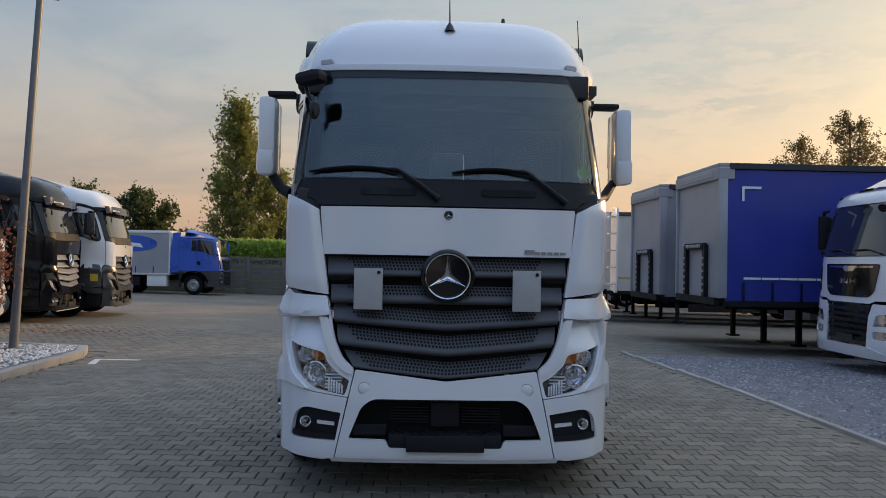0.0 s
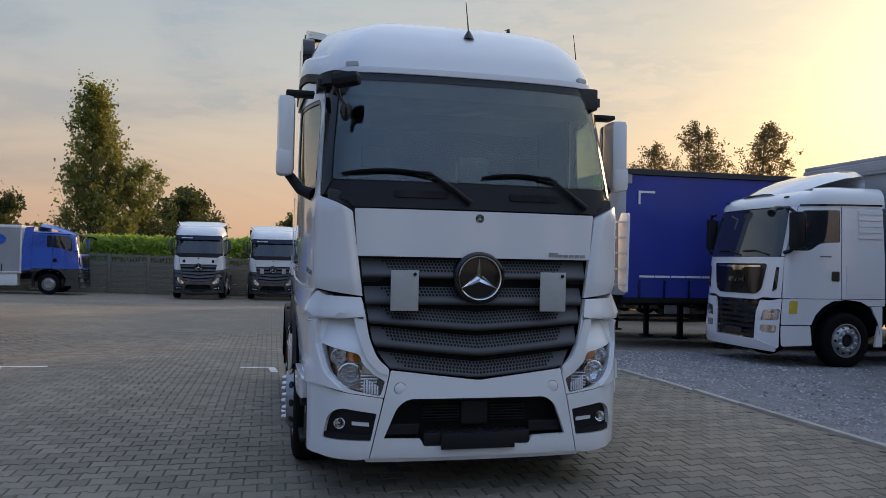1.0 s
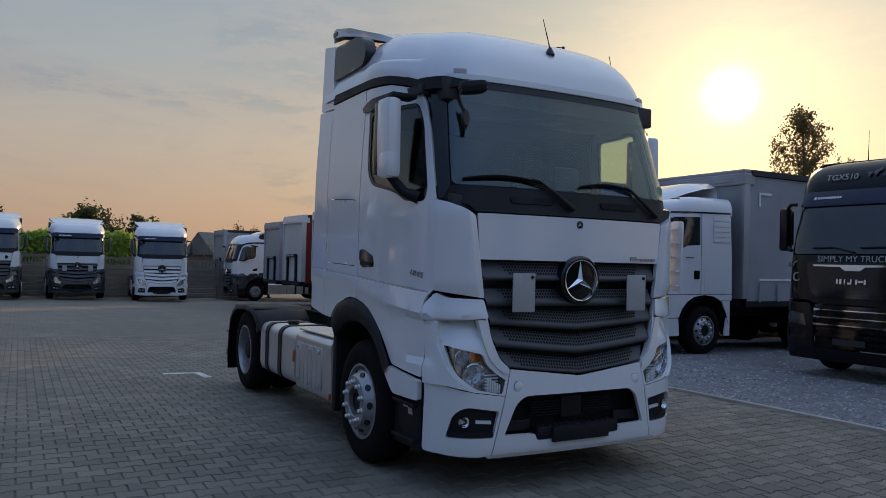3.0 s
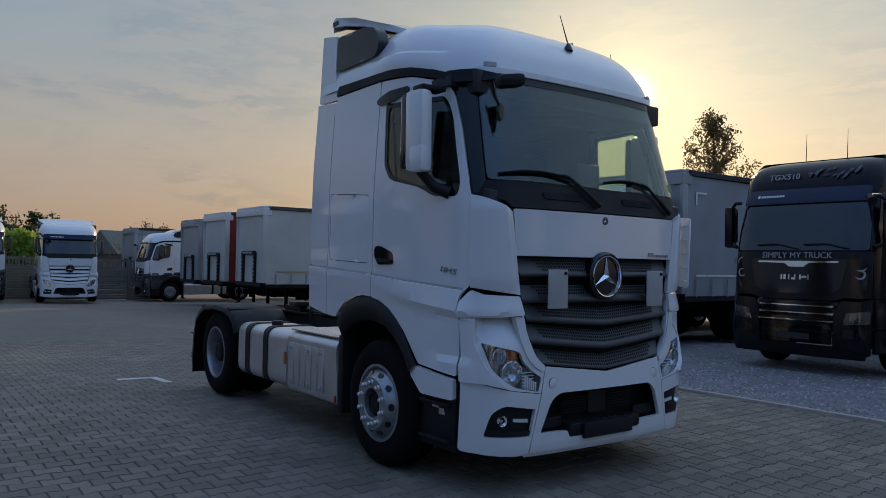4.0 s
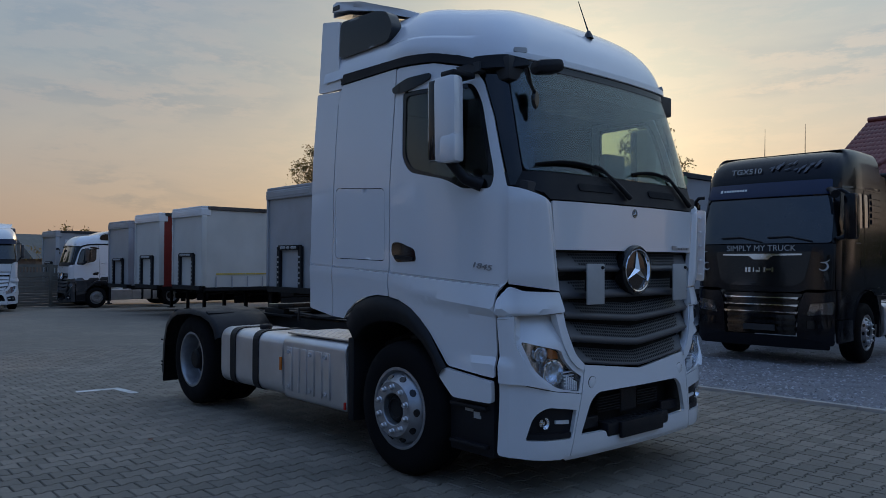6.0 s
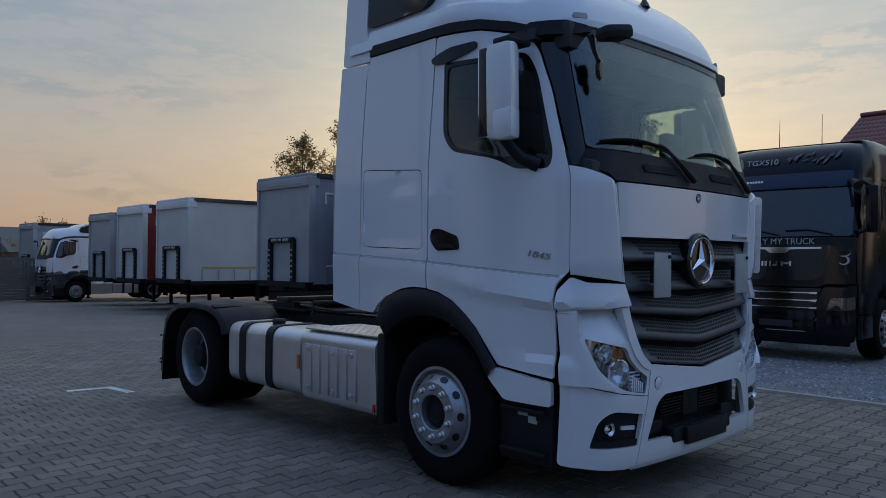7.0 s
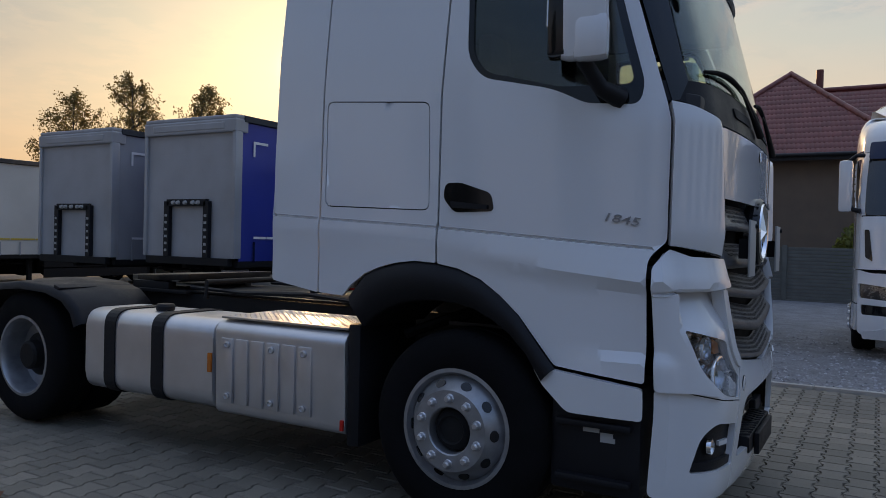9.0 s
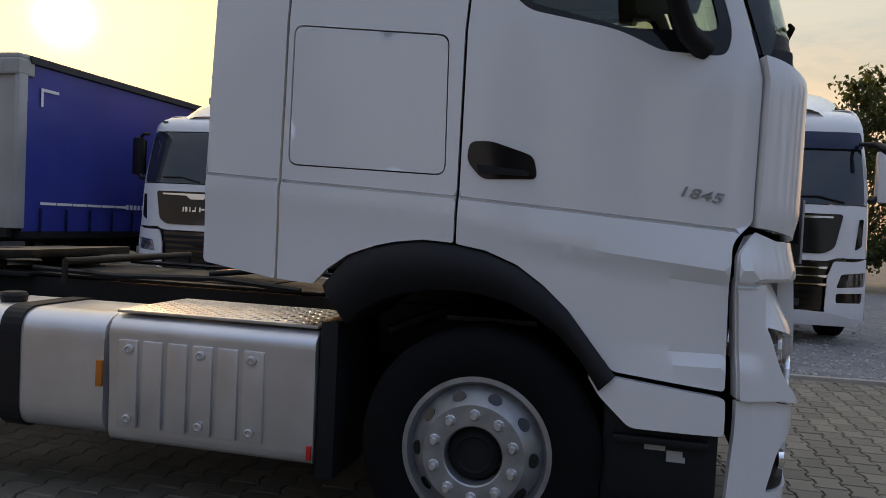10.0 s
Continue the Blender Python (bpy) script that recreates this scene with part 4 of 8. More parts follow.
def actros(label, m, paint="white", lower=None, grille="grille", high=False, visor=False, group="", plates=True, stickers=False, warning=False):
    """A cab-over tractor unit with sleeper cab, roof spoiler and side tanks."""
    lower = lower or paint
    step = 0.05 if high else 0.14
    A = thing("truck", label, "truck", m, group)
    S0 = cab_surf()

    def pan(name, mat, poly, out=0.0, holes=(), thick=0.02, text="", st=None, parent=None, lines=()):
        return panel(name, M[mat], parent or A, poly, cab_surf(out), holes, st or step, thick, text, lines, 22)

    def crease(y0, y1, at, dz=0.0, s=1, n=40):
        return [(uy(y0 + (y1 - y0) * k / n, s), at(y0 + (y1 - y0) * k / n) + dz) for k in range(n + 1)]

    X = lambda x, z: (ux(x), z)
    # front flap
    pan("front_flap", paint, rounded([X(-0.885, 2.015), X(0.885, 2.015), X(0.858, 1.685), X(-0.858, 1.685)], 0.012), text="smooth front flap")
    cowl = [X(-1.085, 2.115), X(-0.94, 2.07), X(-0.895, 2.027), X(0.895, 2.027), X(0.94, 2.07), X(1.085, 2.115), (uy(0.27), 2.12), (uy(0.27), 2.21), X(1.04, 2.215), X(-1.04, 2.215), (uy(0.27, -1), 2.21), (uy(0.27, -1), 2.12)]
    pan("cowl", "plastic", cowl, -0.004, text="matt black panel under the windscreen")
    screen = rounded([X(-1.045, 2.22), X(1.045, 2.22), X(1.06, 2.99), X(-1.06, 2.99)], 0.05)
    glass_ob = pan("windscreen", "glass" if high else "far_glass", screen, 0.0, thick=0.006, text="wide tinted windscreen")
    glass_ob.visible_shadow = not high
    band = [X(-1.075, 3.02), X(1.075, 3.02), X(1.075, 2.965), X(-1.075, 2.965)]
    pan("windscreen_band", "gloss_black", band, 0.004, thick=0.004, text="black printed band along the glass")
    for s in (-1, 1):
        mp = lambda poly: mirror_poly(poly, s)
        # corner deflector, with a raised blade
        corner = rounded([X(0.945, 2.065), X(0.90, 2.01), X(0.818, 1.405), X(1.03, 1.415), (uy(0.227), 1.455), (uy(0.227), 2.10), X(1.09, 2.105)], [0.03, 0.03, 0.01, 0.01, 0.01, 0.03, 0.05])
        edge_u = lambda z: ux(lerp_table([(1.405, 0.818), (2.01, 0.90), (2.065, 0.945)], z))
        roll = lambda u, z: 0.002 + 0.032 * ease(abs(u) - edge_u(z), 0.0, 0.055) * (0.35 + 0.65 * ease(z, 1.40, 1.53))
        if high:
            nc, nr = 26, 22
            verts, faces = [], []
            skin = cab_surf(0.0)
            for j in range(-1, nr + 2):
                v = min(1.0, max(0.0, j / nr))
                for i in range(-1, nc + 2):
                    c = min(1.0, max(0.0, i / nc))
                    z = 1.407 + 0.05 * c + (0.585 + 0.062 * (1 - (1 - c) ** 3)) * v
                    u = edge_u(z) * (1 - c) + uy(0.226) * c
                    p, n = skin(s * u, z)
                    verts.append(p + n * (roll(u, z) if 0 <= i <= nc and 0 <= j <= nr else -0.03))
            w = nc + 3
            for j in range(nr + 2):
                for i in range(nc + 2):
                    q = j * w + i
                    faces.append((q, q + 1, q + w + 1, q + w))
            bm = bmesh.new()
            vs = [bm.verts.new(p) for p in verts]
            for q in faces:
                bm.faces.new([vs[k] for k in q])
            part("corner_deflector", bm, M[paint], A, "tall corner air deflector", smooth=True, sharp=50)
        else:
            pan("corner_deflector", paint, mp(corner), 0.02, thick=0.03, text="tall corner air deflector")
        if high and s > 0:
            fin = bmesh.new()
            add_prism(fin, rounded([(0.16, 1.44), (0.30, 1.47), (0.31, 2.00), (0.26, 2.06), (0.14, 2.05)], 0.03), lambda u, v, w: Vector((1.192 + w, u, v)), 0.014)
            fo = part("deflector_fin", fin, M[paint], A, "pale ribbed flap outside the corner deflector", smooth=True)
            for k in range(5):
                box("fin_rib", M[paint], fo, 1.155, 1.194, 0.17, 0.29, 1.50 + 0.12 * k, 1.512 + 0.12 * k, 0.002)
        # A-pillar and gutter
        pillar = [X(1.052, 2.21), X(1.066, 3.0), (uy(0.30), 3.03), (uy(0.47), 3.02), (uy(0.33), 2.93), (uy(0.26), 2.6), (uy(0.215), 2.115), X(1.09, 2.12)]
        pan("pillar_trim", "gloss_black", mp(pillar), 0.001, text="black A-pillar trim")
        gut = [(uy(0.36), 3.030), (uy(0.75), 3.12), (uy(1.22), 3.15), (uy(2.05), 3.160), (uy(2.09), 3.082), (uy(1.35), 3.088), (uy(0.9), 3.066), (uy(0.47), 2.998), (uy(0.385), 2.965)]
        pan("gutter", "plastic", mp(gut), 0.012, thick=0.04, text="black gutter strip above the door")
        rail = [(uy(0.34), 2.90), (uy(0.34), 3.06), (uy(0.8), 3.17), (uy(2.1), 3.20), (uy(2.1), 2.95), (uy(0.9), 2.93)]
        pan("cant_rail", "plastic", mp(rail), -0.035, thick=0.02)
        # door with its window
        door = rounded([(uy(1.412), 1.335), (uy(1.408), 1.56), (uy(1.405), 2.19), (uy(1.375), 2.6), (uy(1.345), 3.078), (uy(0.9), 3.055), (uy(0.47), 2.985), (uy(0.345), 2.90), (uy(0.275), 2.6), (uy(0.235), 2.1), (uy(0.235), 1.475), (uy(0.31), 1.40), (uy(0.325), 1.24), (uy(0.345), 0.825), (uy(0.77), 0.872), (uy(0.84), 0.96), (uy(0.95), 1.10), (uy(1.05), 1.19), (uy(1.16), 1.265), (uy(1.29), 1.315)],
                       [0.01, 0.01, 0.02, 0.02, 0.03, 0.02, 0.12, 0.10, 0.05, 0.02, 0.02, 0.04, 0.02, 0.02, 0.02, 0, 0, 0, 0, 0])
        win = rounded([(uy(1.27), 2.88), (uy(1.265), 2.38), (uy(1.18), 2.268), (uy(0.78), 2.19), (uy(0.62), 2.115), (uy(0.36), 2.10), (uy(0.318), 2.20), (uy(0.365), 2.72), (uy(0.44), 2.87)], [0.03, 0.08, 0.08, 0.08, 0.04, 0.05, 0.05, 0.08, 0.08])
        foot_z = lambda y: ridge_z(y) - lerp_table([(0.2, 0.055), (0.9, 0.07), (1.3, 0.10)], y)
        seam = (-0.001, -0.005, -0.013, -0.016)
        door_lines = [crease(0.30, 1.40, belt_z, dz, s, 12) for dz in seam] + [crease(0.345, 1.40, ridge_z, 0.0, s, 12), crease(0.345, 1.03, foot_z, 0.0, s), crease(0.36, 0.84, lambda y: 0.965, 0, s), crease(0.36, 0.80, lambda y: 0.915, 0, s)]
        d = pan("door", paint, mp(door), 0.0, [mp(win)], text="cab door with a large window", lines=door_lines if high else ())
        wg = [(uy(1.24), 2.85), (uy(1.235), 2.39), (uy(1.16), 2.295), (uy(0.75), 2.20), (uy(0.365), 2.20), (uy(0.405), 2.70), (uy(0.475), 2.84)]
        pan("window_seal", "gloss_black", mp(win), -0.006, [mp(rounded(wg, 0.05))], thick=0.02, parent=d)
        g = pan("window_pane", "side_glass" if high else "far_glass", mp(rounded(wg, 0.05)), -0.014, thick=0.005, text="tinted side window", parent=d)
        g.visible_shadow = not high
        grip = rounded([(uy(1.385), 1.67), (uy(1.375), 1.747), (uy(1.29), 1.750), (uy(1.115), 1.695), (uy(1.095), 1.605), (uy(1.32), 1.598)], 0.03)
        h = pan("door_handle", "gloss_black", mp(grip), 0.004, thick=0.03, text="black recessed door handle", parent=d, st=0.03)
        if high:
            lip = rounded([(uy(1.34), 1.655), (uy(1.13), 1.635), (uy(1.13), 1.615), (uy(1.33), 1.62)], 0.008)
            pan("handle_lever", "plastic", mp(lip), 0.016, thick=0.012, parent=h, st=0.03)
        if lower != paint:
            half = [(uy(1.41), 1.345), (uy(1.41), 1.52), (uy(0.9), 1.485), (uy(0.24), 1.445), (uy(0.33), 1.24), (uy(0.345), 0.83), (uy(0.76), 0.875), (uy(0.84), 0.965), (uy(0.95), 1.105), (uy(1.05), 1.195), (uy(1.16), 1.27), (uy(1.29), 1.32)]
            pan("lower_door", lower, mp(half), 0.006, thick=0.01, parent=d, text="dark lower half of the door")
            half = [(uy(1.425), 1.35), (uy(1.425), 1.525), (uy(2.53), 1.585), (uy(2.53), 1.21), (uy(2.03), 1.145), (uy(1.96), 1.21), (uy(1.87), 1.275), (uy(1.77), 1.315), (uy(1.55), 1.352)]
            pan("lower_side", lower, mp(half), 0.006, thick=0.01, text="dark lower half of the cab side")
        # rear side panel with the locker hatch
        rear = rounded([(uy(1.424), 1.338), (uy(1.42), 1.56), (uy(1.417), 2.19), (uy(1.387), 2.6), (uy(1.357), 3.080), (uy(2.085), 3.074), (uy(2.13), 2.93), (uy(2.172), 2.24), (uy(2.182), 1.58), (uy(2.185), 1.145), (uy(2.02), 1.135), (uy(1.96), 1.20), (uy(1.87), 1.265), (uy(1.77), 1.305), (uy(1.67), 1.33), (uy(1.55), 1.345)],
                       [0.01] * 5 + [0.02, 0.02, 0, 0, 0.01, 0, 0, 0, 0, 0, 0])
        hatch = rounded([(uy(1.475), 1.612), (uy(1.485), 2.165), (uy(2.145), 2.212), (uy(2.15), 1.635)], 0.04)
        big_hatch = rounded([(uy(1.469), 1.606), (uy(1.479), 2.171), (uy(2.151), 2.218), (uy(2.156), 1.629)], 0.045)
        rear_lines = [crease(1.43, 2.178, belt_z, dz, s, 12) for dz in seam] + [crease(1.43, 2.178, ridge_z, 0.0, s, 12)]
        r = pan("rear_side_panel", paint, mp(rear), 0.0, [mp(big_hatch)], text="sleeper cab side panel", lines=rear_lines if high else ())
        pan("locker_hatch", paint, mp(hatch), -0.002, text="flush locker hatch", parent=r)
        # fairing behind the cab, and its upper half with the dark scoop
        fair = [(uy(2.196), 1.145), (uy(2.194), 1.58), (uy(2.184), 2.24), (uy(2.142), 2.90), (uy(2.10), 3.03), (uy(2.46), 3.055), (uy(2.505), 2.5), (uy(2.53), 1.9), (uy(2.535), 1.2)]
        fair_lines = [crease(2.20, 2.53, belt_z, dz, s, 12) for dz in seam] + [crease(2.20, 2.53, ridge_z, 0.0, s, 12)]
        f = pan("side_fairing", paint, mp(rounded(fair, [0.01, 0, 0, 0, 0.01, 0.02, 0, 0, 0.02])), 0.0, thick=0.03, text="side wind deflector behind the cab", lines=fair_lines if high else ())
        upper = rounded([(uy(2.10), 3.055), (uy(2.13), 3.15), (uy(2.155), 3.33), (uy(2.135), 3.63), (uy(2.40), 3.68), (uy(2.455), 3.068)], 0.02)
        pan("upper_fairing", paint, mp(upper), -0.01, thick=0.04, parent=f)
        scoop = rounded([(uy(2.125), 3.62), (uy(2.145), 3.315), (uy(1.80), 3.315), (uy(1.48), 3.325), (uy(1.42), 3.42), (uy(1.49), 3.56), (uy(1.64), 3.60)], 0.05)
        pan("roof_scoop", "gloss_black", mp(scoop), -0.012, thick=0.10, text="dark scoop window beside the roof", parent=f)
        # wheel arch: flared rim and a deep liner
        arch_out = [(1.98, 1.13), (1.87, 1.258), (1.77, 1.298), (1.67, 1.323), (1.55, 1.338), (1.42, 1.33), (1.29, 1.308), (1.16, 1.258), (1.05, 1.183), (0.95, 1.093), (0.84, 0.953), (0.76, 0.86)]
        arch_in = [(1.86, 0.98), (1.80, 1.04), (1.72, 1.09), (1.63, 1.125), (1.53, 1.145), (1.42, 1.152), (1.30, 1.145), (1.19, 1.12), (1.08, 1.07), (0.99, 1.01), (0.90, 0.92), (0.82, 0.80)]
        verts, faces = [], []
        n = len(arch_out)
        for (a, az), (b, bz) in zip(arch_out, arch_in):
            verts += [(s * 1.235, a, az), (s * 1.265, a * 0.75 + b * 0.25, az * 0.75 + bz * 0.25), (s * 1.262, b, bz), (s * 1.22, b, bz - 0.01), (s * 0.62, b, bz - 0.01)]
        for i in range(n - 1):
            for k in range(4):
                faces.append((i * 5 + k, i * 5 + k + 1, i * 5 + k + 6, i * 5 + k + 5))
        from_data("wheel_arch", verts, faces, M["plastic"], A, "black plastic wheel arch", smooth=True)
        if warning and s < 0:
            pan("warning_sticker", "yellow", mp([(uy(0.42), 1.20), (uy(0.62), 1.20), (uy(0.62), 1.0), (uy(0.42), 1.0)]), 0.03, thick=0.03, text="yellow blind-spot sticker")
        # steps
        stepw = rounded([(uy(0.865), 0.852), (uy(0.82), 0.78), (uy(0.70), 0.665), (uy(0.355), 0.66), (uy(0.352), 0.805), (uy(0.77), 0.856)], [0.01, 0.03, 0.03, 0.02, 0.02, 0.01])
        pan("step_panel", paint if lower == paint else lower, mp(stepw), 0.03, thick=0.04, text="entry step panel")
        es = box("step_box", M["plastic"], A, min(s * 0.75, s * 1.17), max(s * 0.75, s * 1.17), 0.36, 0.80, 0.28, 0.80, 0.03, "black box of the entry steps")
        for z0 in (0.34, 0.60):
            box("entry_step", M["plastic"], es, min(s * 0.95, s * 1.21), max(s * 0.95, s * 1.21), 0.40, 0.76, z0, z0 + 0.03, 0.01, "black entry step")
        if high:
            for y0, z0, ln in ((0.555, 0.585, 0.08), (0.49, 0.567, 0.06), (0.48, 0.545, 0.07)):
                box("step_label", M["plate"], es, min(s * 1.1705, s * 1.173), max(s * 1.1705, s * 1.173), y0, y0 + ln, z0 - 0.012, z0 + 0.010, 0, "small worn label")
        # headlight cheek, lower corner, fog lamp
        cheek = rounded([X(0.815, 1.385), X(0.77, 1.12), X(0.71, 0.975), X(0.625, 0.905), X(0.668, 0.713), X(0.90, 0.745), X(1.06, 0.785), (uy(0.20), 0.80), (uy(0.305), 0.80), (uy(0.303), 1.24), (uy(0.293), 1.355), (uy(0.228), 1.438), X(1.06, 1.402)],
                        [0.03, 0.05, 0.06, 0.03, 0.01, 0, 0, 0, 0.01, 0.02, 0.02, 0.02, 0.02])
        lamp = rounded([X(1.085, 1.075), X(0.835, 1.01), X(0.815, 0.945), X(0.735, 0.87), X(0.66, 0.825), X(0.69, 0.725), X(0.90, 0.765), X(1.03, 0.88)], [0.02, 0.04, 0.04, 0.03, 0.01, 0.02, 0.06, 0.06])
        facet = lambda u, z: 0.004 - 0.075 * min(1.0, max(0.0, (z - 1.05) / 0.20)) * ease(abs(u), 0.82, 0.85) * (1 - ease(abs(u), 1.13, 1.15))
        ck = pan("bumper_cheek", lower, mp(cheek), facet, [mp(lamp)], thick=0.03, st=0.04 if high else None, text="moulded bumper cheek round the headlight")
        lip_poly = rounded([X(0.825, 1.398), X(0.80, 1.265), X(0.98, 1.25), X(1.10, 1.245), (uy(0.298), 1.262), (uy(0.290), 1.350), (uy(0.226), 1.440), X(1.06, 1.408)], 0.012)
        pan("cheek_ledge", lower, mp(lip_poly), lambda u, z: lerp_table([(1.245, 0.008), (1.262, 0.028), (1.270, 0.030), (1.43, 0.004)], z), thick=0.05, parent=ck, st=0.03 if high else None)
        band_in = rounded([X(0.815, 1.25), X(0.772, 1.115), X(0.712, 0.972), X(0.632, 0.903), X(0.640, 0.865), X(0.70, 0.885), X(0.775, 0.955), X(0.825, 1.06), X(0.875, 1.255)], [0.01, 0.05, 0.06, 0.01, 0.01, 0.05, 0.05, 0.05, 0.01])
        pan("cheek_rim", lower, mp(band_in), 0.016, thick=0.06, parent=ck)
        blade2 = rounded([X(1.100, 1.238), (uy(0.30), 1.238), (uy(0.30), 0.80), X(1.06, 0.790), X(0.935, 0.760), X(1.048, 0.87), X(1.103, 1.07)], [0.01, 0.01, 0.01, 0, 0.01, 0.05, 0.01])
        pan("cheek_blade", lower, mp(blade2), 0.030, thick=0.09, parent=ck, st=0.03 if high else None)
        low = rounded([X(0.671, 0.708), X(0.90, 0.740), X(1.06, 0.780), (uy(0.20), 0.795), (uy(0.305), 0.795), (uy(0.32), 0.318), (uy(0.15), 0.302), X(0.85, 0.285), X(0.765, 0.295)], [0.005, 0, 0, 0, 0.01, 0.03, 0.05, 0, 0.005])
        fog = rounded([X(1.075, 0.425), X(1.04, 0.59), X(0.965, 0.645), X(0.715, 0.605), X(0.755, 0.415)], [0.02, 0.06, 0.06, 0.01, 0.01])
        lo = pan("bumper_corner", lower, mp(low), 0.006, [mp(fog)], thick=0.03, text="lower bumper corner")
        fb = pan("fog_recess", "plastic", mp(fog), -0.028, thick=0.01, parent=lo)
        if high:
            shelf = rounded([X(1.07, 0.47), X(0.74, 0.455), X(0.752, 0.42), X(1.07, 0.43)], 0.008)
            pan("fog_shelf", "plastic", mp(shelf), -0.006, thick=0.03, parent=lo)
        p, nrm = S0(s * ux(0.965), 0.535)
        fm = Matrix.Translation(p + Vector((0, 0.03, 0))) @ Matrix.Rotation(radians(-90), 4, "Z")
        fl = lathe("fog_lamp", M["reflector"], A, [(0.040, 0.004), (0.038, 0.024), (0.034, 0.020), (0.026, 0.004), (0.014, -0.006), (0.008, 0.012), (0.0, 0.014)], fm, 20, "round fog lamp")
        lathe("fog_lamp_glass", M["lamp_glass"], fl, [(0.038, 0.024), (0.02, 0.032), (0, 0.034)], fm, 20)
        drl = [X(0.765, 0.537), X(0.885, 0.545), X(0.885, 0.523), X(0.765, 0.512)]
        pan("daytime_light", "lamp_rib", mp(drl), -0.015, thick=0.02, text="white daytime running light bar", st=0.03)
        # headlamp
        hb = pan("headlamp_housing", "lamp_bowl", mp(lamp), -0.07, thick=0.01, text="headlight", st=0.05)
        if high:
            for cx, cz, rr, dp in ((0.975, 0.985, 0.052, 0.03), (0.90, 0.865, 0.078, 0.045)):
                q, _ = S0(s * ux(cx), cz)
                hm = Matrix.Translation(q + Vector((-s * 0.01, 0.055, 0))) @ Matrix.Rotation(radians(-90 + s * 10), 4, "Z")
                lathe("lamp_reflector", M["reflector"], hb, [(rr * 1.12, dp - 0.01), (rr * 1.10, dp + 0.004), (rr * 1.0, dp + 0.006), (rr * 0.97, dp - 0.004), (rr * 0.82, dp * 0.35), (rr * 0.55, -0.004), (rr * 0.30, -0.016)], hm, 14, "faceted bright reflector", sharp=8)
                lathe("bulb_cap", M["lamp_bowl"], hb, [(rr * 0.30, -0.018), (rr * 0.24, 0.014), (rr * 0.12, 0.022), (0, 0.022)], hm, 14)
                bm = bmesh.new()
                for k in range(-4, 5):
                    hh = rr * 0.95 * math.sqrt(max(0.05, 1 - (k / 5) ** 2))
                    add_box(bm, dp + 0.002, dp + 0.005, rr * 0.2 * k - 0.002, rr * 0.2 * k + 0.002, -hh, hh, 0, hm)
                part("lens_flutes", bm, M["lamp_glass"], hb)["kind"] = "stuff"
            bm = bmesh.new()
            for k in range(6):
                q, _ = S0(s * ux(0.80 - 0.018 * k), 0.80 - 0.006 * k)
                add_box(bm, q.x - 0.006, q.x + 0.006, q.y - 0.0, q.y + 0.03, q.z - 0.052 + 0.003 * k, q.z + 0.045 - 0.004 * k, 0.003)
            for k in range(5):
                q, _ = S0(s * ux(0.77), 0.775 + 0.022 * k)
                add_box(bm, q.x - 0.055, q.x + 0.055, q.y + 0.005, q.y + 0.03, q.z - 0.004, q.z + 0.004)
            part("lamp_ribs", bm, M["lamp_rib"], hb, "bright moulded lamp ribs")
            amb = rounded([X(0.925, 1.03), X(0.845, 1.005), X(0.83, 0.955), X(0.90, 0.955), X(0.935, 0.985)], 0.01)
            pan("indicator", "amber", mp(amb), -0.035, thick=0.02, text="amber indicator", parent=hb, st=0.03)
            end = [X(0.70, 0.855), X(0.652, 0.83), X(0.68, 0.725), X(0.728, 0.735)]
            pan("corner_marker", "trim_dark", mp(end), -0.006, thick=0.03, parent=hb, st=0.04)
            lg = pan("headlamp_glass", "lamp_glass", mp(lamp), 0.0, thick=0.004, text="clear headlamp cover", parent=hb)
            lg.visible_shadow = False
        # mirror on two arms
        ms = s
        slant = lambda v: -0.27 * (abs(v.co.x) - 1.30) + (0.18 if ms > 0 else 0.0)
        outer = 0.03 if ms > 0 else 0.0
        bm = bmesh.new()
        add_box(bm, min(ms * 1.29, ms * 1.417), max(ms * 1.29, ms * 1.417), 0.52, 0.75, 2.278, 2.866, 0.045)
        for v in bm.verts:
            v.co.y += slant(v) + 0.02 * (v.co.z - 2.5)
            v.co.x += outer
        mir = part("mirror_housing", bm, M[paint if high else "dark_paint"], A, "tall door mirror in a painted housing", smooth=True)
        bm = bmesh.new()
        add_box(bm, min(ms * 1.296, ms * 1.411), max(ms * 1.296, ms * 1.411), 0.690, 0.80, 2.295, 2.85, 0.02)
        for v in bm.verts:
            v.co.y += slant(v)
            v.co.x += outer
        part("mirror_frame", bm, M["gloss_black"], mir, smooth=True)
        bm = bmesh.new()
        add_box(bm, min(ms * 1.297, ms * 1.402), max(ms * 1.297, ms * 1.402), 0.797, 0.806, 2.43, 2.835, 0.004)
        for v in bm.verts:
            v.co.y += slant(v)
            v.co.x += outer
        part("mirror_glass", bm, M["chrome"], mir)
        cap = bmesh.new()
        add_box(cap, min(ms * 1.300, ms * 1.423), max(ms * 1.300, ms * 1.423), 0.513, 0.68, 2.270, 2.465, 0.035)
        for v in cap.verts:
            v.co.y += slant(v)
            v.co.x += outer
        part("mirror_cap", cap, M[paint if high else "dark_paint"], mir, smooth=True)
        bm = bmesh.new()
        add_box(bm, min(ms * 1.15, ms * 1.36), max(ms * 1.15, ms * 1.36), 0.56 + 6 * outer, 0.70 + 6 * outer, 2.872, 2.912, 0.016)
        part("mirror_arm", bm, M["plastic"], A, smooth=True)
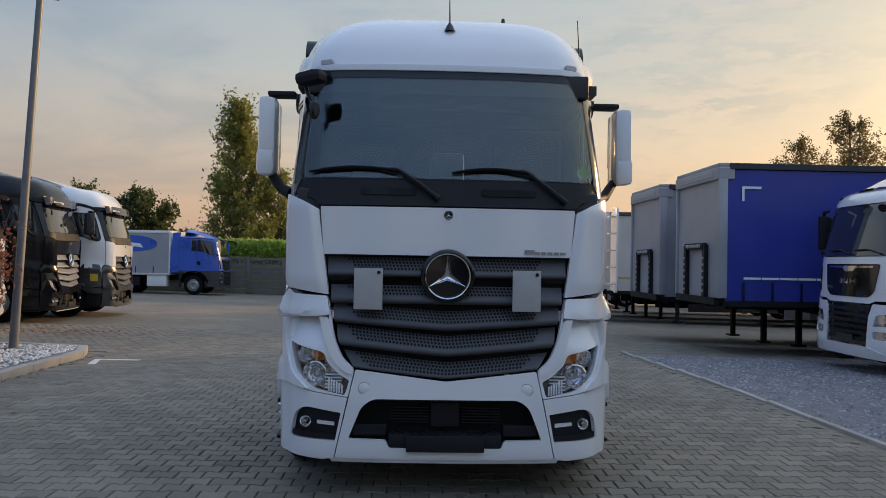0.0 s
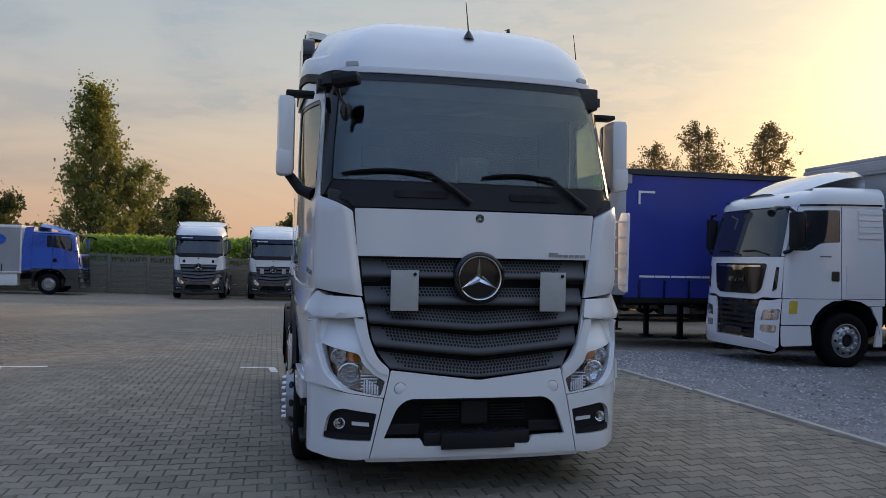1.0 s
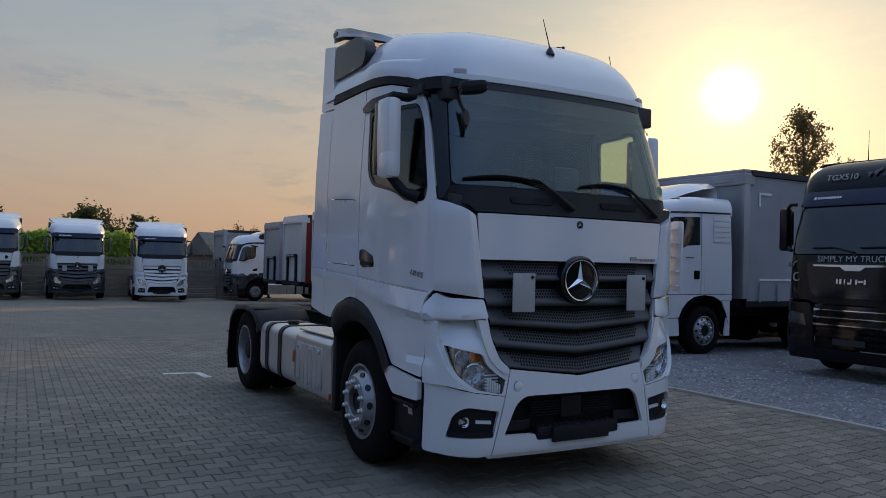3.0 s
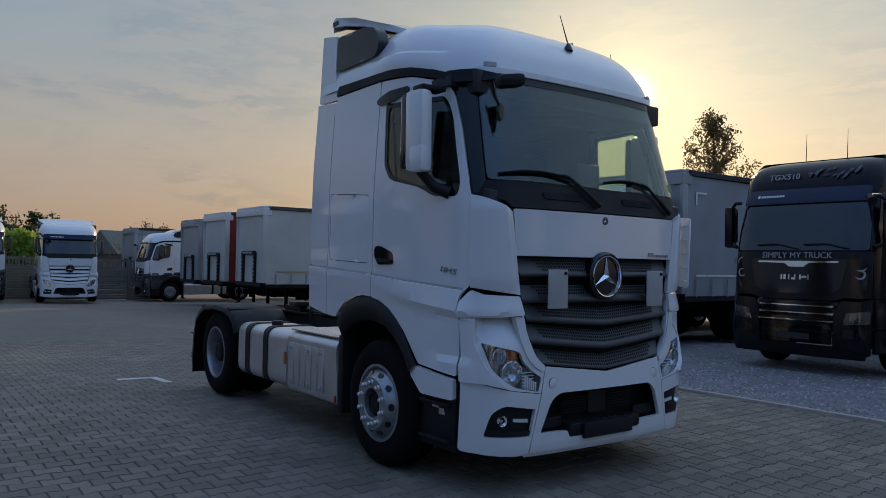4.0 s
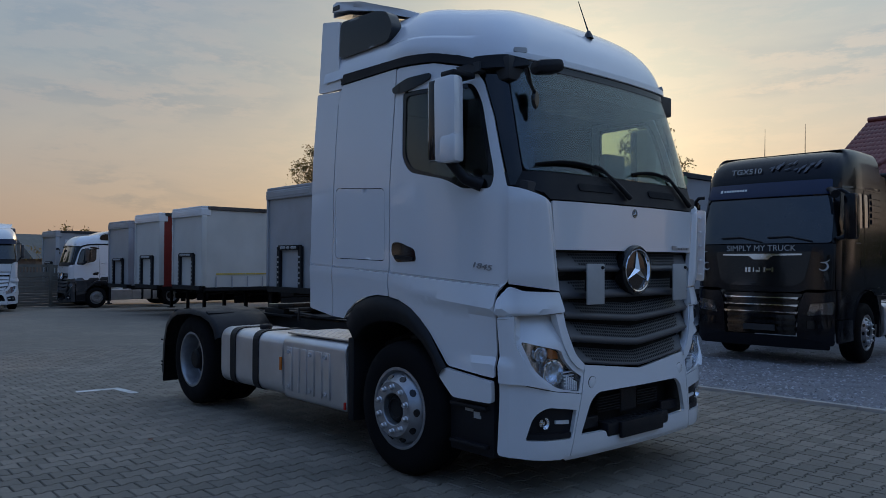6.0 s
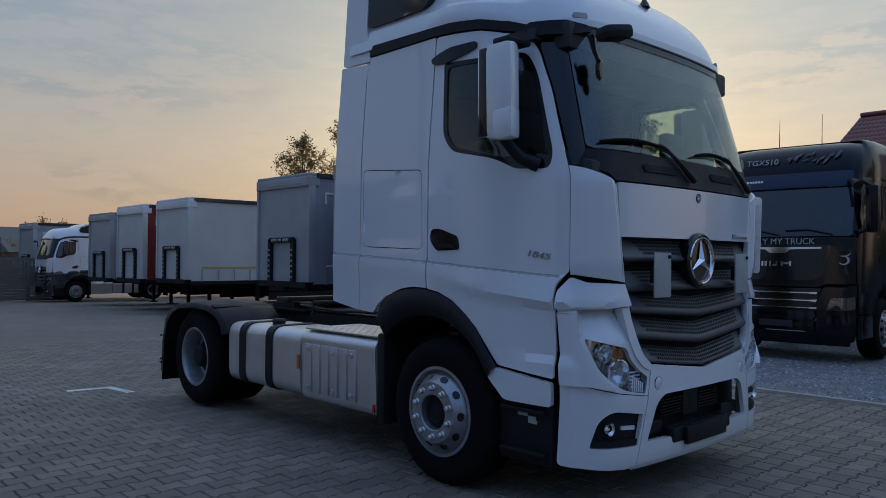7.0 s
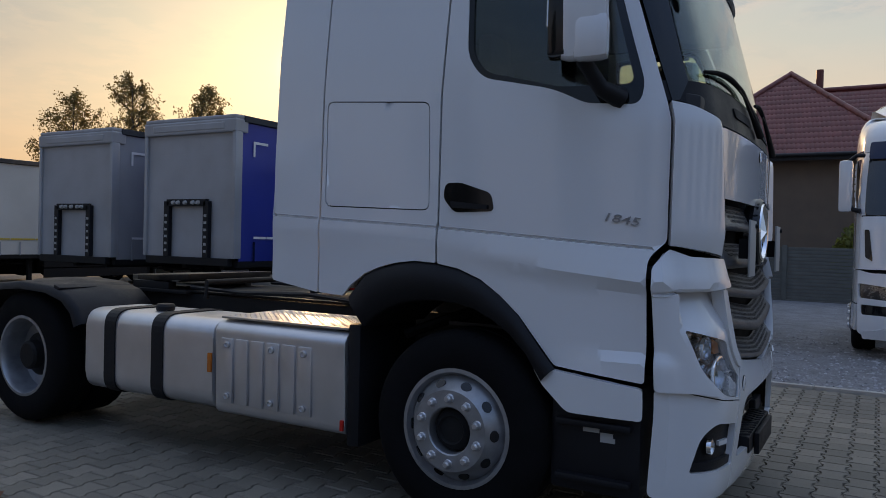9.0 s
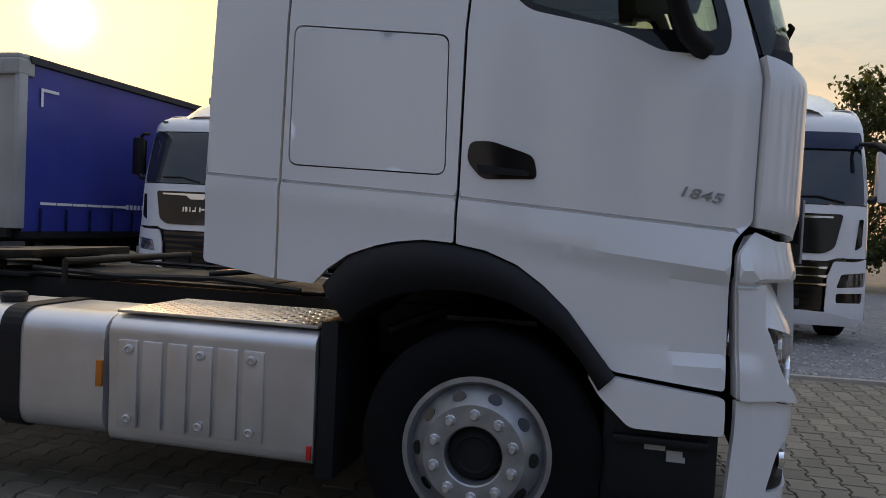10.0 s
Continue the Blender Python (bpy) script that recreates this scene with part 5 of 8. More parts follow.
        tube("mirror_arm", M["plastic"], A, [(ms * 1.15, 0.50 + 4 * outer, 2.13), (ms * 1.24, 0.57 + 5 * outer, 2.17), (ms * 1.33, 0.63 + 6 * outer, 2.29)], [0.050, 0.040, 0.034], 10)
        guard = rounded([(uy(0.93), 2.985), (uy(1.20), 2.978), (uy(1.30), 2.955), (uy(1.385), 2.925), (uy(1.365), 2.885), (uy(1.22), 2.878), (uy(1.03), 2.915), (uy(0.93), 2.945)], 0.02)
        pan("window_guard", "gloss_black", mp(guard), 0.02, thick=0.03, text="black deflector at the top of the door window")
        # close-range mirror on the corner of the roof
        if s < 0:
            wedge = rounded([(uy(0.46), 3.005), (uy(0.38), 3.038), X(1.06, 3.035), X(0.95, 3.005), X(0.93, 2.955), X(1.05, 2.93), (uy(0.36), 2.945)], 0.012)
            pan("ramp_mirror", "plastic", mp(wedge), 0.055, thick=0.06, text="black close-range mirror arm", st=0.04)
            hd = bmesh.new()
            add_box(hd, -0.10, 0.10, -0.07, 0.07, -0.045, 0.045, 0.04, pose(-0.965, 0.075, 2.895, 0, -8, -20))
            part("ramp_mirror_head", hd, M["plastic"], A, "black close-range mirror housing", smooth=True)
            tube("front_mirror", M["gloss_black"], A, [(-1.03, 0.20, 2.90), (-1.00, 0.195, 2.81), (-0.965, 0.19, 2.75)], [0.022, 0.014, 0.010], 8)
            lathe("front_mirror_head", M["gloss_black"], A, [(0, 0.03), (0.05, 0.025), (0.065, 0.0), (0.05, -0.03), (0, -0.035)], pose(-0.955, 0.185, 2.70, 0, 0, -80) @ Matrix.Diagonal((0.5, 0.6, 1.1, 1)), 16)
        q, _ = S0(s * ux(0.96), 3.07)
        pan("roof_marker", "plate", mp(rounded([X(0.93, 3.10), X(1.02, 3.10), X(1.02, 3.065), X(0.93, 3.065)], 0.012)), 0.02, thick=0.03, text="small roof marker lamp", st=0.04)
    # bumper middle with its intake
    mid = rounded([X(-0.618, 0.90), X(0, 0.828), X(0.618, 0.90), X(0.758, 0.295), X(-0.758, 0.295)], [0.01, 0.02, 0.01, 0.01, 0.01])
    hole = rounded([X(-0.665, 0.43), X(-0.575, 0.65), X(-0.50, 0.705), X(0.50, 0.705), X(0.575, 0.65), X(0.665, 0.43), X(0.405, 0.425), X(0.385, 0.375), X(-0.385, 0.375), X(-0.405, 0.425)], [0.01, 0.06, 0.06, 0.06, 0.06, 0.01, 0.02, 0.02, 0.02, 0.02])
    bum = pan("front_bumper", lower, mid, 0.006, [hole], thick=0.03, text="bumper middle with a wide intake")
    pan("bumper_lip", "white_far" if lower == paint else lower, [X(-0.80, 0.290), X(0.80, 0.290), X(0.78, 0.262), X(-0.78, 0.262)], -0.01, thick=0.05)
    # near-black sheet: the intake's inner shade is put into its colour
    pan("intake_back", "cavity_shade", [X(-0.70, 0.37), X(0.70, 0.37), X(0.62, 0.72), X(-0.62, 0.72)], -0.16, thick=0.01)
    bm = bmesh.new()
    for k in range(6):
        z = 0.53 + 0.020 * k
        for x0, x1 in ((-0.38, -0.11), (0.11, 0.38)):
            add_box(bm, x0, x1, 0.10, 0.125, z, z + 0.008)
    add_box(bm, -0.10, 0.10, 0.10, 0.13, 0.50, 0.67, 0.01)
    add_box(bm, -0.64, -0.40, 0.08, 0.12, 0.44, 0.52, 0.01)
    add_box(bm, 0.40, 0.64, 0.08, 0.12, 0.44, 0.52, 0.01)
    add_box(bm, -0.64, 0.64, 0.10, 0.13, 0.675, 0.70)
    part("intake_slats", bm, M["plastic"], A)
    bm = bmesh.new()
    add_box(bm, -0.385, 0.385, 0.004, 0.12, 0.378, 0.470, 0.015)
    for k in range(12):
        x = -0.345 + k * 0.06
        add_box(bm, x - 0.016, x + 0.016, 0.012, 0.10, 0.466, 0.478, 0.003, Matrix.Translation((x, 0.05, 0)) @ Matrix.Rotation(radians(35 if k < 6 else -35), 4, "Z") @ Matrix.Translation((-x, -0.05, 0)))
    part("bumper_step", bm, M["plastic"], A, "black ribbed step in the bumper", smooth=True)
    box("number_plate_holder", M["plastic"], A, -0.265, 0.265, -0.028, 0.0, 0.355, 0.468, 0.006, "empty black number plate holder")
    for s in (-1, 1):
        p, _ = S0(s * ux(0.555), 0.775)
        lathe("eye_seam", M["plastic"], A, [(0.043, -0.01), (0.043, 0.0068), (0, 0.0068)], Matrix.Translation(p) @ Matrix.Rotation(radians(-90), 4, "Z"), 24)
        lathe("towing_eye_cover", M[lower], A, [(0.0405, 0.0), (0.0405, 0.0075), (0.039, 0.0085), (0, 0.0085)], Matrix.Translation(p) @ Matrix.Rotation(radians(-90), 4, "Z"), 24)
    # grille
    open_poly = [X(-0.852, 1.672), X(0.852, 1.672), X(0.812, 1.40), X(0.762, 1.11), X(0.70, 0.975), X(0.62, 0.912), X(0, 0.84), X(-0.62, 0.912), X(-0.70, 0.975), X(-0.762, 1.11), X(-0.812, 1.40)]
    # backing sheet coloured near-black for the shade between the bars
    G = pan("grille", "cavity_shade", open_poly, -0.085, thick=0.01, text="grey radiator grille of five perforated bars")
    half = [(1.68, 0.845), (1.40, 0.808), (1.11, 0.758), (0.975, 0.697), (0.91, 0.62), (0.84, 0.10)]
    half.sort()
    disc_v, disc_f = [], []
    for zt, zb, zl, k in ((1.668, 1.57, 1.535, 0.0), (1.475, 1.395, 1.35, 0.0), (1.305, 1.215, 1.17, 0.045), (1.135, 1.04, 0.995, 0.065), (0.955, 0.868, 0.845, 0.075)):
        rise = lambda x: k * (abs(x) / 0.7) ** 1.15
        xm = [i / 28 for i in range(29)]
        prof = [(zt, -0.060), (zb, -0.012), ((zb + zl) / 2, 0.004), (zl, -0.010), (zl + 0.006, -0.055)]
        verts, faces = [], []
        for i in range(-28, 29):
            f = i / 28
            for z, o in prof:
                xe = lerp_table(half, z + k * 0.9) - 0.004
                x = f * xe
                if abs(x) < 0.165 and zt > 1.4:
                    pass
                p, n = S0(ux(x), z + rise(x))
                verts.append(p + n * o)
        npf = len(prof)
        for i in range(56):
            for j in range(npf - 1):
                a = i * npf + j
                faces.append((a, a + 1, a + npf + 1, a + npf))
        from_data("grille_bar", verts, faces, M[grille], G, "grille bar with a perforated face", smooth=True)
        if high:
            # no holes are cut: near-black discs on the bar give each perforation's shade
            rows = int((zt - zb) / 0.0215)
            for r in range(rows):
                z = zt - 0.014 - r * 0.0215
                xe = min(lerp_table(half, z + k * 0.9) - 0.10 - 0.010 * r, 0.66 + 0.02 * (1 - r))
                cnt = int(2 * xe / 0.0245)
                for c in range(cnt):
                    x = -xe + (c + 0.5 * (r % 2)) * 0.0245
                    t = (zt - z) / (zt - zb)
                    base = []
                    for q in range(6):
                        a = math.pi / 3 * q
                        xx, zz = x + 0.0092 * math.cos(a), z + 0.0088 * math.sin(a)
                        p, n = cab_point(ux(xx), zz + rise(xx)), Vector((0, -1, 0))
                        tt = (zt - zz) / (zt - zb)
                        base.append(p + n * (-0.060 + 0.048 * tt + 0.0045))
                    b0 = len(disc_v)
                    disc_v += base
                    disc_f.append(tuple(range(b0, b0 + 6)))
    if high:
        hv = from_data("perforation", disc_v, disc_f, M["cavity_shade"], G, "rows of small near-black discs standing in for shaded perforations")
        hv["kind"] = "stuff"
    star_sign(A, (0, 0.046, 1.545), 0.165, 0.05)
    p, _ = S0(0, 1.965)
    star_sign(A, p + Vector((0, 0.0, 0)), 0.028, 0.01)
    if plates:
        for s in (-1, 1):
            bm = bmesh.new()
            add_box(bm, s * 0.54 - 0.097, s * 0.54 + 0.097, -0.006, 0.004, 1.312, 1.592, 0.003)
            pl = part("blank_board", bm, M["plate"], A, "plain grey board fixed on the grille", smooth=True)
            lathe("board_bolt", M["chassis"], pl, [(0, 0.014), (0.010, 0.012), (0.013, 0)], pose(s * 0.54 + 0.07, -0.006, 1.565, 0, 0, -90), 8)
            box("board_bracket", M["chassis"], pl, s * 0.54 - 0.05, s * 0.54 + 0.05, 0.004, 0.055, 1.40, 1.50)
    if stickers:
        for s in (-1, 1):
            p, n = S0(s * ux(0.66), 1.83)
            lathe("round_sticker", M["navy"], A, [(0.075, -0.002), (0.075, 0.004), (0, 0.004)], Matrix.Translation(p) @ Matrix.Rotation(radians(-90), 4, "Z"), 20, "round dark sticker")
    # roof: a domed cap over the outline
    ROWS = [0, 0.10, 0.22, 0.30, 0.345, 0.36, 0.375, 0.40, 0.48, 0.58, 0.68, 0.77, 0.85, 0.92, 0.97, 1.0] if high else [0, 0.2, 0.4, 0.6, 0.8, 0.93, 1.0]
    nu, nv = (84, 15) if high else (36, 6)
    umax = uy(2.36)
    verts, faces = [], []
    for i in range(nu + 1):
        u = -umax + 2 * umax * i / nu
        py = float(np.interp(abs(u), PLAN_S, PLAN_Y))
        low_z = 3.02 if py < 0.22 else 3.02 + 0.115 * ease(py, 0.22, 1.3)
        base = cab_surf(0.006)(u, low_z)[0]
        top = 3.55 + 0.035 * ease(py, 0.1, 0.7)
        front = 1 - ease(py, 0.15, 1.75)
        for j in range(nv + 1):
            f = ROWS[j]
            a = math.asin(f ** (1 / 0.95))
            ledge = ease(py, 0.42, 0.60) * (1 - ease(py, 1.30, 1.50)) if high else 0.0
            hx = (0.28 if high else 0.20) * (1 - math.cos(a)) + ledge * (0.034 * (f > 0.355) * (1 - f) - 0.018 * (0.05 < f < 0.355))
            hy = 0.46 * (1 - math.cos(a)) ** 1.1
            inward = math.copysign(min(1, abs(base.x) / 0.9) ** 2, base.x)
            x = base.x - inward * (hx + 0.06 * f)
            y = base.y + hy * front + 0.12 * f * front
            verts.append(Vector((x, y, low_z + (top - low_z) * f)))
    for i in range(nu):
        for j in range(nv):
            a = i * (nv + 1) + j
            faces.append((a, a + nv + 1, a + nv + 2, a + 1))
    # close the crown between the left and right halves
    ring = [i * (nv + 1) + nv for i in range(nu + 1)]
    for i in range(nu // 2):
        a, b, c, d = ring[i], ring[i + 1], ring[nu - i - 1], ring[nu - i]
        faces.append((a, b, c, d) if b != c else (a, b, d))
    from_data("roof", verts, faces, M[paint], A, "domed roof", smooth=True)
    pan("roof_edge", paint, [X(-1.07, 3.062), X(1.07, 3.062), X(1.07, 3.022), X(-1.07, 3.022)], 0.018, thick=0.03)
    # roof spoiler and the back of the cab
    verts, faces = [], []
    prof = [(1.10, 3.50, 0.85), (1.4, 3.60, 0.98), (1.7, 3.70, 1.06), (1.93, 3.755, 1.12), (2.15, 3.80, 1.15), (2.28, 3.815, 1.16), (2.32, 3.80, 1.16), (2.32, 3.735, 1.16), (2.1, 3.72, 1.14), (1.6, 3.60, 1.0)]
    for y, z, w in prof:
        for k in range(9):
            f = -1 + k / 4
            verts.append((f * w, y, z + 0.03 * ease(y, 1.1, 1.8) - 0.05 * abs(f) ** 4))
    for i in range(len(prof) - 1):
        for k in range(8):
            a = i * 9 + k
            faces.append((a, a + 1, a + 10, a + 9))
    from_data("roof_spoiler", verts, faces, M[paint], A, "roof spoiler lip", smooth=True)
    for s in (-1, 1):
        fin = [(1.12, 3.46), (1.5, 3.60), (1.93, 3.735), (2.27, 3.812), (2.32, 3.80), (2.335, 3.735), (2.1, 3.70), (1.8, 3.63), (1.45, 3.53)]
        prism("spoiler_fin", M[paint], A, fin, lambda u, v, w: Vector((s * (1.165 - 0.25 * ease(2.0 - u, 0, 0.95) - w), u, v + 0.03 * ease(u, 1.1, 1.8))), 0.03, 0.004)
        box("spoiler_end", M["gloss_black"], A, min(s * 1.165, s * 1.175), max(s * 1.165, s * 1.175), 2.22, 2.31, 3.77, 3.805)
        tube("spoiler_strut", M["chassis"], A, [(s * 0.8, 2.25, 3.45), (s * 0.8, 2.2, 3.72)], 0.03)
    box("cab_back", M["white_far"], A, -1.16, 1.16, 2.20, 2.24, 1.15, 3.40, 0.02, "back wall of the cab")
    if visor:
        vis = [X(-1.06, 3.06), X(1.06, 3.06), X(1.05, 2.84), X(-1.05, 2.84)]
        v = pan("sun_visor", "navy", rounded(vis, 0.04), 0.14, thick=0.02, text="dark sun visor with pale writing")
        q, _ = cab_surf(0.165)(0, 2.93)
        strip("visor_writing", v, M["mark"], [(-0.85 + 0.055 * k, -0.81 + 0.055 * k, 2.90, 2.945) for k in range(10)], lambda a, b, w: cab_surf(0.143 + w)(ux(a), b)[0])
    # running gear
    for s in (-1, 1):
        w = wheel_parts(A, s * 1.225, 1.29, 0.5, s, 0.5, 0.30, 0.085, detail=high)
        rw = wheel_parts(A, s * 1.20, 5.06, 0.5, s, 0.5, 0.30, -0.10, detail=False)
        wheel_parts(A, s * 0.86, 5.06, 0.5, s, 0.5, 0.29, -0.10, detail=False, name="inner_wheel")
        # rear mudguard: a bent sheet with rolled edges
        verts, faces = [], []
        arc = [(5.83, 0.28), (5.80, 0.62), (5.72, 0.86), (5.58, 0.975), (5.40, 1.04), (5.06, 1.07), (4.70, 1.055), (4.48, 1.0), (4.36, 0.91), (4.31, 0.80)]
        for y, z in arc:
            cy, cz = y - 5.06, z - 0.5
            verts += [(s * 1.255, y - cy * 0.10, z - abs(cz) * 0.10), (s * 1.25, y - cy * 0.02, z - cz * 0.015), (s * 1.22, y, z), (s * 0.94, y, z + 0.012), (s * 0.90, y + cy * 0.01, z + 0.02), (s * 0.62, y, z + 0.012), (s * 0.60, y - cy * 0.04, z - 0.03)]
        for i in range(len(arc) - 1):
            for k in range(6):
                a = i * 7 + k
                faces.append((a, a + 1, a + 8, a + 7))
        mg = from_data("mudguard", verts, faces, M["plastic"], A, "black plastic rear mudguard", smooth=True)
        if high:
            for y0, z0, ang in ((5.50, 1.012, -30), (4.62, 1.042, 20)):
                o = box("mudguard_band", M["plastic"], mg, min(s * 0.62, s * 1.235), max(s * 0.62, s * 1.235), -0.035, 0.035, -0.02, 0.012, 0.006)
                o.matrix_basis = pose(0, y0, z0, ang, 0, 0)
        box("mudflap", M["rubber"], A, min(s * 0.62, s * 1.24), max(s * 0.62, s * 1.24), 5.80, 5.815, 0.17, 0.60, 0.004, "black mudflap")
        if high:
            bm = bmesh.new()
            for z0 in (0.36, 0.40, 0.66):
                add_box(bm, min(s * 1.245, s * 1.26), max(s * 1.245, s * 1.26), 5.79, 5.83, z0, z0 + 0.015)
            part("flap_clips", bm, M["chassis"], A)
        # fuel tank with straps; the box with ribs and the tread plate
        rr = 0.12
        cross = rounded([(0.66, 0.36), (1.235, 0.36), (1.235, 0.925), (0.66, 0.925)], rr, 6)
        place = lambda u, v, w: Vector((s * u, 3.02 + w, v - 0.006 * w))
        tk = prism("fuel_tank", M["tank"], A, cross, place, 1.25, 0.012, "brushed aluminium fuel tank with black straps")
        for y0 in (0.45, 0.93):
            big = rounded([(0.652, 0.352), (1.243, 0.352), (1.243, 0.933), (0.652, 0.933)], rr, 6)
            prism("tank_strap", M["plastic"], tk, big, lambda u, v, w, y0=y0: Vector((s * u, 3.02 + y0 + w, v - 0.006 * y0)), 0.11, 0.0)
        lathe("filler_cap", M["plastic"], tk, [(0.06, 0.0), (0.065, 0.03), (0.055, 0.045), (0.0, 0.045)], pose(s * 1.03, 3.70, 0.925, 0, -90, 0), 20, "black filler cap")
        bx = rounded([(0.66, 0.35), (1.225, 0.35), (1.24, 0.88), (1.19, 0.93), (0.66, 0.94)], [0.04, 0.05, 0.03, 0.03, 0.02], 3)
        bo = prism("side_box", M["tank"], A, bx, lambda u, v, w: Vector((s * u, 1.995 + w, v)), 1.0, 0.008, "aluminium side box with pressed ribs")
        if high:
            for k in range(6):
                y0 = 2.225 + 0.123 * k
                box("pressed_rib", M["tank"], bo, min(s * 1.228, s * 1.248), max(s * 1.228, s * 1.253), y0, y0 + 0.100, 0.425, 0.825, 0.010, "pressed aluminium panel")
            for y0 in (2.28, 2.525, 2.88):
                for z0 in (0.47, 0.785):
                    lathe("box_bolt", M["tank"], bo, [(0.021, 0.0), (0.022, 0.008), (0.014, 0.011), (0.013, 0.003), (0, 0.003)], pose(s * 1.2505, y0, z0) @ Matrix.Diagonal((s, 1, 1, 1)), 12)
            box("side_marker", M["amber"], bo, min(s * 1.236, s * 1.252), max(s * 1.236, s * 1.252), 3.02, 3.05, 0.60, 0.72, 0.004, "amber side marker")
            box("corner_reflector", M["red"], bo, min(s * 1.226, s * 1.240), max(s * 1.226, s * 1.240), 1.998, 2.02, 0.38, 0.44, 0.003, "red reflector")
        tp = box("tread_plate", M["tread"], A, min(s * 0.64, s * 1.205), max(s * 0.64, s * 1.205), 2.00, 2.98, 0.938, 0.952, 0.003, "aluminium tread plate with raised studs")
        if high:
            bm = bmesh.new()
            for a in range(13):
                for b in range(22):
                    cx, cy = 0.67 + 0.041 * a, 2.04 + 0.043 * b
                    mm = Matrix.Translation((s * cx, cy, 0.952)) @ Matrix.Rotation(radians(45 if (a + b) % 2 else -45), 4, "Z")
                    vs = [bm.verts.new(mm @ Vector(v)) for v in ((-0.016, 0, 0), (0, -0.005, 0.0), (0.016, 0, 0), (0, 0.005, 0), (0, 0, 0.005))]
                    for i in range(4):
                        bm.faces.new((vs[i], vs[(i + 1) % 4], vs[4]))
            o = part("tread_studs", bm, M["tread"], tp, "raised studs")
            o["kind"] = "stuff"
        box("splash_guard", M["plastic"], A, min(s * 0.64, s * 1.225), max(s * 0.64, s * 1.225), 1.90, 1.985, 0.30, 0.98, 0.02, "black splash guard")
    bm = bmesh.new()
    for s in (-1, 1):
        add_box(bm, s * 0.40 - 0.04, s * 0.40 + 0.04, 0.5, 5.75, 0.72, 0.99, 0.01)
    for y in (1.2, 2.6, 3.4, 4.4, 5.6):
        add_box(bm, -0.40, 0.40, y - 0.05, y + 0.05, 0.78, 0.94)
    part("chassis_frame", bm, M["chassis"], A, "dark grey ladder chassis", smooth=True)
    if high:
        # unseen bodies added between the frame rails to keep light from passing underneath
        bm = bmesh.new()
        add_box(bm, -0.36, 0.36, 0.55, 1.95, 0.42, 1.28, 0.06)
        add_box(bm, -0.30, 0.30, 0.62, 1.80, 0.27, 0.44, 0.05)
        part("engine_light_block", bm, M["chassis"], A, "unseen engine-shaped block added to stop light under the cab", smooth=True)
        tube("gearbox_light_block", M["chassis"], A, [(0, 1.95, 0.72), (0, 2.1, 0.72), (0, 2.7, 0.70), (0, 3.1, 0.68)], [0.34, 0.32, 0.24, 0.12], 12, "unseen gearbox-shaped body added to stop light under the frame")
        tube("drive_shaft", M["chassis"], A, [(0, 3.1, 0.68), (0, 4.9, 0.55)], 0.06, 10)
        box("silencer_light_block", M["chassis"], A, 0.42, 0.64, 2.05, 2.95, 0.38, 0.90, 0.05)
        box("tank_light_block", M["chassis"], A, -0.64, -0.42, 2.05, 3.6, 0.40, 0.72, 0.06)
    tube("front_axle", M["chassis"], A, [(-0.95, 1.29, 0.5), (0.95, 1.29, 0.5)], 0.07)
    tube("rear_axle", M["chassis"], A, [(-0.8, 5.06, 0.5), (-0.2, 5.06, 0.5), (0, 5.06, 0.5), (0.2, 5.06, 0.5), (0.8, 5.06, 0.5)], [0.09, 0.1, 0.2, 0.1, 0.09], 14)
    # fifth wheel: horseshoe plate on brackets
    shoe = [(-0.46, 4.62), (0.46, 4.62), (0.47, 4.95), (0.40, 5.30), (0.20, 5.62), (0.11, 5.62), (0.055, 5.1), (-0.055, 5.1), (-0.11, 5.62), (-0.20, 5.62), (-0.40, 5.30), (-0.47, 4.95)]
    fw = prism("fifth_wheel", M["greasy"], A, shoe, lambda u, v, w: Vector((u, v - 0.5, 1.07 + w - 0.05 * (v - 5.06))), 0.05, 0.006, "greasy steel fifth wheel coupling")
    for s in (-1, 1):
        box("coupling_bracket", M["chassis"], fw, s * 0.42 - 0.04, s * 0.42 + 0.04, 4.35, 4.78, 0.97, 1.07, 0.01)
    box("coupling_base", M["chassis"], fw, -0.5, 0.5, 4.1, 5.0, 0.985, 1.01, 0.004)
    if high:
        box("air_tank_cover", M["chassis"], A, -0.36, 0.36, 2.7, 3.5, 0.95, 1.02, 0.01)
        for k in range(4):
            tube("air_line", M["red"] if k == 1 else M["yellow"] if k == 3 else M["plastic"], A, [(-0.3 + 0.12 * k, 2.25, 1.7), (-0.34 + 0.12 * k, 2.45, 1.3), (-0.3 + 0.12 * k, 2.7, 1.1), (-0.2 + 0.1 * k, 3.1, 1.05)], 0.018, 8)
        tube("work_lamp_bar", M["chassis"], A, [(-0.62, 3.75, 0.98), (-0.62, 3.75, 1.10), (0.62, 3.75, 1.10), (0.62, 3.75, 0.98)], 0.022, 8)
        for q in (-0.5, 0.5):
            tube("chassis_cable", M["plastic"], A, [(q, 2.4, 1.02), (q * 0.95, 2.9, 1.05), (q * 1.02, 3.5, 1.03), (q * 0.9, 4.1, 1.04)], 0.016, 6)
        box("catwalk", M["chassis"], A, -0.45, 0.45, 2.30, 4.1, 1.0, 1.012)
        for s in (-1, 1):
            bm = bmesh.new()
            add_tube(bm, [(s * 0.62, 1.30, 0.60), (s * 0.62, 1.36, 0.86), (s * 0.60, 1.42, 1.04)], 0.045, 12)
            add_tube(bm, [(s * 1.0, 1.75, 0.92), (s * 0.9, 1.52, 1.02), (s * 0.7, 1.30, 1.10)], 0.03, 8)
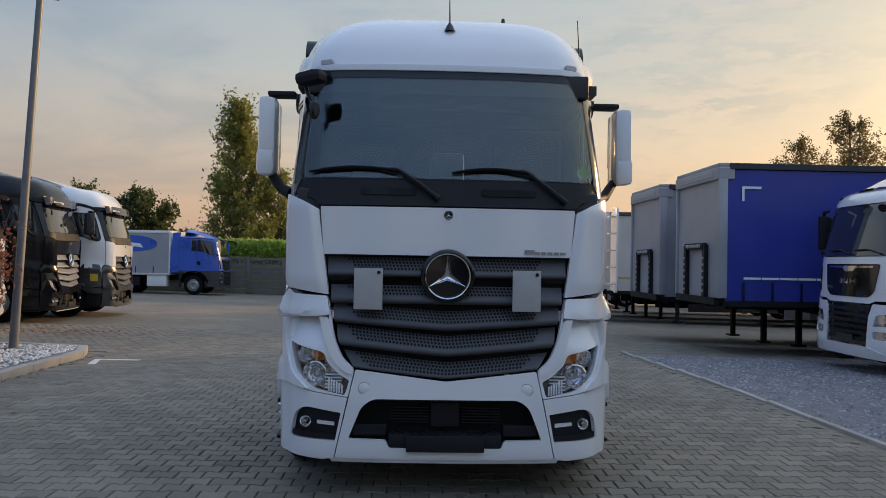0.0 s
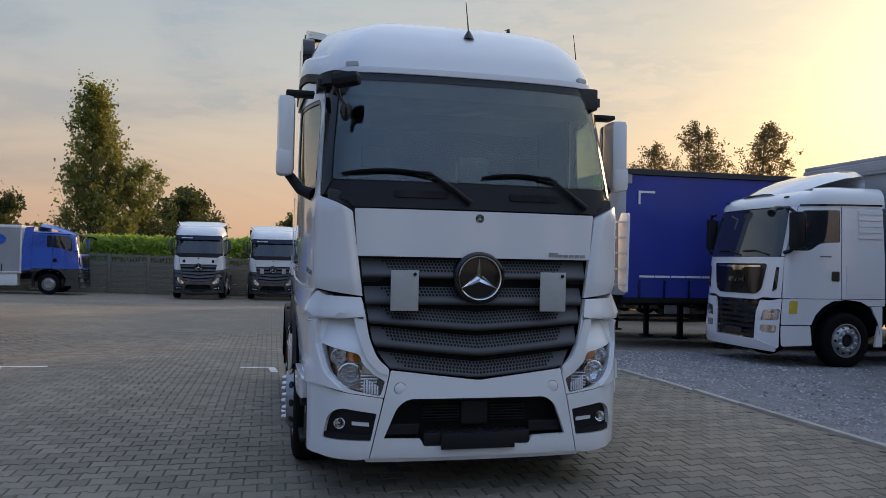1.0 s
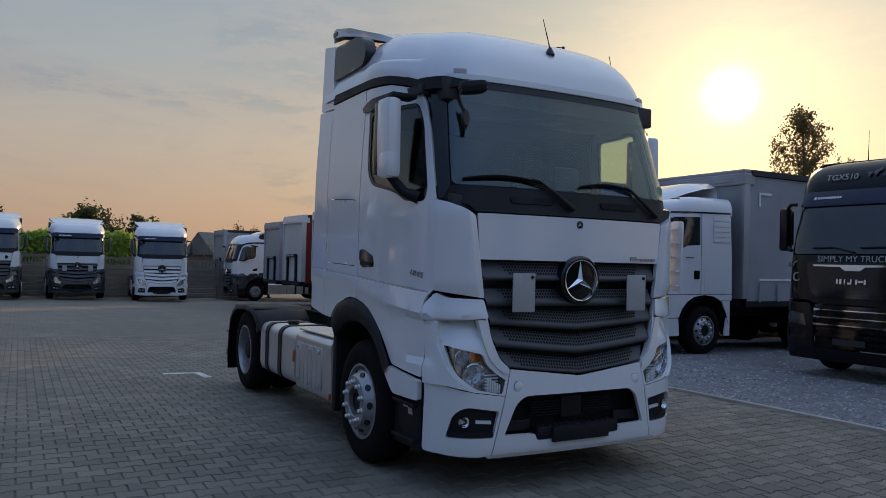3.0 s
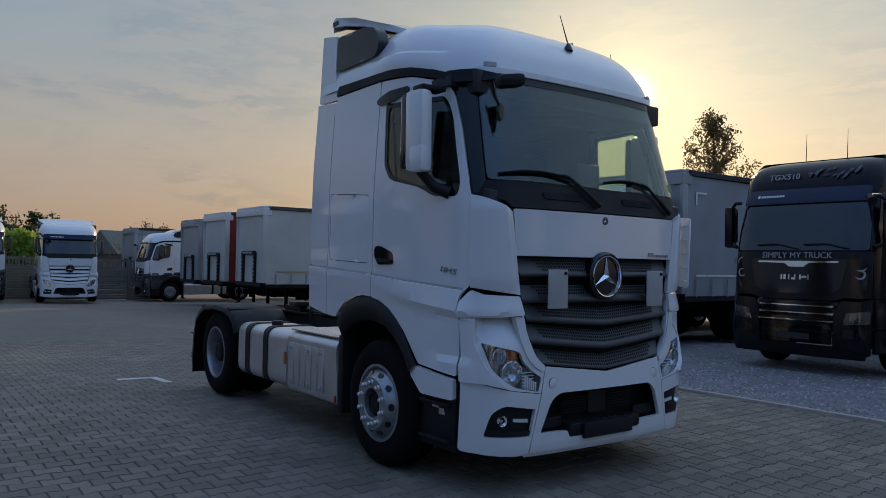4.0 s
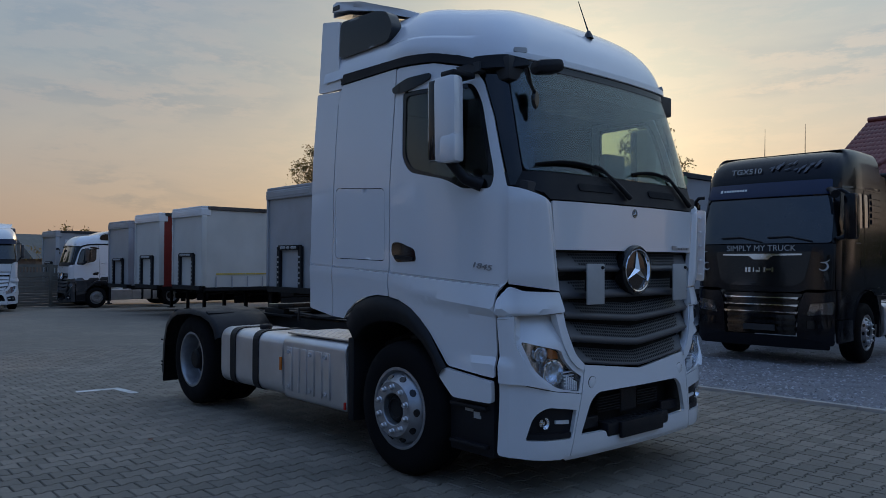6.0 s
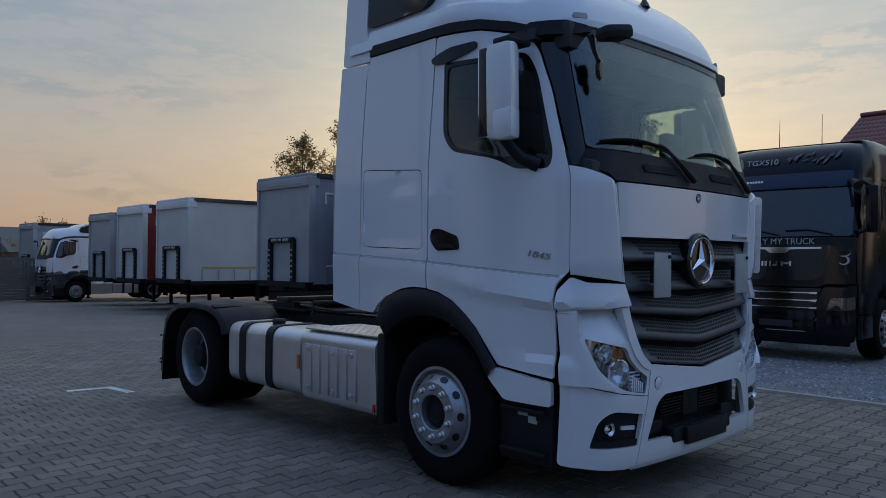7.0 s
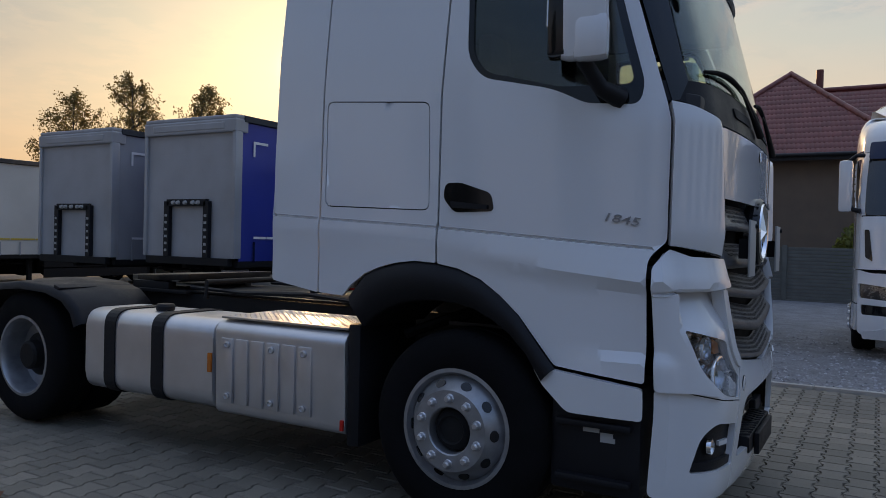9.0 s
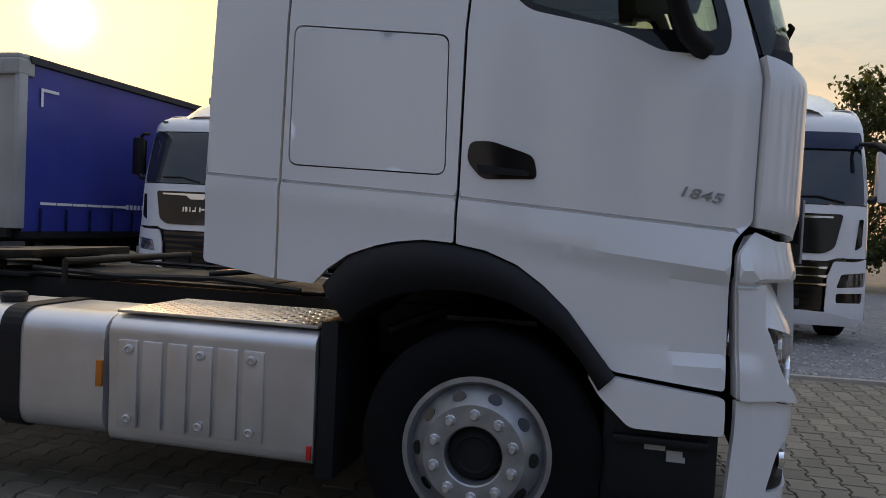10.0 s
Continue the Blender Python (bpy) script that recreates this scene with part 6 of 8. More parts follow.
            add_box(bm, min(s * 0.5, s * 0.95), max(s * 0.5, s * 0.95), 1.1, 1.5, 0.99, 1.01)
            part("suspension", bm, M["greasy"], A, "air bag and damper above the axle")
        # the inside: floor, dash, wheel, seats, bunk and lining
        I = new("cab_interior")
        I.parent = A
        box("cab_floor", M["trim_dark"], I, -1.12, 1.12, 0.35, 2.2, 1.30, 1.36)
        dash = [(0.16, 1.5), (0.16, 2.14), (0.42, 2.20), (0.62, 2.12), (0.70, 1.95), (0.60, 1.5)]
        prism("dashboard", M["trim_dark"], I, dash, lambda u, v, w: Vector((-1.06 + w, u, v)), 2.12, 0.02, "dark dashboard")
        box("camera_box", M["trim_dark"], I, -0.13, 0.11, 0.20, 0.28, 2.20, 2.42, 0.03, "small box behind the glass")
        box("roof_lining", M["trim"], I, -1.13, 1.13, 0.55, 2.18, 2.93, 3.0)
        box("header_shelf", M["trim_dark"], I, -1.03, 1.03, 0.36, 0.95, 2.86, 3.03, 0.02)
        box("back_lining", M["trim"], I, -1.17, 1.17, 2.12, 2.18, 1.36, 3.05)
        for s in (-1, 1):
            box("side_lining", M["trim"], I, min(s * 1.16, s * 1.18), max(s * 1.16, s * 1.18), 1.32, 2.14, 1.36, 3.0)
            box("door_lining", M["trim_dark"], I, min(s * 1.10, s * 1.13), max(s * 1.10, s * 1.13), 0.45, 1.32, 1.36, 2.08, 0.01)
        box("bunk", M["seat"], I, -1.08, 1.08, 1.50, 2.12, 1.72, 1.90, 0.04)
        bm = bmesh.new()
        R = 0.23
        ring = [Matrix.Translation((0.52, 0.76, 2.12)) @ Matrix.Rotation(radians(-28), 4, "X") @ Vector((R * math.cos(2 * math.pi * k / 24), R * math.sin(2 * math.pi * k / 24), 0)) for k in range(25)]
        add_tube(bm, ring, 0.017, 8)
        add_tube(bm, [(0.52, 0.76, 2.12), (0.52, 0.60, 1.85)], 0.04, 8)
        add_tube(bm, [ring[0], (0.52, 0.76, 2.10), ring[12]], 0.016, 8)
        part("steering_wheel", bm, M["trim_dark"], I)
        for s in (-1, 1):
            bm = bmesh.new()
            add_box(bm, s * 0.56 - 0.25, s * 0.56 + 0.25, 0.95, 1.42, 1.72, 1.88, 0.05)
            add_box(bm, s * 0.56 - 0.24, s * 0.56 + 0.24, 1.36, 1.50, 1.86, 2.42, 0.05)
            add_box(bm, s * 0.56 - 0.14, s * 0.56 + 0.14, 1.40, 1.50, 2.46, 2.66, 0.04)
            add_box(bm, s * 0.56 - 0.2, s * 0.56 + 0.2, 1.0, 1.4, 1.36, 1.72, 0.03)
            part("driver_seat" if s > 0 else "passenger_seat", bm, M["seat"], I, "grey cloth seat", smooth=True)
        lathe("round_sticker", M["green_badge"], A, [(0.045, 0.0), (0.045, 0.003), (0, 0.003)], Matrix.Translation(cab_surf(0.001)(ux(0.975), 2.29)[0]) @ Matrix.Rotation(radians(-80), 4, "Z"), 20, "green-yellow round badge on the glass")
        # wipers, vents, aerials, hatch
        gs = cab_surf(0.022)
        for pts in ([(-0.07, 2.07), (-0.20, 2.17), (-0.36, 2.275), (-0.42, 2.285)], [(0.82, 2.06), (0.70, 2.16), (0.55, 2.275), (0.50, 2.285)]):
            ps = [gs(ux(a), b)[0] for a, b in pts]
            wp = tube("wiper_arm", M["plastic"], A, ps, [0.022, 0.016, 0.010, 0.008], 8, "black windscreen wiper")
            a, b = pts[-1]
            left = a - 0.56 if a < 0 else 0.02
            tube("wiper_blade", M["rubber"], wp, [gs(ux(left + (a + 0.10 - left) * k / 6), 2.255 + 0.03 * math.sin(k / 6 * math.pi))[0] for k in range(7)], [0.008, 0.012, 0.014, 0.014, 0.014, 0.012, 0.008], 8)
            tube("wiper_stay", M["plastic"], wp, [gs(ux(a - 0.05), 2.262)[0], gs(ux(a + 0.10), 2.235)[0], gs(ux(pts[1][0]), pts[1][1] - 0.02)[0]], 0.006, 6)
        # solid ovals coloured near-black for the shade in the vent openings
        for cx in (-0.42, 0.42):
            oval = rounded([X(cx - 0.20, 2.15), X(cx + 0.20, 2.15), X(cx + 0.19, 2.10), X(cx - 0.19, 2.10)], 0.024)
            pan("cowl_vent", "cavity_shade", oval, 0.004, thick=0.03, text="oval air vent", st=0.04)
        for x, y, z, h, lean in ((0.0, 0.47, 3.365, 0.27, 0.0), (0.44, 0.86, 3.535, 0.03, 0), (1.06, 0.86, 3.20, 0.38, 0)):
            lathe("aerial_base", M["gloss_black"], A, [(0.042 if x == 0 else 0.02, 0), (0.03 if x == 0 else 0.016, 0.03), (0.012, 0.06), (0, 0.065)], pose(x, y, z, 0, -90, 0), 16)
            tube("aerial", M["plastic"], A, [(x, y, z + 0.05), (x + lean * 0.4, y + 0.1, z + 0.05 + h)], [0.006, 0.003], 6, "thin roof aerial")
        box("roof_hatch", M["gloss_black"], A, -0.40, 0.36, 1.00, 1.55, 3.560, 3.607, 0.012, "dark roof hatch")
        # model figures on the door, and the unspelt name over the grille
        dm = lambda y, z: cab_surf(0.004)(uy(y, -1), z)[0]
        a, b = dm(0.54, 1.585), dm(0.345, 1.555)
        mid_p, way = (a + b) / 2, (b - a).normalized()
        n = Vector((-1, 0, 0))
        n = (n - way * n.dot(way)).normalized()
        up = n.cross(way)
        mm = Matrix((way, up, n)).transposed().to_4x4()
        words("model_number", "1845", 0.056, M["alloy"], A, Matrix.Translation(mid_p) @ mm @ Matrix(((1.55, 0.25, 0, 0), (0, 1, 0, 0), (0, 0, 1, 0), (0, 0, 0, 1))), 0.004)
        for bar in [(0.53, 0.60, 1.705, 1.735), (0.60, 0.635, 1.703, 1.722), (0.645, 0.68, 1.703, 1.722), (0.69, 0.725, 1.703, 1.722), (0.735, 0.77, 1.703, 1.722), (0.78, 0.82, 1.703, 1.722)]:
            strip("model_letter", A, M["alloy"], [bar], lambda a, b, w: cab_surf(0.002 + w)(ux(a), b)[0], 0.005)
    return A


actros("white tractor unit with a dark grey grille and chrome ring emblem", pose(0, 6.0, 0), high=True)
back_row = "trucks along the back fence"
actros("white truck with dark bumper and round stickers by the fence", pose(-4.88, 39.1, ground_z(-4.9, 39)), lower="dark_paint", visor=True, plates=False, stickers=True, group=back_row)
actros("white truck with dark bumper and one grey board by the fence", pose(-1.36, 40.3, ground_z(-1.4, 40)), lower="dark_paint", visor=True, group=back_row)
actros("all-white truck with a pale grille by the fence", pose(2.2, 39.3, ground_z(2.2, 39), 0, 0, -4), grille="white_far", visor=True, plates=False, group=back_row)
actros("white truck with a dark lower half before the trailers", along_x(6.1, 43.2), lower="dark_paint", plates=False)
actros("black truck with a dark grille in evening light", pose(-9.1, 20.6, ground_z(-9, 20), 0, 0, 90 + 6), paint="black_paint", grille="alloy", visor=True, plates=False)
actros("white truck with a dark grey bumper", pose(-8.7, 23.2, ground_z(-9, 23), 0, 0, 90 + 6), lower="dark_paint", visor=True, plates=False, warning=True)
actros("white truck half hidden behind a brown shrub", pose(-9.6, 17.8, ground_z(-9, 17), 0, 0, 90 + 6), visor=True, plates=False)

# ---------------------------------------------------------------- trucks with the tall black front panel
def tall_plan():
    s = np.arange(0, 4.2, 0.005)
    turn = np.interp(s, [0, 0.5, 0.92, 1.0, 1.16, 1.22, 1.9, 4.2], [0, 3, 9, 25, 76, 84, 90, 90])
    x = np.concatenate(([0], np.cumsum(np.cos(np.radians(turn[:-1])) * 0.005)))
    y = np.concatenate(([0], np.cumsum(np.sin(np.radians(turn[:-1])) * 0.005)))
    return s, x * (1.215 / x[-1]), y


TALL_S, TALL_X, TALL_Y = tall_plan()
TALL_RAKE = [(0.2, 0.08), (0.45, 0.0), (0.9, 0.02), (1.25, 0.05), (1.9, 0.10), (2.0, 0.12), (2.85, 0.30), (3.3, 0.50), (3.7, 0.7)]


def tall_point(u, z):
    px, py = float(np.interp(abs(u), TALL_S, TALL_X)), float(np.interp(abs(u), TALL_S, TALL_Y))
    y = py + lerp_table(TALL_RAKE, z) * (1 - ease(py, 0.0, 1.4))
    x = px * (1 - 0.06 * ease(z, 2.0, 3.3) * (1 - ease(py, 0.1, 1.2)) - 0.015 * ease(z, 2.5, 3.3))
    return Vector((math.copysign(x, u), y, z))


def tall_surf(out=0.0):
    def surf(u, z):
        p = tall_point(u, z)
        n = (tall_point(u + 0.01, z) - tall_point(u - 0.01, z)).cross(tall_point(u, z + 0.01) - tall_point(u, z - 0.01)).normalized()
        if n.dot(Vector((p.x, p.y - 1.3, 0))) < 0:
            n = -n
        return p + n * out, n
    return surf


def tx(x):
    return float(np.interp(abs(x), TALL_X, TALL_S)) * (1 if x >= 0 else -1)


def ty(y):
    return float(np.interp(y, TALL_Y, TALL_S))


def tall_truck(label, m, paint, lower=None, plain=False, visor=None, new_face=False, roof_h=3.40, spoiler=True, high_roof=0.0, skirt="plastic", group="", chassis_len=5.9, tank=True, far=False, slogan=False):
    """Cab-over tractor with a black front panel, split grille and angular bumper."""
    lower = lower or paint
    A = thing("truck", label, "truck", m, group)
    st = 0.12
    pan = lambda name, mat, poly, out=0.0, holes=(), thick=0.02, text="", parent=None, stp=None: panel(name, M[mat], parent or A, poly, tall_surf(out), holes, stp or st, thick, text)
    X = lambda x, z: (tx(x), z)
    Y = lambda y, z: (ty(y), z)
    # front skin, with the black panel let in
    face = rounded([X(-0.80, 1.86), X(0.80, 1.86), X(0.70, 1.38), X(0.55, 1.30), X(-0.55, 1.30), X(-0.70, 1.38)], [0.05, 0.05, 0.08, 0.05, 0.05, 0.08])
    skin = [X(-1.10, 1.985), X(1.10, 1.985), X(1.13, 1.25), X(0.75, 1.25), X(0.60, 1.20), X(-0.60, 1.20), X(-0.75, 1.25), X(-1.13, 1.25)]
    pan("front_panel", paint, skin, 0.0, [face])
    fp = pan("grille_panel", "gloss_black", face, 0.012, thick=0.03, text="gloss black panel with a chrome wing strip")
    wing = [X(-0.66, 1.80), X(-0.2, 1.79), X(-0.12, 1.73), X(0.12, 1.73), X(0.2, 1.79), X(0.66, 1.80), X(0.66, 1.825), X(-0.66, 1.825)]
    pan("chrome_strip", "chrome", wing, 0.026, thick=0.015, parent=fp)
    strip("maker_name", fp, M["chrome"], [(-0.25, -0.22, 1.52, 1.60), (-0.20, -0.16, 1.52, 1.60), (-0.12, -0.10, 1.52, 1.60), (-0.07, -0.01, 1.52, 1.55), (-0.02, 0.0, 1.52, 1.60), (0.06, 0.09, 1.52, 1.60), (0.10, 0.18, 1.55, 1.58), (0.19, 0.22, 1.52, 1.60)],
          lambda a, b, w: tall_surf(0.0205 + w)(tx(a), b)[0], 0.01)
    # windscreen, side skins
    ws = rounded([X(-1.075, 2.0), X(1.075, 2.0), X(1.09, 2.88), X(-1.09, 2.88)], 0.06)
    pan("windscreen", "far_glass", ws, 0.004, thick=0.01, text="wide dark windscreen")
    for s in (-1, 1):
        mp = lambda poly: mirror_poly(poly, s)
        pillar = [X(1.08, 2.0), X(1.095, 2.89), Y(0.22, 2.90), Y(0.12, 2.0)]
        pan("a_pillar", paint, mp(pillar), 0.0)
        corner = [X(1.10, 1.98), X(1.13, 1.26), Y(0.13, 1.26), Y(0.13, 1.98)]
        c = pan("corner_panel", paint, mp(corner), 0.0)
        duct = rounded([X(1.02, 1.80), X(1.075, 1.80), X(1.06, 1.42), X(0.97, 1.36)], 0.02)
        pan("air_duct", "gloss_black", mp(duct), 0.006, thick=0.01, parent=c, text="black air duct")
        door = rounded([Y(0.145, 1.25), Y(0.13, 2.0), Y(0.24, 2.90), Y(1.32, 2.92), Y(1.34, 1.25)], [0.01, 0.02, 0.03, 0.01, 0.01])
        win = rounded([Y(0.24, 2.10), Y(0.34, 2.82), Y(1.30, 2.84), Y(1.31, 2.26), Y(0.85, 2.24), Y(0.62, 2.10)], [0.06, 0.06, 0.02, 0.02, 0.1, 0.1])
        d = pan("door", paint, mp(door), 0.0, [mp(win)], text="cab door")
        pan("window_pane", "far_glass", mp(win), -0.012, thick=0.01, parent=d, text="dark side window")
        grip = rounded([Y(1.13, 1.74), Y(1.30, 1.74), Y(1.30, 1.56), Y(1.13, 1.56)], 0.03)
        pan("door_handle", "gloss_black", mp(grip), 0.006, thick=0.02, parent=d, stp=0.05)
        if lower == paint:
            strip("door_name", d, M["dark_paint"], [(0.86 + 0.045 * k, 0.89 + 0.045 * k, 1.99, 2.015) for k in range(6)], lambda a, b, w: tall_surf(0.003 + w)(s * ty(a), b)[0], 0.003)
        rear = rounded([Y(1.36, 1.25), Y(1.345, 2.92), Y(2.20, 2.94), Y(2.26, 2.0), Y(2.27, 1.25)], 0.02)
        rwin = rounded([Y(1.36, 2.27), Y(1.36, 2.84), Y(1.60, 2.84), Y(1.60, 2.27)], 0.03)
        r = pan("rear_side_panel", paint, mp(rear), 0.0, () if plain else [mp(rwin)])
        if plain:
            locker = rounded([Y(1.45, 1.32), Y(1.45, 1.86), Y(2.12, 1.86), Y(2.12, 1.32)], 0.03)
            pan("locker_hatch", paint, mp(locker), 0.006, thick=0.02, parent=r)
        else:
            pan("rear_window", "far_glass", mp(rwin), -0.012, thick=0.01, parent=r)
        for k in range(5):
            louvre = rounded([Y(1.68, 2.34 + 0.11 * k), Y(1.68, 2.42 + 0.11 * k), Y(2.20, 2.42 + 0.11 * k), Y(2.20, 2.34 + 0.11 * k)], 0.01)
            pan("side_louvre", paint, mp(louvre), 0.018, thick=0.018, parent=r)
        low = [(0.15, 1.24), (0.15, 0.78), (0.72, 0.78), (0.80, 0.95), (0.95, 1.10), (1.15, 1.20), (1.45, 1.235), (1.75, 1.20), (1.92, 1.12), (2.27, 1.12), (2.27, 1.24)]
        pan("lower_side", lower, mp(rounded([Y(a, b) for a, b in low], [0.01, 0.03, 0.02, 0, 0, 0, 0, 0, 0, 0.02, 0.01])), 0.004, thick=0.02, text="wing over the front wheel")
        stp = rounded([Y(0.15, 0.765), Y(0.70, 0.765), Y(0.74, 0.42), Y(0.16, 0.40)], 0.03)
        pan("step_panel", lower, mp(stp), 0.01, thick=0.03)
        if paint == "white" and not new_face:
            pan("warning_sticker", "yellow", mp([Y(0.27, 1.20), Y(0.43, 1.20), Y(0.43, 0.98), Y(0.27, 0.98)]), 0.008, thick=0.003, text="yellow blind-spot sticker")
        verts, faces = [], []
        for k in range(13):
            a = math.pi * (0.02 + 0.96 * k / 12)
            y, z = 1.47 + 0.70 * math.cos(a), 0.56 + 0.64 * math.sin(a)
            verts += [(s * 1.222, y, z), (s * 0.6, y, z)]
        faces = [(2 * k, 2 * k + 1, 2 * k + 3, 2 * k + 2) for k in range(12)]
        from_data("wheel_arch", verts, faces, M["plastic"], A, "black wheel arch", smooth=True)
        back = rounded([Y(1.98, 1.11), Y(2.22, 1.11), Y(2.22, 0.38), Y(2.06, 0.38), Y(2.14, 0.8)], 0.02)
        pan("rear_splash", lower if paint == "white" else skirt, mp(back), 0.0, thick=0.04)
        # bumper corner with lamps
        cheek = rounded([X(0.70, 1.20), X(0.62, 0.98), X(0.60, 0.52), X(0.62, 0.42), X(1.10, 0.36), Y(0.13, 0.40), Y(0.14, 1.24), X(1.12, 1.24), X(0.98, 1.20)], 0.03)
        hl = rounded([X(0.80, 1.02), X(1.13, 1.06), X(1.12, 0.86), X(0.74, 0.83)], [0.03, 0.04, 0.04, 0.02])
        fl = rounded([X(0.74, 0.75), X(1.10, 0.77), X(1.09, 0.63), X(0.74, 0.62)], 0.03)
        ck = pan("bumper_corner", lower, mp(cheek), 0.01, [mp(hl), mp(fl)], thick=0.03, text="bumper corner with lamps")
        h = pan("headlamp", "trim_dark" if new_face else "lamp_bowl", mp(hl), -0.02, thick=0.02, text="angular headlight", parent=ck)
        pan("headlamp_glass", "lamp_glass", mp(hl), 0.004, thick=0.004, parent=ck).visible_shadow = False
        pan("fog_lamp", "gloss_black" if new_face else "lamp_bowl", mp(fl), -0.01, thick=0.02, parent=ck, text="fog lamp")
        # mirrors
        bm = bmesh.new()
        x0, x1 = 1.24, 1.42
        add_box(bm, min(s * x0, s * x1), max(s * x0, s * x1), 0.22, 0.40, 2.12 if not new_face else 2.05, 2.78, 0.05)
        for v in bm.verts:
            v.co.y += 0.25 * (abs(v.co.x) - x0)
        mh = part("mirror_housing", bm, M["plastic"] if (paint == "white" and not new_face) else M[paint], A, "tall door mirror", smooth=True)
        box("mirror_glass", M["gloss_black"], mh, min(s * (x0 + 0.02), s * (x1 - 0.01)), max(s * (x0 + 0.02), s * (x1 - 0.01)), 0.41, 0.46, 2.15, 2.74, 0.01)
        tube("mirror_arm", M["plastic"], A, [(s * 1.10, 0.30, 2.84), (s * 1.20, 0.28, 2.84), (s * 1.30, 0.32, 2.76)], 0.03, 8)
        tube("mirror_arm", M["plastic"], A, [(s * 1.14, 0.22, 2.06), (s * 1.22, 0.26, 2.08), (s * 1.30, 0.32, 2.16)], 0.035, 8)
        # wheels
        wheel_parts(A, s * 1.19, 1.47, 0.5, s, 0.5, 0.30, 0.06, detail=not far)
        wheel_parts(A, s * 1.20, 1.47 + 3.6, 0.5, s, 0.5, 0.62, -0.08, detail=False)
        box("mudguard", M["plastic"], A, min(s * 0.6, s * 1.24), max(s * 0.6, s * 1.24), 4.55, 5.60, 1.03, 1.07, 0.02)
        if tank:
            cross = rounded([(0.62, 0.36), (1.20, 0.36), (1.20, 0.96), (0.62, 0.96)], 0.13, 5)
            tk = prism("fuel_tank", M["tank"], A, cross, lambda u, v, w: Vector((s * u, 2.45 + w, v)), 1.7, 0.01, "aluminium fuel tank")
            for y0 in (0.35, 1.2):
                prism("tank_strap", M["plastic"], tk, rounded([(0.612, 0.352), (1.208, 0.352), (1.208, 0.968), (0.612, 0.968)], 0.13, 5), lambda u, v, w, y0=y0: Vector((s * u, 2.45 + y0 + w, v)), 0.08)
        if plain:
            continue
        # fairing behind the cab
        fair = rounded([Y(2.28, 1.15), Y(2.27, 2.0), Y(2.21, 2.95), Y(2.15, 3.25), Y(2.55, 3.20), Y(2.70, 2.0), Y(2.72, 1.15)], 0.03)
        pan("side_fairing", paint if not slogan else "black_paint", mp(fair), 0.0, thick=0.03)
    # front mirror arm on the passenger side
    tube("front_mirror", M["plastic"], A, [(1.0, 0.28, 2.86), (1.12, 0.05, 2.84), (1.24, -0.12, 2.74)], [0.03, 0.04, 0.07], 10)
    # lower grille and bumper
    gr = rounded([X(-0.66, 1.18), X(0.66, 1.18), X(0.585, 0.96), X(0.57, 0.50), X(-0.57, 0.50), X(-0.585, 0.96)], 0.02)
    G = pan("grille", "gloss_black", gr, -0.05, thick=0.01, text="black slatted lower grille")
    for k in range(6):
        z = 0.60 + 0.098 * k
        xw = 0.60 if z > 0.95 else 0.565
        slat = [X(-xw, z + 0.03), X(xw, z + 0.03), X(xw, z - 0.02), X(-xw, z - 0.02)]
        pan("grille_slat", "plastic" if not new_face else "gloss_black", slat, 0.0, thick=0.03, parent=G)
    for z in (1.11, 0.99, 0.875) if new_face else ():
        for s in (-1, 1):
            pan("chrome_tip", "chrome", mirror_poly([X(0.50, z + 0.004), X(0.62, z + 0.012), X(0.60, z - 0.026), X(0.50, z - 0.018)], s), 0.016, thick=0.014, parent=G)
        pan("chrome_slat", "chrome", [X(-0.51, z + 0.002), X(0.51, z + 0.002), X(0.51, z - 0.014), X(-0.51, z - 0.014)], 0.014, thick=0.012, parent=G)
    bum = rounded([X(-0.60, 0.49), X(0.60, 0.49), X(1.08, 0.40), X(1.06, 0.30), X(-1.06, 0.30), X(-1.08, 0.40)], 0.02)
    pan("front_bumper", lower, bum, 0.02, thick=0.05, text="bumper lip")
    strip("licence_plate", A, M["trim_dark"], [(-0.26, 0.26, 0.56, 0.66)], lambda a, b, w: tall_surf(0.02 + w)(tx(a), b)[0], 0.01)
    # roof
    top = roof_h + high_roof
    nu, nv = 40, 7
    umax = ty(2.25)
    verts, faces = [], []
    for i in range(nu + 1):
        u = -umax + 2 * umax * i / nu
        py = float(np.interp(abs(u), TALL_S, TALL_Y))
        base = tall_surf(0.006)(u, 2.90)[0]
        front = 1 - ease(py, 0.1, 0.8)
        for j in range(nv + 1):
            a = math.pi / 2 * j / nv
            f = math.sin(a)
            inn = (1 - math.cos(a)) ** 1.3
            inward = math.copysign(min(1, abs(base.x) / 0.9) ** 2, base.x)
            verts.append((base.x - inward * 0.20 * inn, base.y + (0.55 * inn + 0.06 * f) * front, 2.90 + (top - 2.90 + 0.06 * ease(py, 0.3, 1.5)) * f))
    for i in range(nu):
        for j in range(nv):
            a = i * (nv + 1) + j
            faces.append((a, a + nv + 1, a + nv + 2, a + 1))
    ring = [i * (nv + 1) + nv for i in range(nu + 1)]
    for i in range(nu // 2):
        a, b, c, d = ring[i], ring[i + 1], ring[nu - i - 1], ring[nu - i]
        faces.append((a, b, c, d) if b != c else (a, b, d))
    from_data("roof", verts, faces, M[paint], A, "domed high roof", smooth=True)
    for s in (-1, 1):
        p, _ = tall_surf(0.02)(s * tx(0.95), 2.98)
        box("roof_marker", M["gloss_black"], A, p.x - 0.05, p.x + 0.05, p.y + 0.03, p.y + 0.10, 3.06, 3.085, 0.008)
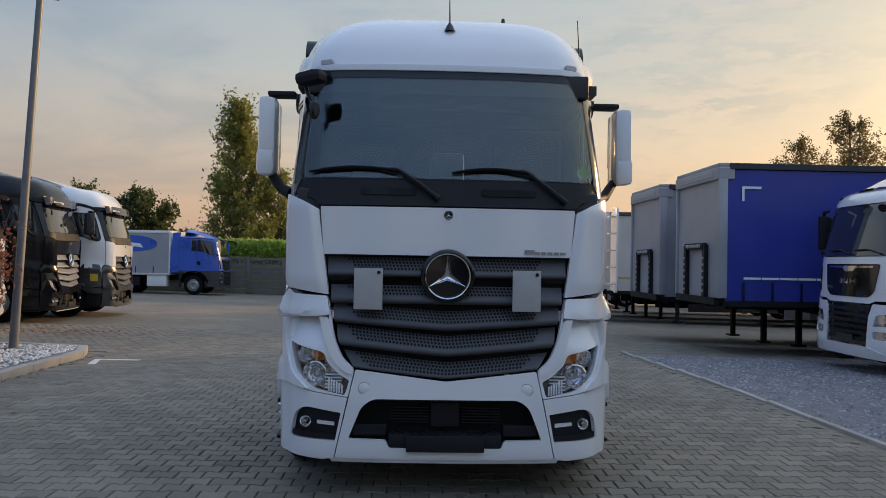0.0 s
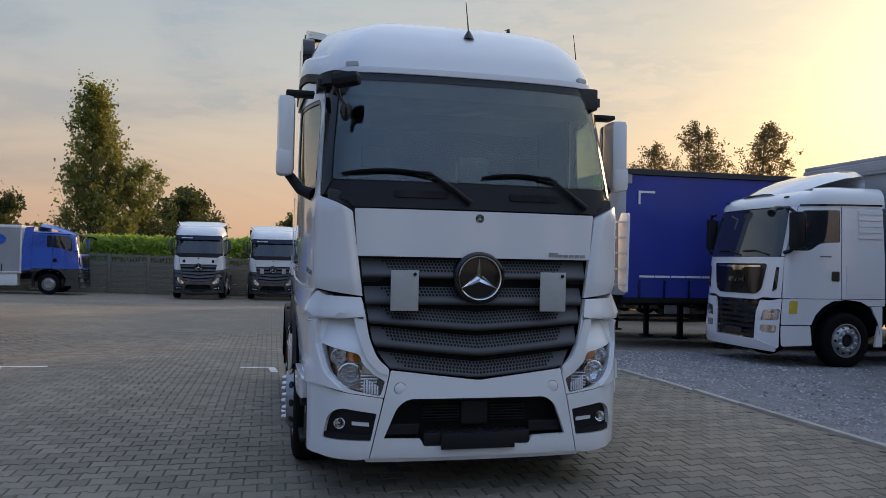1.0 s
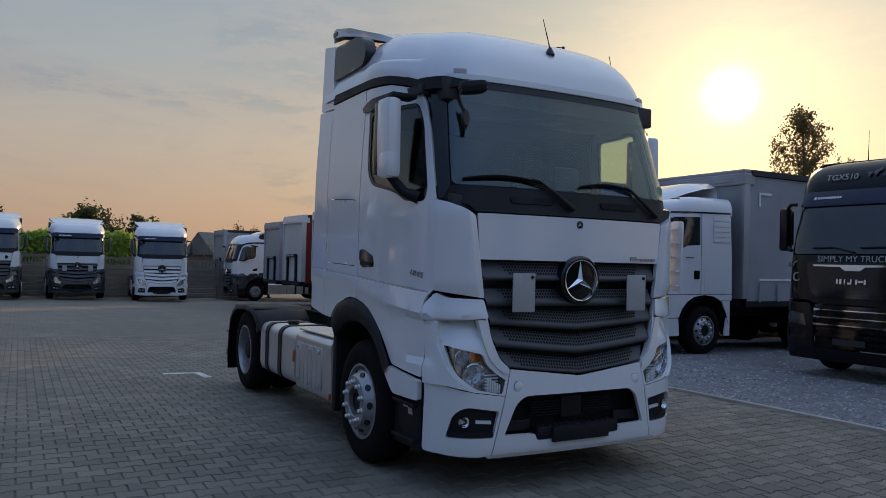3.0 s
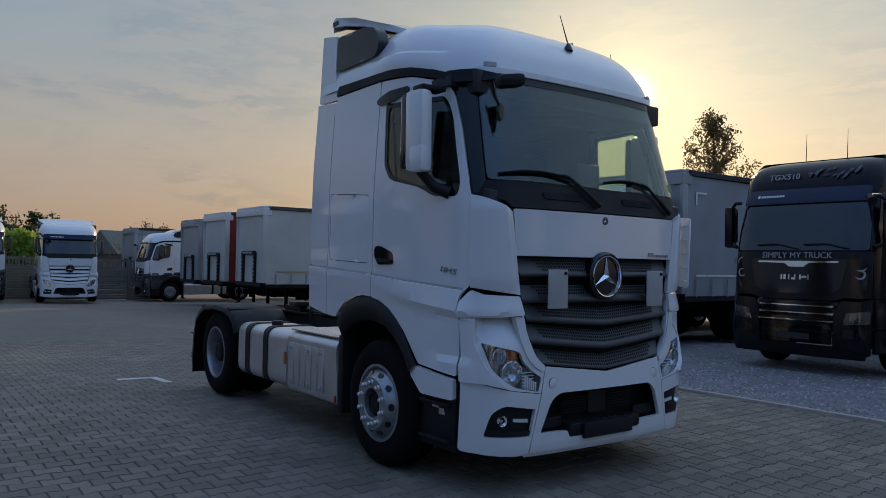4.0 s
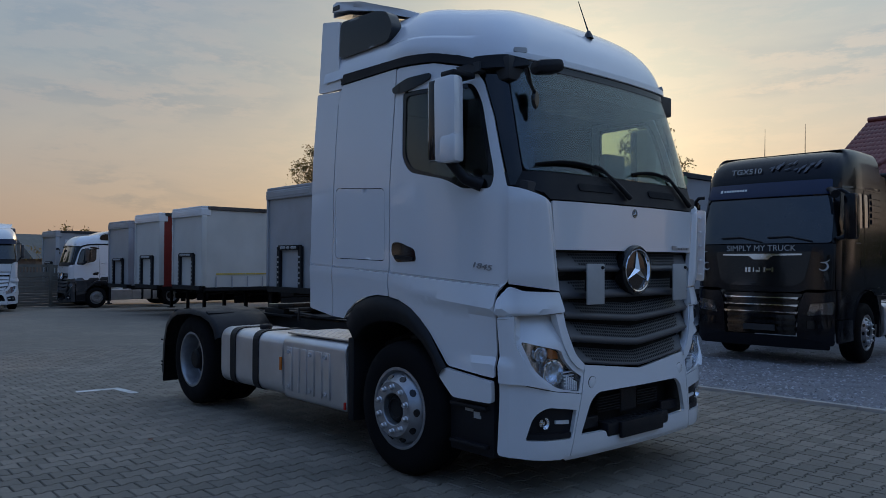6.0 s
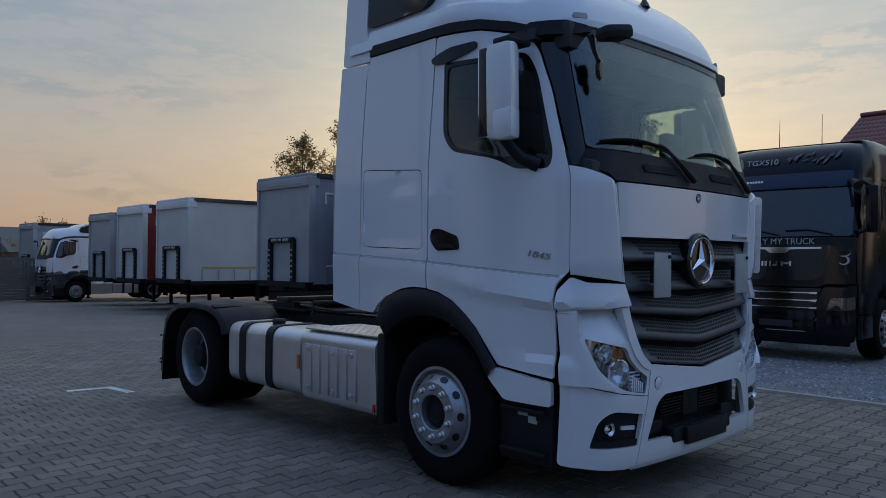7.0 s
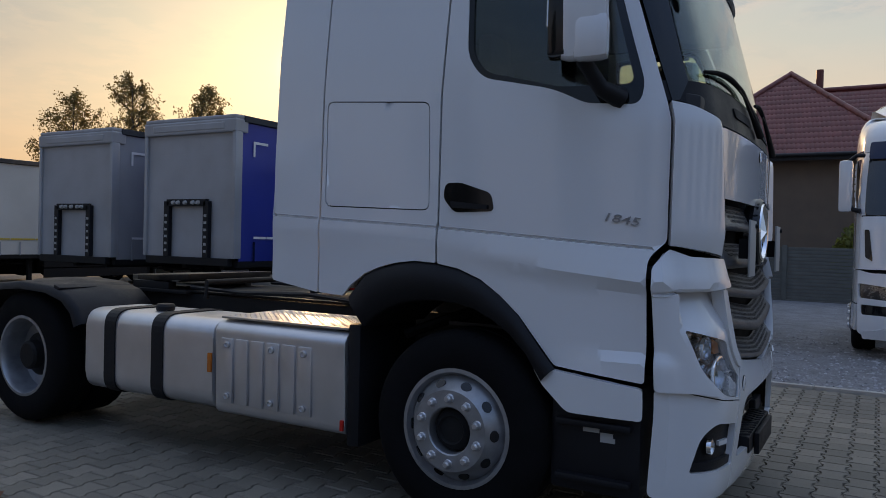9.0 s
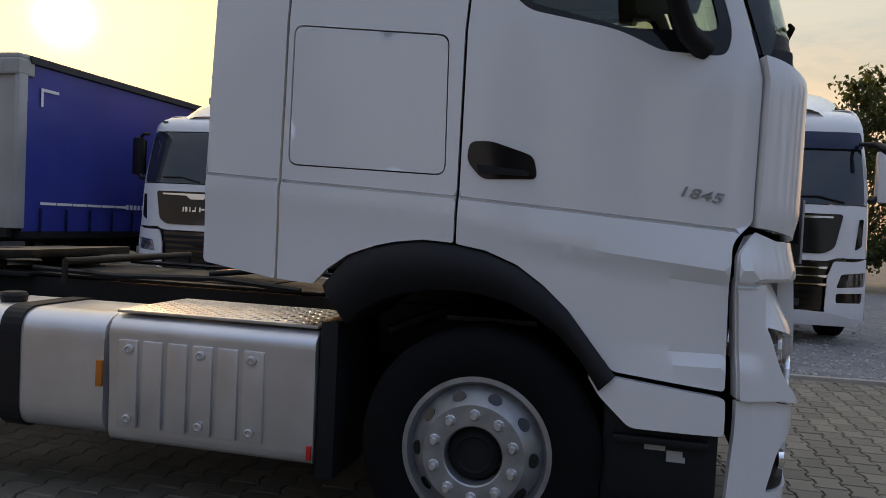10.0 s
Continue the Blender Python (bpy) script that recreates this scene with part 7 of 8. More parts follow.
    pan("roof_gutter", "gloss_black", [Y(0.25, 2.93), Y(2.2, 2.97), Y(2.2, 2.935), Y(0.25, 2.895)], 0.010, thick=0.02)
    pan("roof_gutter", "gloss_black", mirror_poly([Y(0.25, 2.93), Y(2.2, 2.97), Y(2.2, 2.935), Y(0.25, 2.895)], -1), 0.010, thick=0.02)
    if spoiler:
        verts, faces = [], []
        prof = [(0.50, top - 0.03, 0.60), (0.85, top + 0.14, 0.76), (1.25, top + 0.29, 0.90), (1.6, top + 0.39, 0.98), (1.95, top + 0.44, 1.02), (1.98, top + 0.36, 1.03), (1.98, top + 0.13, 1.04), (1.5, top + 0.05, 1.0), (0.9, top + 0.0, 0.8)]
        for y, z, w in prof:
            for k in range(11):
                f = -1 + k / 5
                verts.append((f * w, y, z - 0.16 * abs(f) ** 5))
        for i in range(len(prof) - 1):
            for k in range(10):
                a = i * 11 + k
                faces.append((a, a + 1, a + 12, a + 11))
        from_data("roof_spoiler", verts, faces, M[paint], A, "roof spoiler", smooth=True)
    if visor:
        v = pan("sun_visor", visor, rounded([X(-1.08, 3.02), X(1.08, 3.02), X(1.075, 2.78), X(-1.075, 2.78)], 0.04), 0.05, thick=0.03, text="dark visor band with pale writing")
        strip("visor_writing", v, M["mark"], [(-0.84, -0.80, 2.88, 2.93)] + [(-0.77 + 0.05 * k, -0.735 + 0.05 * k, 2.885, 2.92) for k in range(9)], lambda a, b, w: tall_surf(0.0505 + w)(tx(a), b)[0], 0.004)
    for x in (-0.35, 0.35) if slogan else ():
        tube("aerial", M["plastic"], A, [(x, 1.1, top), (x, 1.12, top + 0.55)], [0.008, 0.003], 6)
    box("cab_back", M["plastic"], A, -1.15, 1.15, 2.20, 2.26, 1.1, 2.95)
    bm = bmesh.new()
    for s in (-1, 1):
        add_box(bm, s * 0.40 - 0.04, s * 0.40 + 0.04, 0.5, chassis_len, 0.72, 0.99)
    add_box(bm, -0.4, 0.4, 1.5, 2.4, 0.6, 1.1)
    part("chassis_frame", bm, M["chassis"], A, "dark ladder chassis")
    for x in (-0.35, 0.45):
        gs = tall_surf(0.03)
        tube("wiper", M["plastic"], A, [gs(tx(x + 0.35), 2.02)[0], gs(tx(x), 2.10)[0], gs(tx(x - 0.35), 2.09)[0]], 0.014, 6)
    return A


tall_truck("white truck with a gloss black grille panel parked on gravel", along_x(7.2, 13.75, 0), "white", roof_h=3.22, plain=True, tank=False)
trailer("grey box semi-trailer coupled behind the white truck", "curtain_grey", along_x(9.75, 13.75), with_legs=False)
tall_truck("black show truck with pale slogan lettering and chrome strips", along_x(7.55, 8.70, 0, 2.5), "black_paint", visor="navy", new_face=True, roof_h=3.55, spoiler=False, slogan=True)
tall_truck("white truck with a navy visor and chrome grille bars", along_x(7.25, 4.55, 0, 1.0), "white", visor="navy", new_face=True, roof_h=3.42)

# ---------------------------------------------------------------- rigid truck by the fence
def box_truck():
    m = pose(-10.4, 41.75, ground_z(-12, 41), 0, 0, 90)
    A = tall_truck("blue rigid truck with a pale grey curtain body and blue oval", m, "blue_paint", lower="dark_paint", roof_h=2.98, chassis_len=10.5, tank=False, far=True)
    w = 1.25
    for s in (-1, 1):
        verts = [(s * (w + 0.008 * math.sin(y * 5)), y, z) for z in (1.05, 2.2, 3.20) for y in np.arange(2.75, 10.6, 0.2)]
        n = len(verts) // 3
        faces = [(j * n + i, j * n + i + 1, (j + 1) * n + i + 1, (j + 1) * n + i) for j in range(2) for i in range(n - 1)]
        from_data("curtain", verts, faces, M["curtain_grey"], A, "pale grey side curtain", smooth=True)
        oval = [(4.6 + 1.25 * math.cos(2 * math.pi * k / 28), 2.62 + 0.42 * math.sin(2 * math.pi * k / 28)) for k in range(28)]
        o = prism("oval_sign", M["blue_paint"], A, oval, lambda u, v, q: Vector((s * (w + 0.012 + q), u, v)), 0.006, label="blue oval sign with a white shape")
        blob = rounded([(4.05, 2.39), (4.45, 2.47), (4.85, 2.37), (4.95, 2.67), (5.05, 2.82), (4.8, 2.85), (4.72, 2.67), (4.2, 2.62)], 0.05)
        prism("white_shape", M["mark"], o, blob, lambda u, v, q: Vector((s * (w + 0.020 + q), u, v)), 0.004)
        box("side_rail", M["tank"], A, min(s * 1.2, s * 1.27), max(s * 1.2, s * 1.27), 2.75, 10.5, 1.0, 1.10, 0.01)
        box("top_rail", M["white_far"], A, min(s * 1.2, s * 1.27), max(s * 1.2, s * 1.27), 2.7, 10.5, 3.17, 3.27, 0.01)
        for k in range(8):
            box("side_post", M["chassis"], A, min(s * 1.262, s * 1.275), max(s * 1.262, s * 1.275), 3.5 + 0.9 * k, 3.54 + 0.9 * k, 1.1, 1.45)
        box("pallet_locker", M["white_far"], A, min(s * 0.7, s * 1.22), max(s * 0.7, s * 1.22), 2.85, 3.85, 0.42, 1.0, 0.02, "pale locker under the body")
        box("side_guard", M["chassis"], A, min(s * 1.18, s * 1.22), max(s * 1.18, s * 1.22), 4.2, 7.6, 0.45, 0.9)
    box("body_roof", M["white_far"], A, -1.25, 1.25, 2.7, 10.5, 3.25, 3.31, 0.02)
    box("body_front", M["white_far"], A, -1.25, 1.25, 2.68, 2.76, 1.0, 3.25, 0.02)
    box("body_rear", M["white_far"], A, -1.25, 1.25, 10.45, 10.52, 1.0, 3.25, 0.02)


def show_marks():
    """Lettering and pale graphics of the black truck."""
    truck = [o for o in scene.objects if o.get("label", "").startswith("black show truck")][0]
    p, n = tall_surf(0.006)(0, 1.915)
    words("slogan", "SIMPLY MY TRUCK", 0.14, M["plate"], truck, Matrix.Translation(p + Vector((-0.02, 0, 0))) @ Matrix.Rotation(radians(90 - 4), 4, "X"), 0.002)
    roof_at = lambda a, b, w: Vector((a, 0.30 + 0.55 * (1 - math.cos(math.asin(min(1, (b - 2.9) / 0.66)))) ** 1.3 + 0.06 * (b - 2.9) / 0.66 - 0.012 - w + 0.05 * a * a, b))
    rnd = random.Random(12)
    for k in range(16):
        a0, b0 = 0.02 + 0.052 * k + rnd.uniform(-0.02, 0.02), rnd.uniform(3.16, 3.34)
        ln, up = rnd.uniform(0.05, 0.13), rnd.uniform(0.03, 0.12)
        leafy = [(a0, b0), (a0 + ln * 0.5, b0 + up * 0.15), (a0 + ln, b0 + up), (a0 + ln * 0.35, b0 + up * 0.7)]
        prism("roof_graphic", M["graphic"], truck, leafy, roof_at, 0.004)
    lean = math.degrees(math.atan2(roof_at(0, 3.30, 0).y - roof_at(0, 3.20, 0).y, 0.10))
    words("roof_number", "TGX510", 0.15, M["plate"], truck, Matrix.Translation(roof_at(-0.36, 3.25, 0.008)) @ Matrix.Rotation(radians(90 - lean), 4, "X"), 0.003)
    door = lambda a, b, w: tall_surf(0.006 + w)(ty(a), b)[0]
    for s in (1,):
        q, _ = tall_surf(0.007)(s * ty(0.62), 1.90)
        for body, z, size in (("SIMPLY", 1.98, 0.16), ("MY TRUCK", 1.82, 0.16)):
            q, _ = tall_surf(0.007)(-ty(0.55), z)
            words("slogan", body, size, M["plate"], truck, Matrix.Translation(q) @ Matrix((Vector((0, -1, 0)), Vector((0, 0, 1)), Vector((-1, 0, 0)))).transposed().to_4x4(), 0.002)

    def arc(cy, cz, r, width, a0, a1, n=16):
        """A curved stroke that thins towards its ends."""
        ring = [radians(a0 + (a1 - a0) * k / n) for k in range(n + 1)]
        w = [width * math.sin(math.pi * (0.08 + 0.84 * k / n)) for k in range(n + 1)]
        return [(cy + (r + q) * math.cos(a), cz + (r + q) * math.sin(a)) for a, q in zip(ring, w)] + [(cy + (r - q) * math.cos(a), cz + (r - q) * math.sin(a)) for a, q in reversed(list(zip(ring, w)))]

    for cy, cz, r, w, a0, a1 in ((1.80, 1.75, 0.32, 0.05, 70, 290), (1.72, 2.05, 0.22, 0.03, -40, 150), (1.55, 1.45, 0.14, 0.03, 100, 330), (1.95, 2.25, 0.16, 0.03, 20, 220), (0.75, 1.50, 0.25, 0.025, 200, 330)):
        panel("pale_graphic", M["plate"], truck, [(-ty(min(a, 2.2)), b) for a, b in arc(cy, cz, r, w, a0, a1)], tall_surf(0.006), (), 0.1, 0.003)
    for cx, a0, a1 in ((-0.97, 60, 330), (0.97, 210, 480)):
        panel("pale_graphic", M["plate"], truck, [(tx(a), b) for a, b in arc(cx, 1.62, 0.065, 0.014, a0, a1)], tall_surf(0.014), (), 0.05, 0.003)
        panel("pale_graphic", M["plate"], truck, [(tx(a), b) for a, b in arc(cx, 1.78, 0.10, 0.010, a0 + 30, a1 - 150)], tall_surf(0.014), (), 0.05, 0.003)
    panel("red_shield", M["red"], truck, rounded([(-ty(1.30), 3.10), (-ty(1.55), 3.12), (-ty(1.52), 2.98), (-ty(1.42), 2.95)], 0.03), tall_surf(0.02), (), 0.05, 0.004, "red shield mark")


box_truck()
show_marks()

# ---------------------------------------------------------------- house, island, pole, road marks
def tile_mesh():
    """One pressed roof tile: two soft waves, lower edge turned down. u across 0.30, v up the slope 0.35."""
    verts, faces = [], []
    for v in (0.0, 0.02, 0.38):
        for k in range(9):
            u = 0.305 * k / 8
            h = 0.022 * (0.5 - 0.5 * math.cos(4 * math.pi * k / 8)) + (0.016 if v < 0.3 else 0.0)
            verts.append((u, v, h - (0.03 if v == 0.0 else 0)))
    for j in range(2):
        for k in range(8):
            a = j * 9 + k
            faces.append((a, a + 1, a + 10, a + 9))
    return verts, faces


def tiled(parent, origin, across, slope, rows, left, right, singles):
    """Courses of tiles on a roof plane; left(v), right(v) bound it. The first ones are parts of their own."""
    base_v, base_f = tile_mesh()
    normal = across.cross(slope).normalized()
    if normal.z < 0:
        normal = -normal
    mesh = bpy.data.meshes.new("roof_tile")
    mesh.from_pydata(base_v, [], base_f)
    mesh.materials.append(M["tile"])
    mesh.polygons.foreach_set("use_smooth", [True] * len(mesh.polygons))
    rest_v, rest_f = [], []
    frame3 = Matrix((across, slope, normal)).transposed().to_4x4()
    made = 0
    for r in range(rows):
        v = r * 0.345
        u = left(v + 0.17)
        while u < right(v + 0.17) - 0.12:
            p = origin + across * u + slope * v + normal * 0.015
            if made < singles:
                o = new("roof_tile", mesh)
                o.parent = parent
                o.matrix_basis = Matrix.Translation(p) @ frame3
            else:
                b = len(rest_v)
                rest_v += [p + across * a + slope * c + normal * d for a, c, d in base_v]
                rest_f += [tuple(b + i for i in f) for f in base_f]
            made += 1
            u += 0.30
    if rest_v:
        o = from_data("tile_field", rest_v, rest_f, M["tile"], parent, "further courses of red tiles", smooth=True)
        o["kind"] = "stuff"


def house():
    H = thing("house", "house with brown render walls and a red tiled hip roof", "house", pose(0, 0, -0.3))
    x0, y0, y1, ez, az = 24.3, 4.4, 13.0, 5.0, 8.7
    ym = (y0 + y1) / 2
    box("wall", M["render_wall"], H, x0 + 0.5, x0 + 12, y0 + 0.5, y1 - 0.5, 0, ez + 0.1, 0, "brown rendered wall")
    box("wall", M["render_wall"], H, x0 + 2.2, x0 + 10, 3.9, y0 + 0.5, 0, ez + 0.1, 0, "brown rendered wall")
    apex, back = Vector((x0 + 4.4, ym, az)), Vector((x0 + 9, ym, az))
    c = [Vector((x0, y0, ez)), Vector((x0, y1, ez)), Vector((x0 + 13, y1, ez)), Vector((x0 + 13, y0, ez))]
    from_data("roof", [*c, apex, back], [(0, 1, 4), (1, 2, 5, 4), (2, 3, 5), (3, 0, 4, 5), (0, 3, 2, 1)], M["tile"], H, "red tiled hip roof")
    slope = Vector((4.4, 0, az - ez))
    ln = slope.length
    w = y1 - y0
    tiled(H, Vector((x0, y1, ez)), Vector((0, -1, 0)), slope.normalized(), int(ln / 0.345), lambda v: w / 2 * v / ln, lambda v: w - w / 2 * v / ln, 280)
    slope = Vector((0, -(y1 - ym), az - ez))
    l2 = slope.length
    tiled(H, Vector((x0 + 12, y1, ez)), Vector((-1, 0, 0)), slope.normalized(), int(l2 / 0.345), lambda v: 3 * v / l2, lambda v: 12 - 4.4 * v / l2, 0)
    # wing behind, ridge along y
    xe, xr, rz = x0 + 1.7, x0 + 6.0, 8.25
    from_data("wing_roof", [(xe, 3.4, ez), (xe, y0 + 4, ez), (xr, y0 + 4, rz), (xr, 3.4, rz), (xr + 4.3, 3.4, ez), (xr + 4.3, y0 + 4, ez)], [(0, 1, 2, 3), (3, 2, 5, 4), (0, 3, 4), (1, 5, 2)], M["tile"], H, "red tiled wing roof")
    slope = Vector((xr - xe, 0, rz - ez))
    tiled(H, Vector((xe, y0 + 3.4, ez)), Vector((0, -1, 0)), slope.normalized(), int(slope.length / 0.345), lambda v: 0, lambda v: 4.4, 0)
    # lower wing on the far side, ridge along y
    box("wall", M["render_wall"], H, x0 + 0.9, x0 + 8, y1 - 0.5, 14.3, 0, ez + 0.1, 0, "brown rendered wall")
    xe, xr, wz = x0 + 0.4, x0 + 4.2, 7.68
    from_data("wing_roof", [(xe, 10.0, ez), (xe, 14.6, ez), (xr, 14.1, wz), (xr, 10.0, wz), (xr + 3.8, 14.6, ez), (xr + 3.8, 10.0, ez)], [(0, 3, 2, 1), (2, 3, 5, 4), (1, 2, 4)], M["tile"], H, "red tiled wing roof")
    slope = Vector((xr - xe, 0, wz - ez))
    lw = slope.length
    tiled(H, Vector((xe, 14.6, ez)), Vector((0, -1, 0)), slope.normalized(), int(lw / 0.345), lambda v: 0.5 * v / lw, lambda v: 4.6, 0)
    for k in range(9):
        tube("ridge_tile", M["tile"], H, [(xr, 14.1 - 0.4 * k, wz + 0.05), (xr, 13.66 - 0.4 * k, wz + 0.07)], [0.12, 0.10], 8)
    box("eaves_board", M["trim_dark"], H, x0 - 0.05, x0 + 0.0, y0 - 0.05, y1 + 0.05, ez - 0.18, ez + 0.02)
    tube("gutter", M["trim_dark"], H, [(x0 - 0.10, y0 - 0.1, ez), (x0 - 0.10, y1 + 0.1, ez)], 0.07)
    # ridge caps along the hips
    for a, b in ((c[0], apex), (c[1], apex), (apex, back), (Vector((x0 + 6.0, 3.4, rz)), Vector((x0 + 6.0, y0 + 4, rz)))):
        n = int((b - a).length / 0.4)
        for k in range(n):
            p, q = a.lerp(b, k / n), a.lerp(b, (k + 1.1) / n)
            tube("ridge_tile", M["tile"], H, [p + Vector((0, 0, 0.05)), q + Vector((0, 0, 0.07))], [0.12, 0.10], 8)
    tube("roof_vent", M["tile"], H, [(x0 + 5, ym - 1, az - 0.6), (x0 + 5, ym - 1, az + 0.25)], 0.14, 10)


def far_house():
    H = thing("house", "small grey-roofed house beyond the fence", "house", pose(15.5, 78, -1.2, 0, 0, 15))
    box("wall", M["render_wall"], H, -4, 4, -3, 3, 0, 3)
    from_data("roof", [(-4.4, -3.4, 3), (4.4, -3.4, 3), (4.4, 3.4, 3), (-4.4, 3.4, 3), (-4.4, 0, 5.2), (4.4, 0, 5.2)], [(0, 1, 5, 4), (2, 3, 4, 5), (0, 4, 3), (1, 2, 5)], M["concrete"], H, "grey gable roof")


def island():
    """Raised planting bed with a concrete kerb and white pebbles."""
    I = tagged(new("planting_island"), "kerbed bed of white pebbles with fallen leaves", "planter", kind="structure")
    edge = [(-5.75, 6.0), (-5.72, 11.0), (-5.80, 13.6), (-6.05, 14.35), (-7.0, 14.6), (-9.5, 14.7)]
    bm = bmesh.new()
    for (a, b), (c, d) in zip(edge, edge[1:]):
        L = math.hypot(c - a, d - b)
        n = max(1, round(L / 1.0))
        for k in range(n):
            x, y = a + (c - a) * (k + 0.5) / n, b + (d - b) * (k + 0.5) / n
            m = pose(x, y, ground_z(x, y), 0, 0, math.degrees(math.atan2(d - b, c - a)))
            o = box("kerb_stone", M["kerb"], I, -L / n / 2 + 0.004, L / n / 2 - 0.004, -0.075, 0.075, -0.1, 0.11, 0.015)
            o.matrix_basis = m
    bm.free()
    from_data("bed", [(-5.8, 6.0, 0.06), (-5.78, 11, 0.06), (-5.86, 13.6, 0.06), (-6.1, 14.3, 0.06), (-7, 14.55, 0.05), (-9.5, 14.6, 0.05), (-9.5, 6, 0.05)], [(0, 1, 2, 3, 4, 5, 6)], M["gravel"], I)
    rnd = np.random.RandomState(5)
    scatter("pebbles", I, M["white_stone"], [(x, y, 0.062) for x, y in zip(rnd.uniform(-9.0, -5.95, 2600), rnd.uniform(11.5, 14.35, 2600))], 0.016, 0.038, 6)


def scatter(name, parent, mat, points, lo, hi, seed, flat=0.7):
    """Many small stones: squashed, turned octahedra in one mesh."""
    rnd = np.random.RandomState(seed)
    verts, faces = [], []
    base = np.array([(1, 0, 0), (0, 1, 0), (-1, 0, 0), (0, -1, 0), (0, 0, 1), (0.6, 0.6, 0.6), (-0.6, 0.5, 0.5)])
    tri = [(0, 1, 5), (1, 4, 5), (4, 0, 5), (1, 2, 6), (2, 4, 6), (4, 1, 6), (2, 3, 4), (3, 0, 4)]
    for p in points:
        s = rnd.uniform(lo, hi)
        a = rnd.uniform(0, 6.28)
        ca, sa = math.cos(a), math.sin(a)
        q = base * rnd.uniform(0.7, 1.3, (7, 3)) * (s, s * rnd.uniform(0.6, 1), s * flat)
        b = len(verts)
        verts += [(p[0] + ca * x - sa * y, p[1] + sa * x + ca * y, p[2] + z) for x, y, z in q]
        faces += [(b + i, b + j, b + k) for i, j, k in tri]
    ob = from_data(name, verts, faces, mat, parent)
    tagged(ob, kind="stuff")
    return ob


def lamp_pole():
    P = thing("camera_pole", "tall grey steel pole with a small camera", "pole", pose(-6.95, 13.75, 0.05, 0, 2.8, 0))
    tube("pole", M["steel"], P, [(0, 0, 0), (0, 0, 1.0), (0, 0, 7.5)], [0.075, 0.07, 0.05], 14, "tapered galvanised pole")
    box("base_plate", M["steel"], P, -0.14, 0.14, -0.14, 0.14, 0, 0.03, 0.008)
    tube("camera_arm", M["steel"], P, [(0, 0, 5.98), (0.12, 0, 5.99), (0.20, -0.02, 5.97)], 0.018, 8)
    lathe("camera", M["gloss_black"], P, [(0, 0.16), (0.05, 0.16), (0.055, 0.02), (0.03, 0)], pose(0.16, -0.02, 5.97, 0, 8, 0), 14, "small dark camera")
    lathe("camera_lens", M["red"], P, [(0, 0.185), (0.042, 0.175), (0.045, 0.16)], pose(0.16, -0.02, 5.97, 0, 8, 0), 14, "red lens ring")
    box("junction_box", M["white_far"], P, -0.06, 0.06, -0.10, 0.06, 6.05, 6.3, 0.01)


def road_marks():
    for pts in ([(-1.86, 13.06), (-1.36, 13.00), (-1.30, 12.40), (-1.41, 12.38), (-1.45, 12.89), (-1.88, 12.93)], [(-5.45, 13.42), (-4.70, 13.40), (-4.70, 13.28), (-5.32, 13.29), (-5.17, 12.75), (-5.30, 12.75)]):
        verts = [(x, y, ground_z(x, y) + 0.004) for x, y in pts]
        o = from_data("bay_mark", verts, [tuple(range(6))], M["mark_worn"])
        tagged(o, "worn white painted corner mark on the paving", "road marking", "bay marks", kind="structure")


house()
far_house()
island()
lamp_pole()
road_marks()

# ---------------------------------------------------------------- trees, hedge, shrub, leaf litter
def leaves_mesh(name, pts, size, mat, parent, seed, label=""):
    """Small folded leaf blades, each turned its own way."""
    rnd = np.random.RandomState(seed)
    n = len(pts)
    pts = np.asarray(pts)
    a = rnd.normal(size=(n, 3))
    a /= np.linalg.norm(a, axis=1)[:, None]
    b = np.cross(a, rnd.normal(size=(n, 3)))
    b /= np.linalg.norm(b, axis=1)[:, None]
    s = (size * rnd.uniform(0.6, 1.3, n))[:, None]
    v = np.stack((pts - a * s, pts + b * s * 0.55, pts + a * s, pts - b * s * 0.55), 1).reshape(-1, 3)
    me = bpy.data.meshes.new(name)
    me.from_pydata(v.tolist(), [], np.arange(4 * n).reshape(-1, 4).tolist())
    me.materials.append(mat)
    ob = new(name, me)
    ob.parent = parent
    if label:
        ob["label"] = label
    return ob


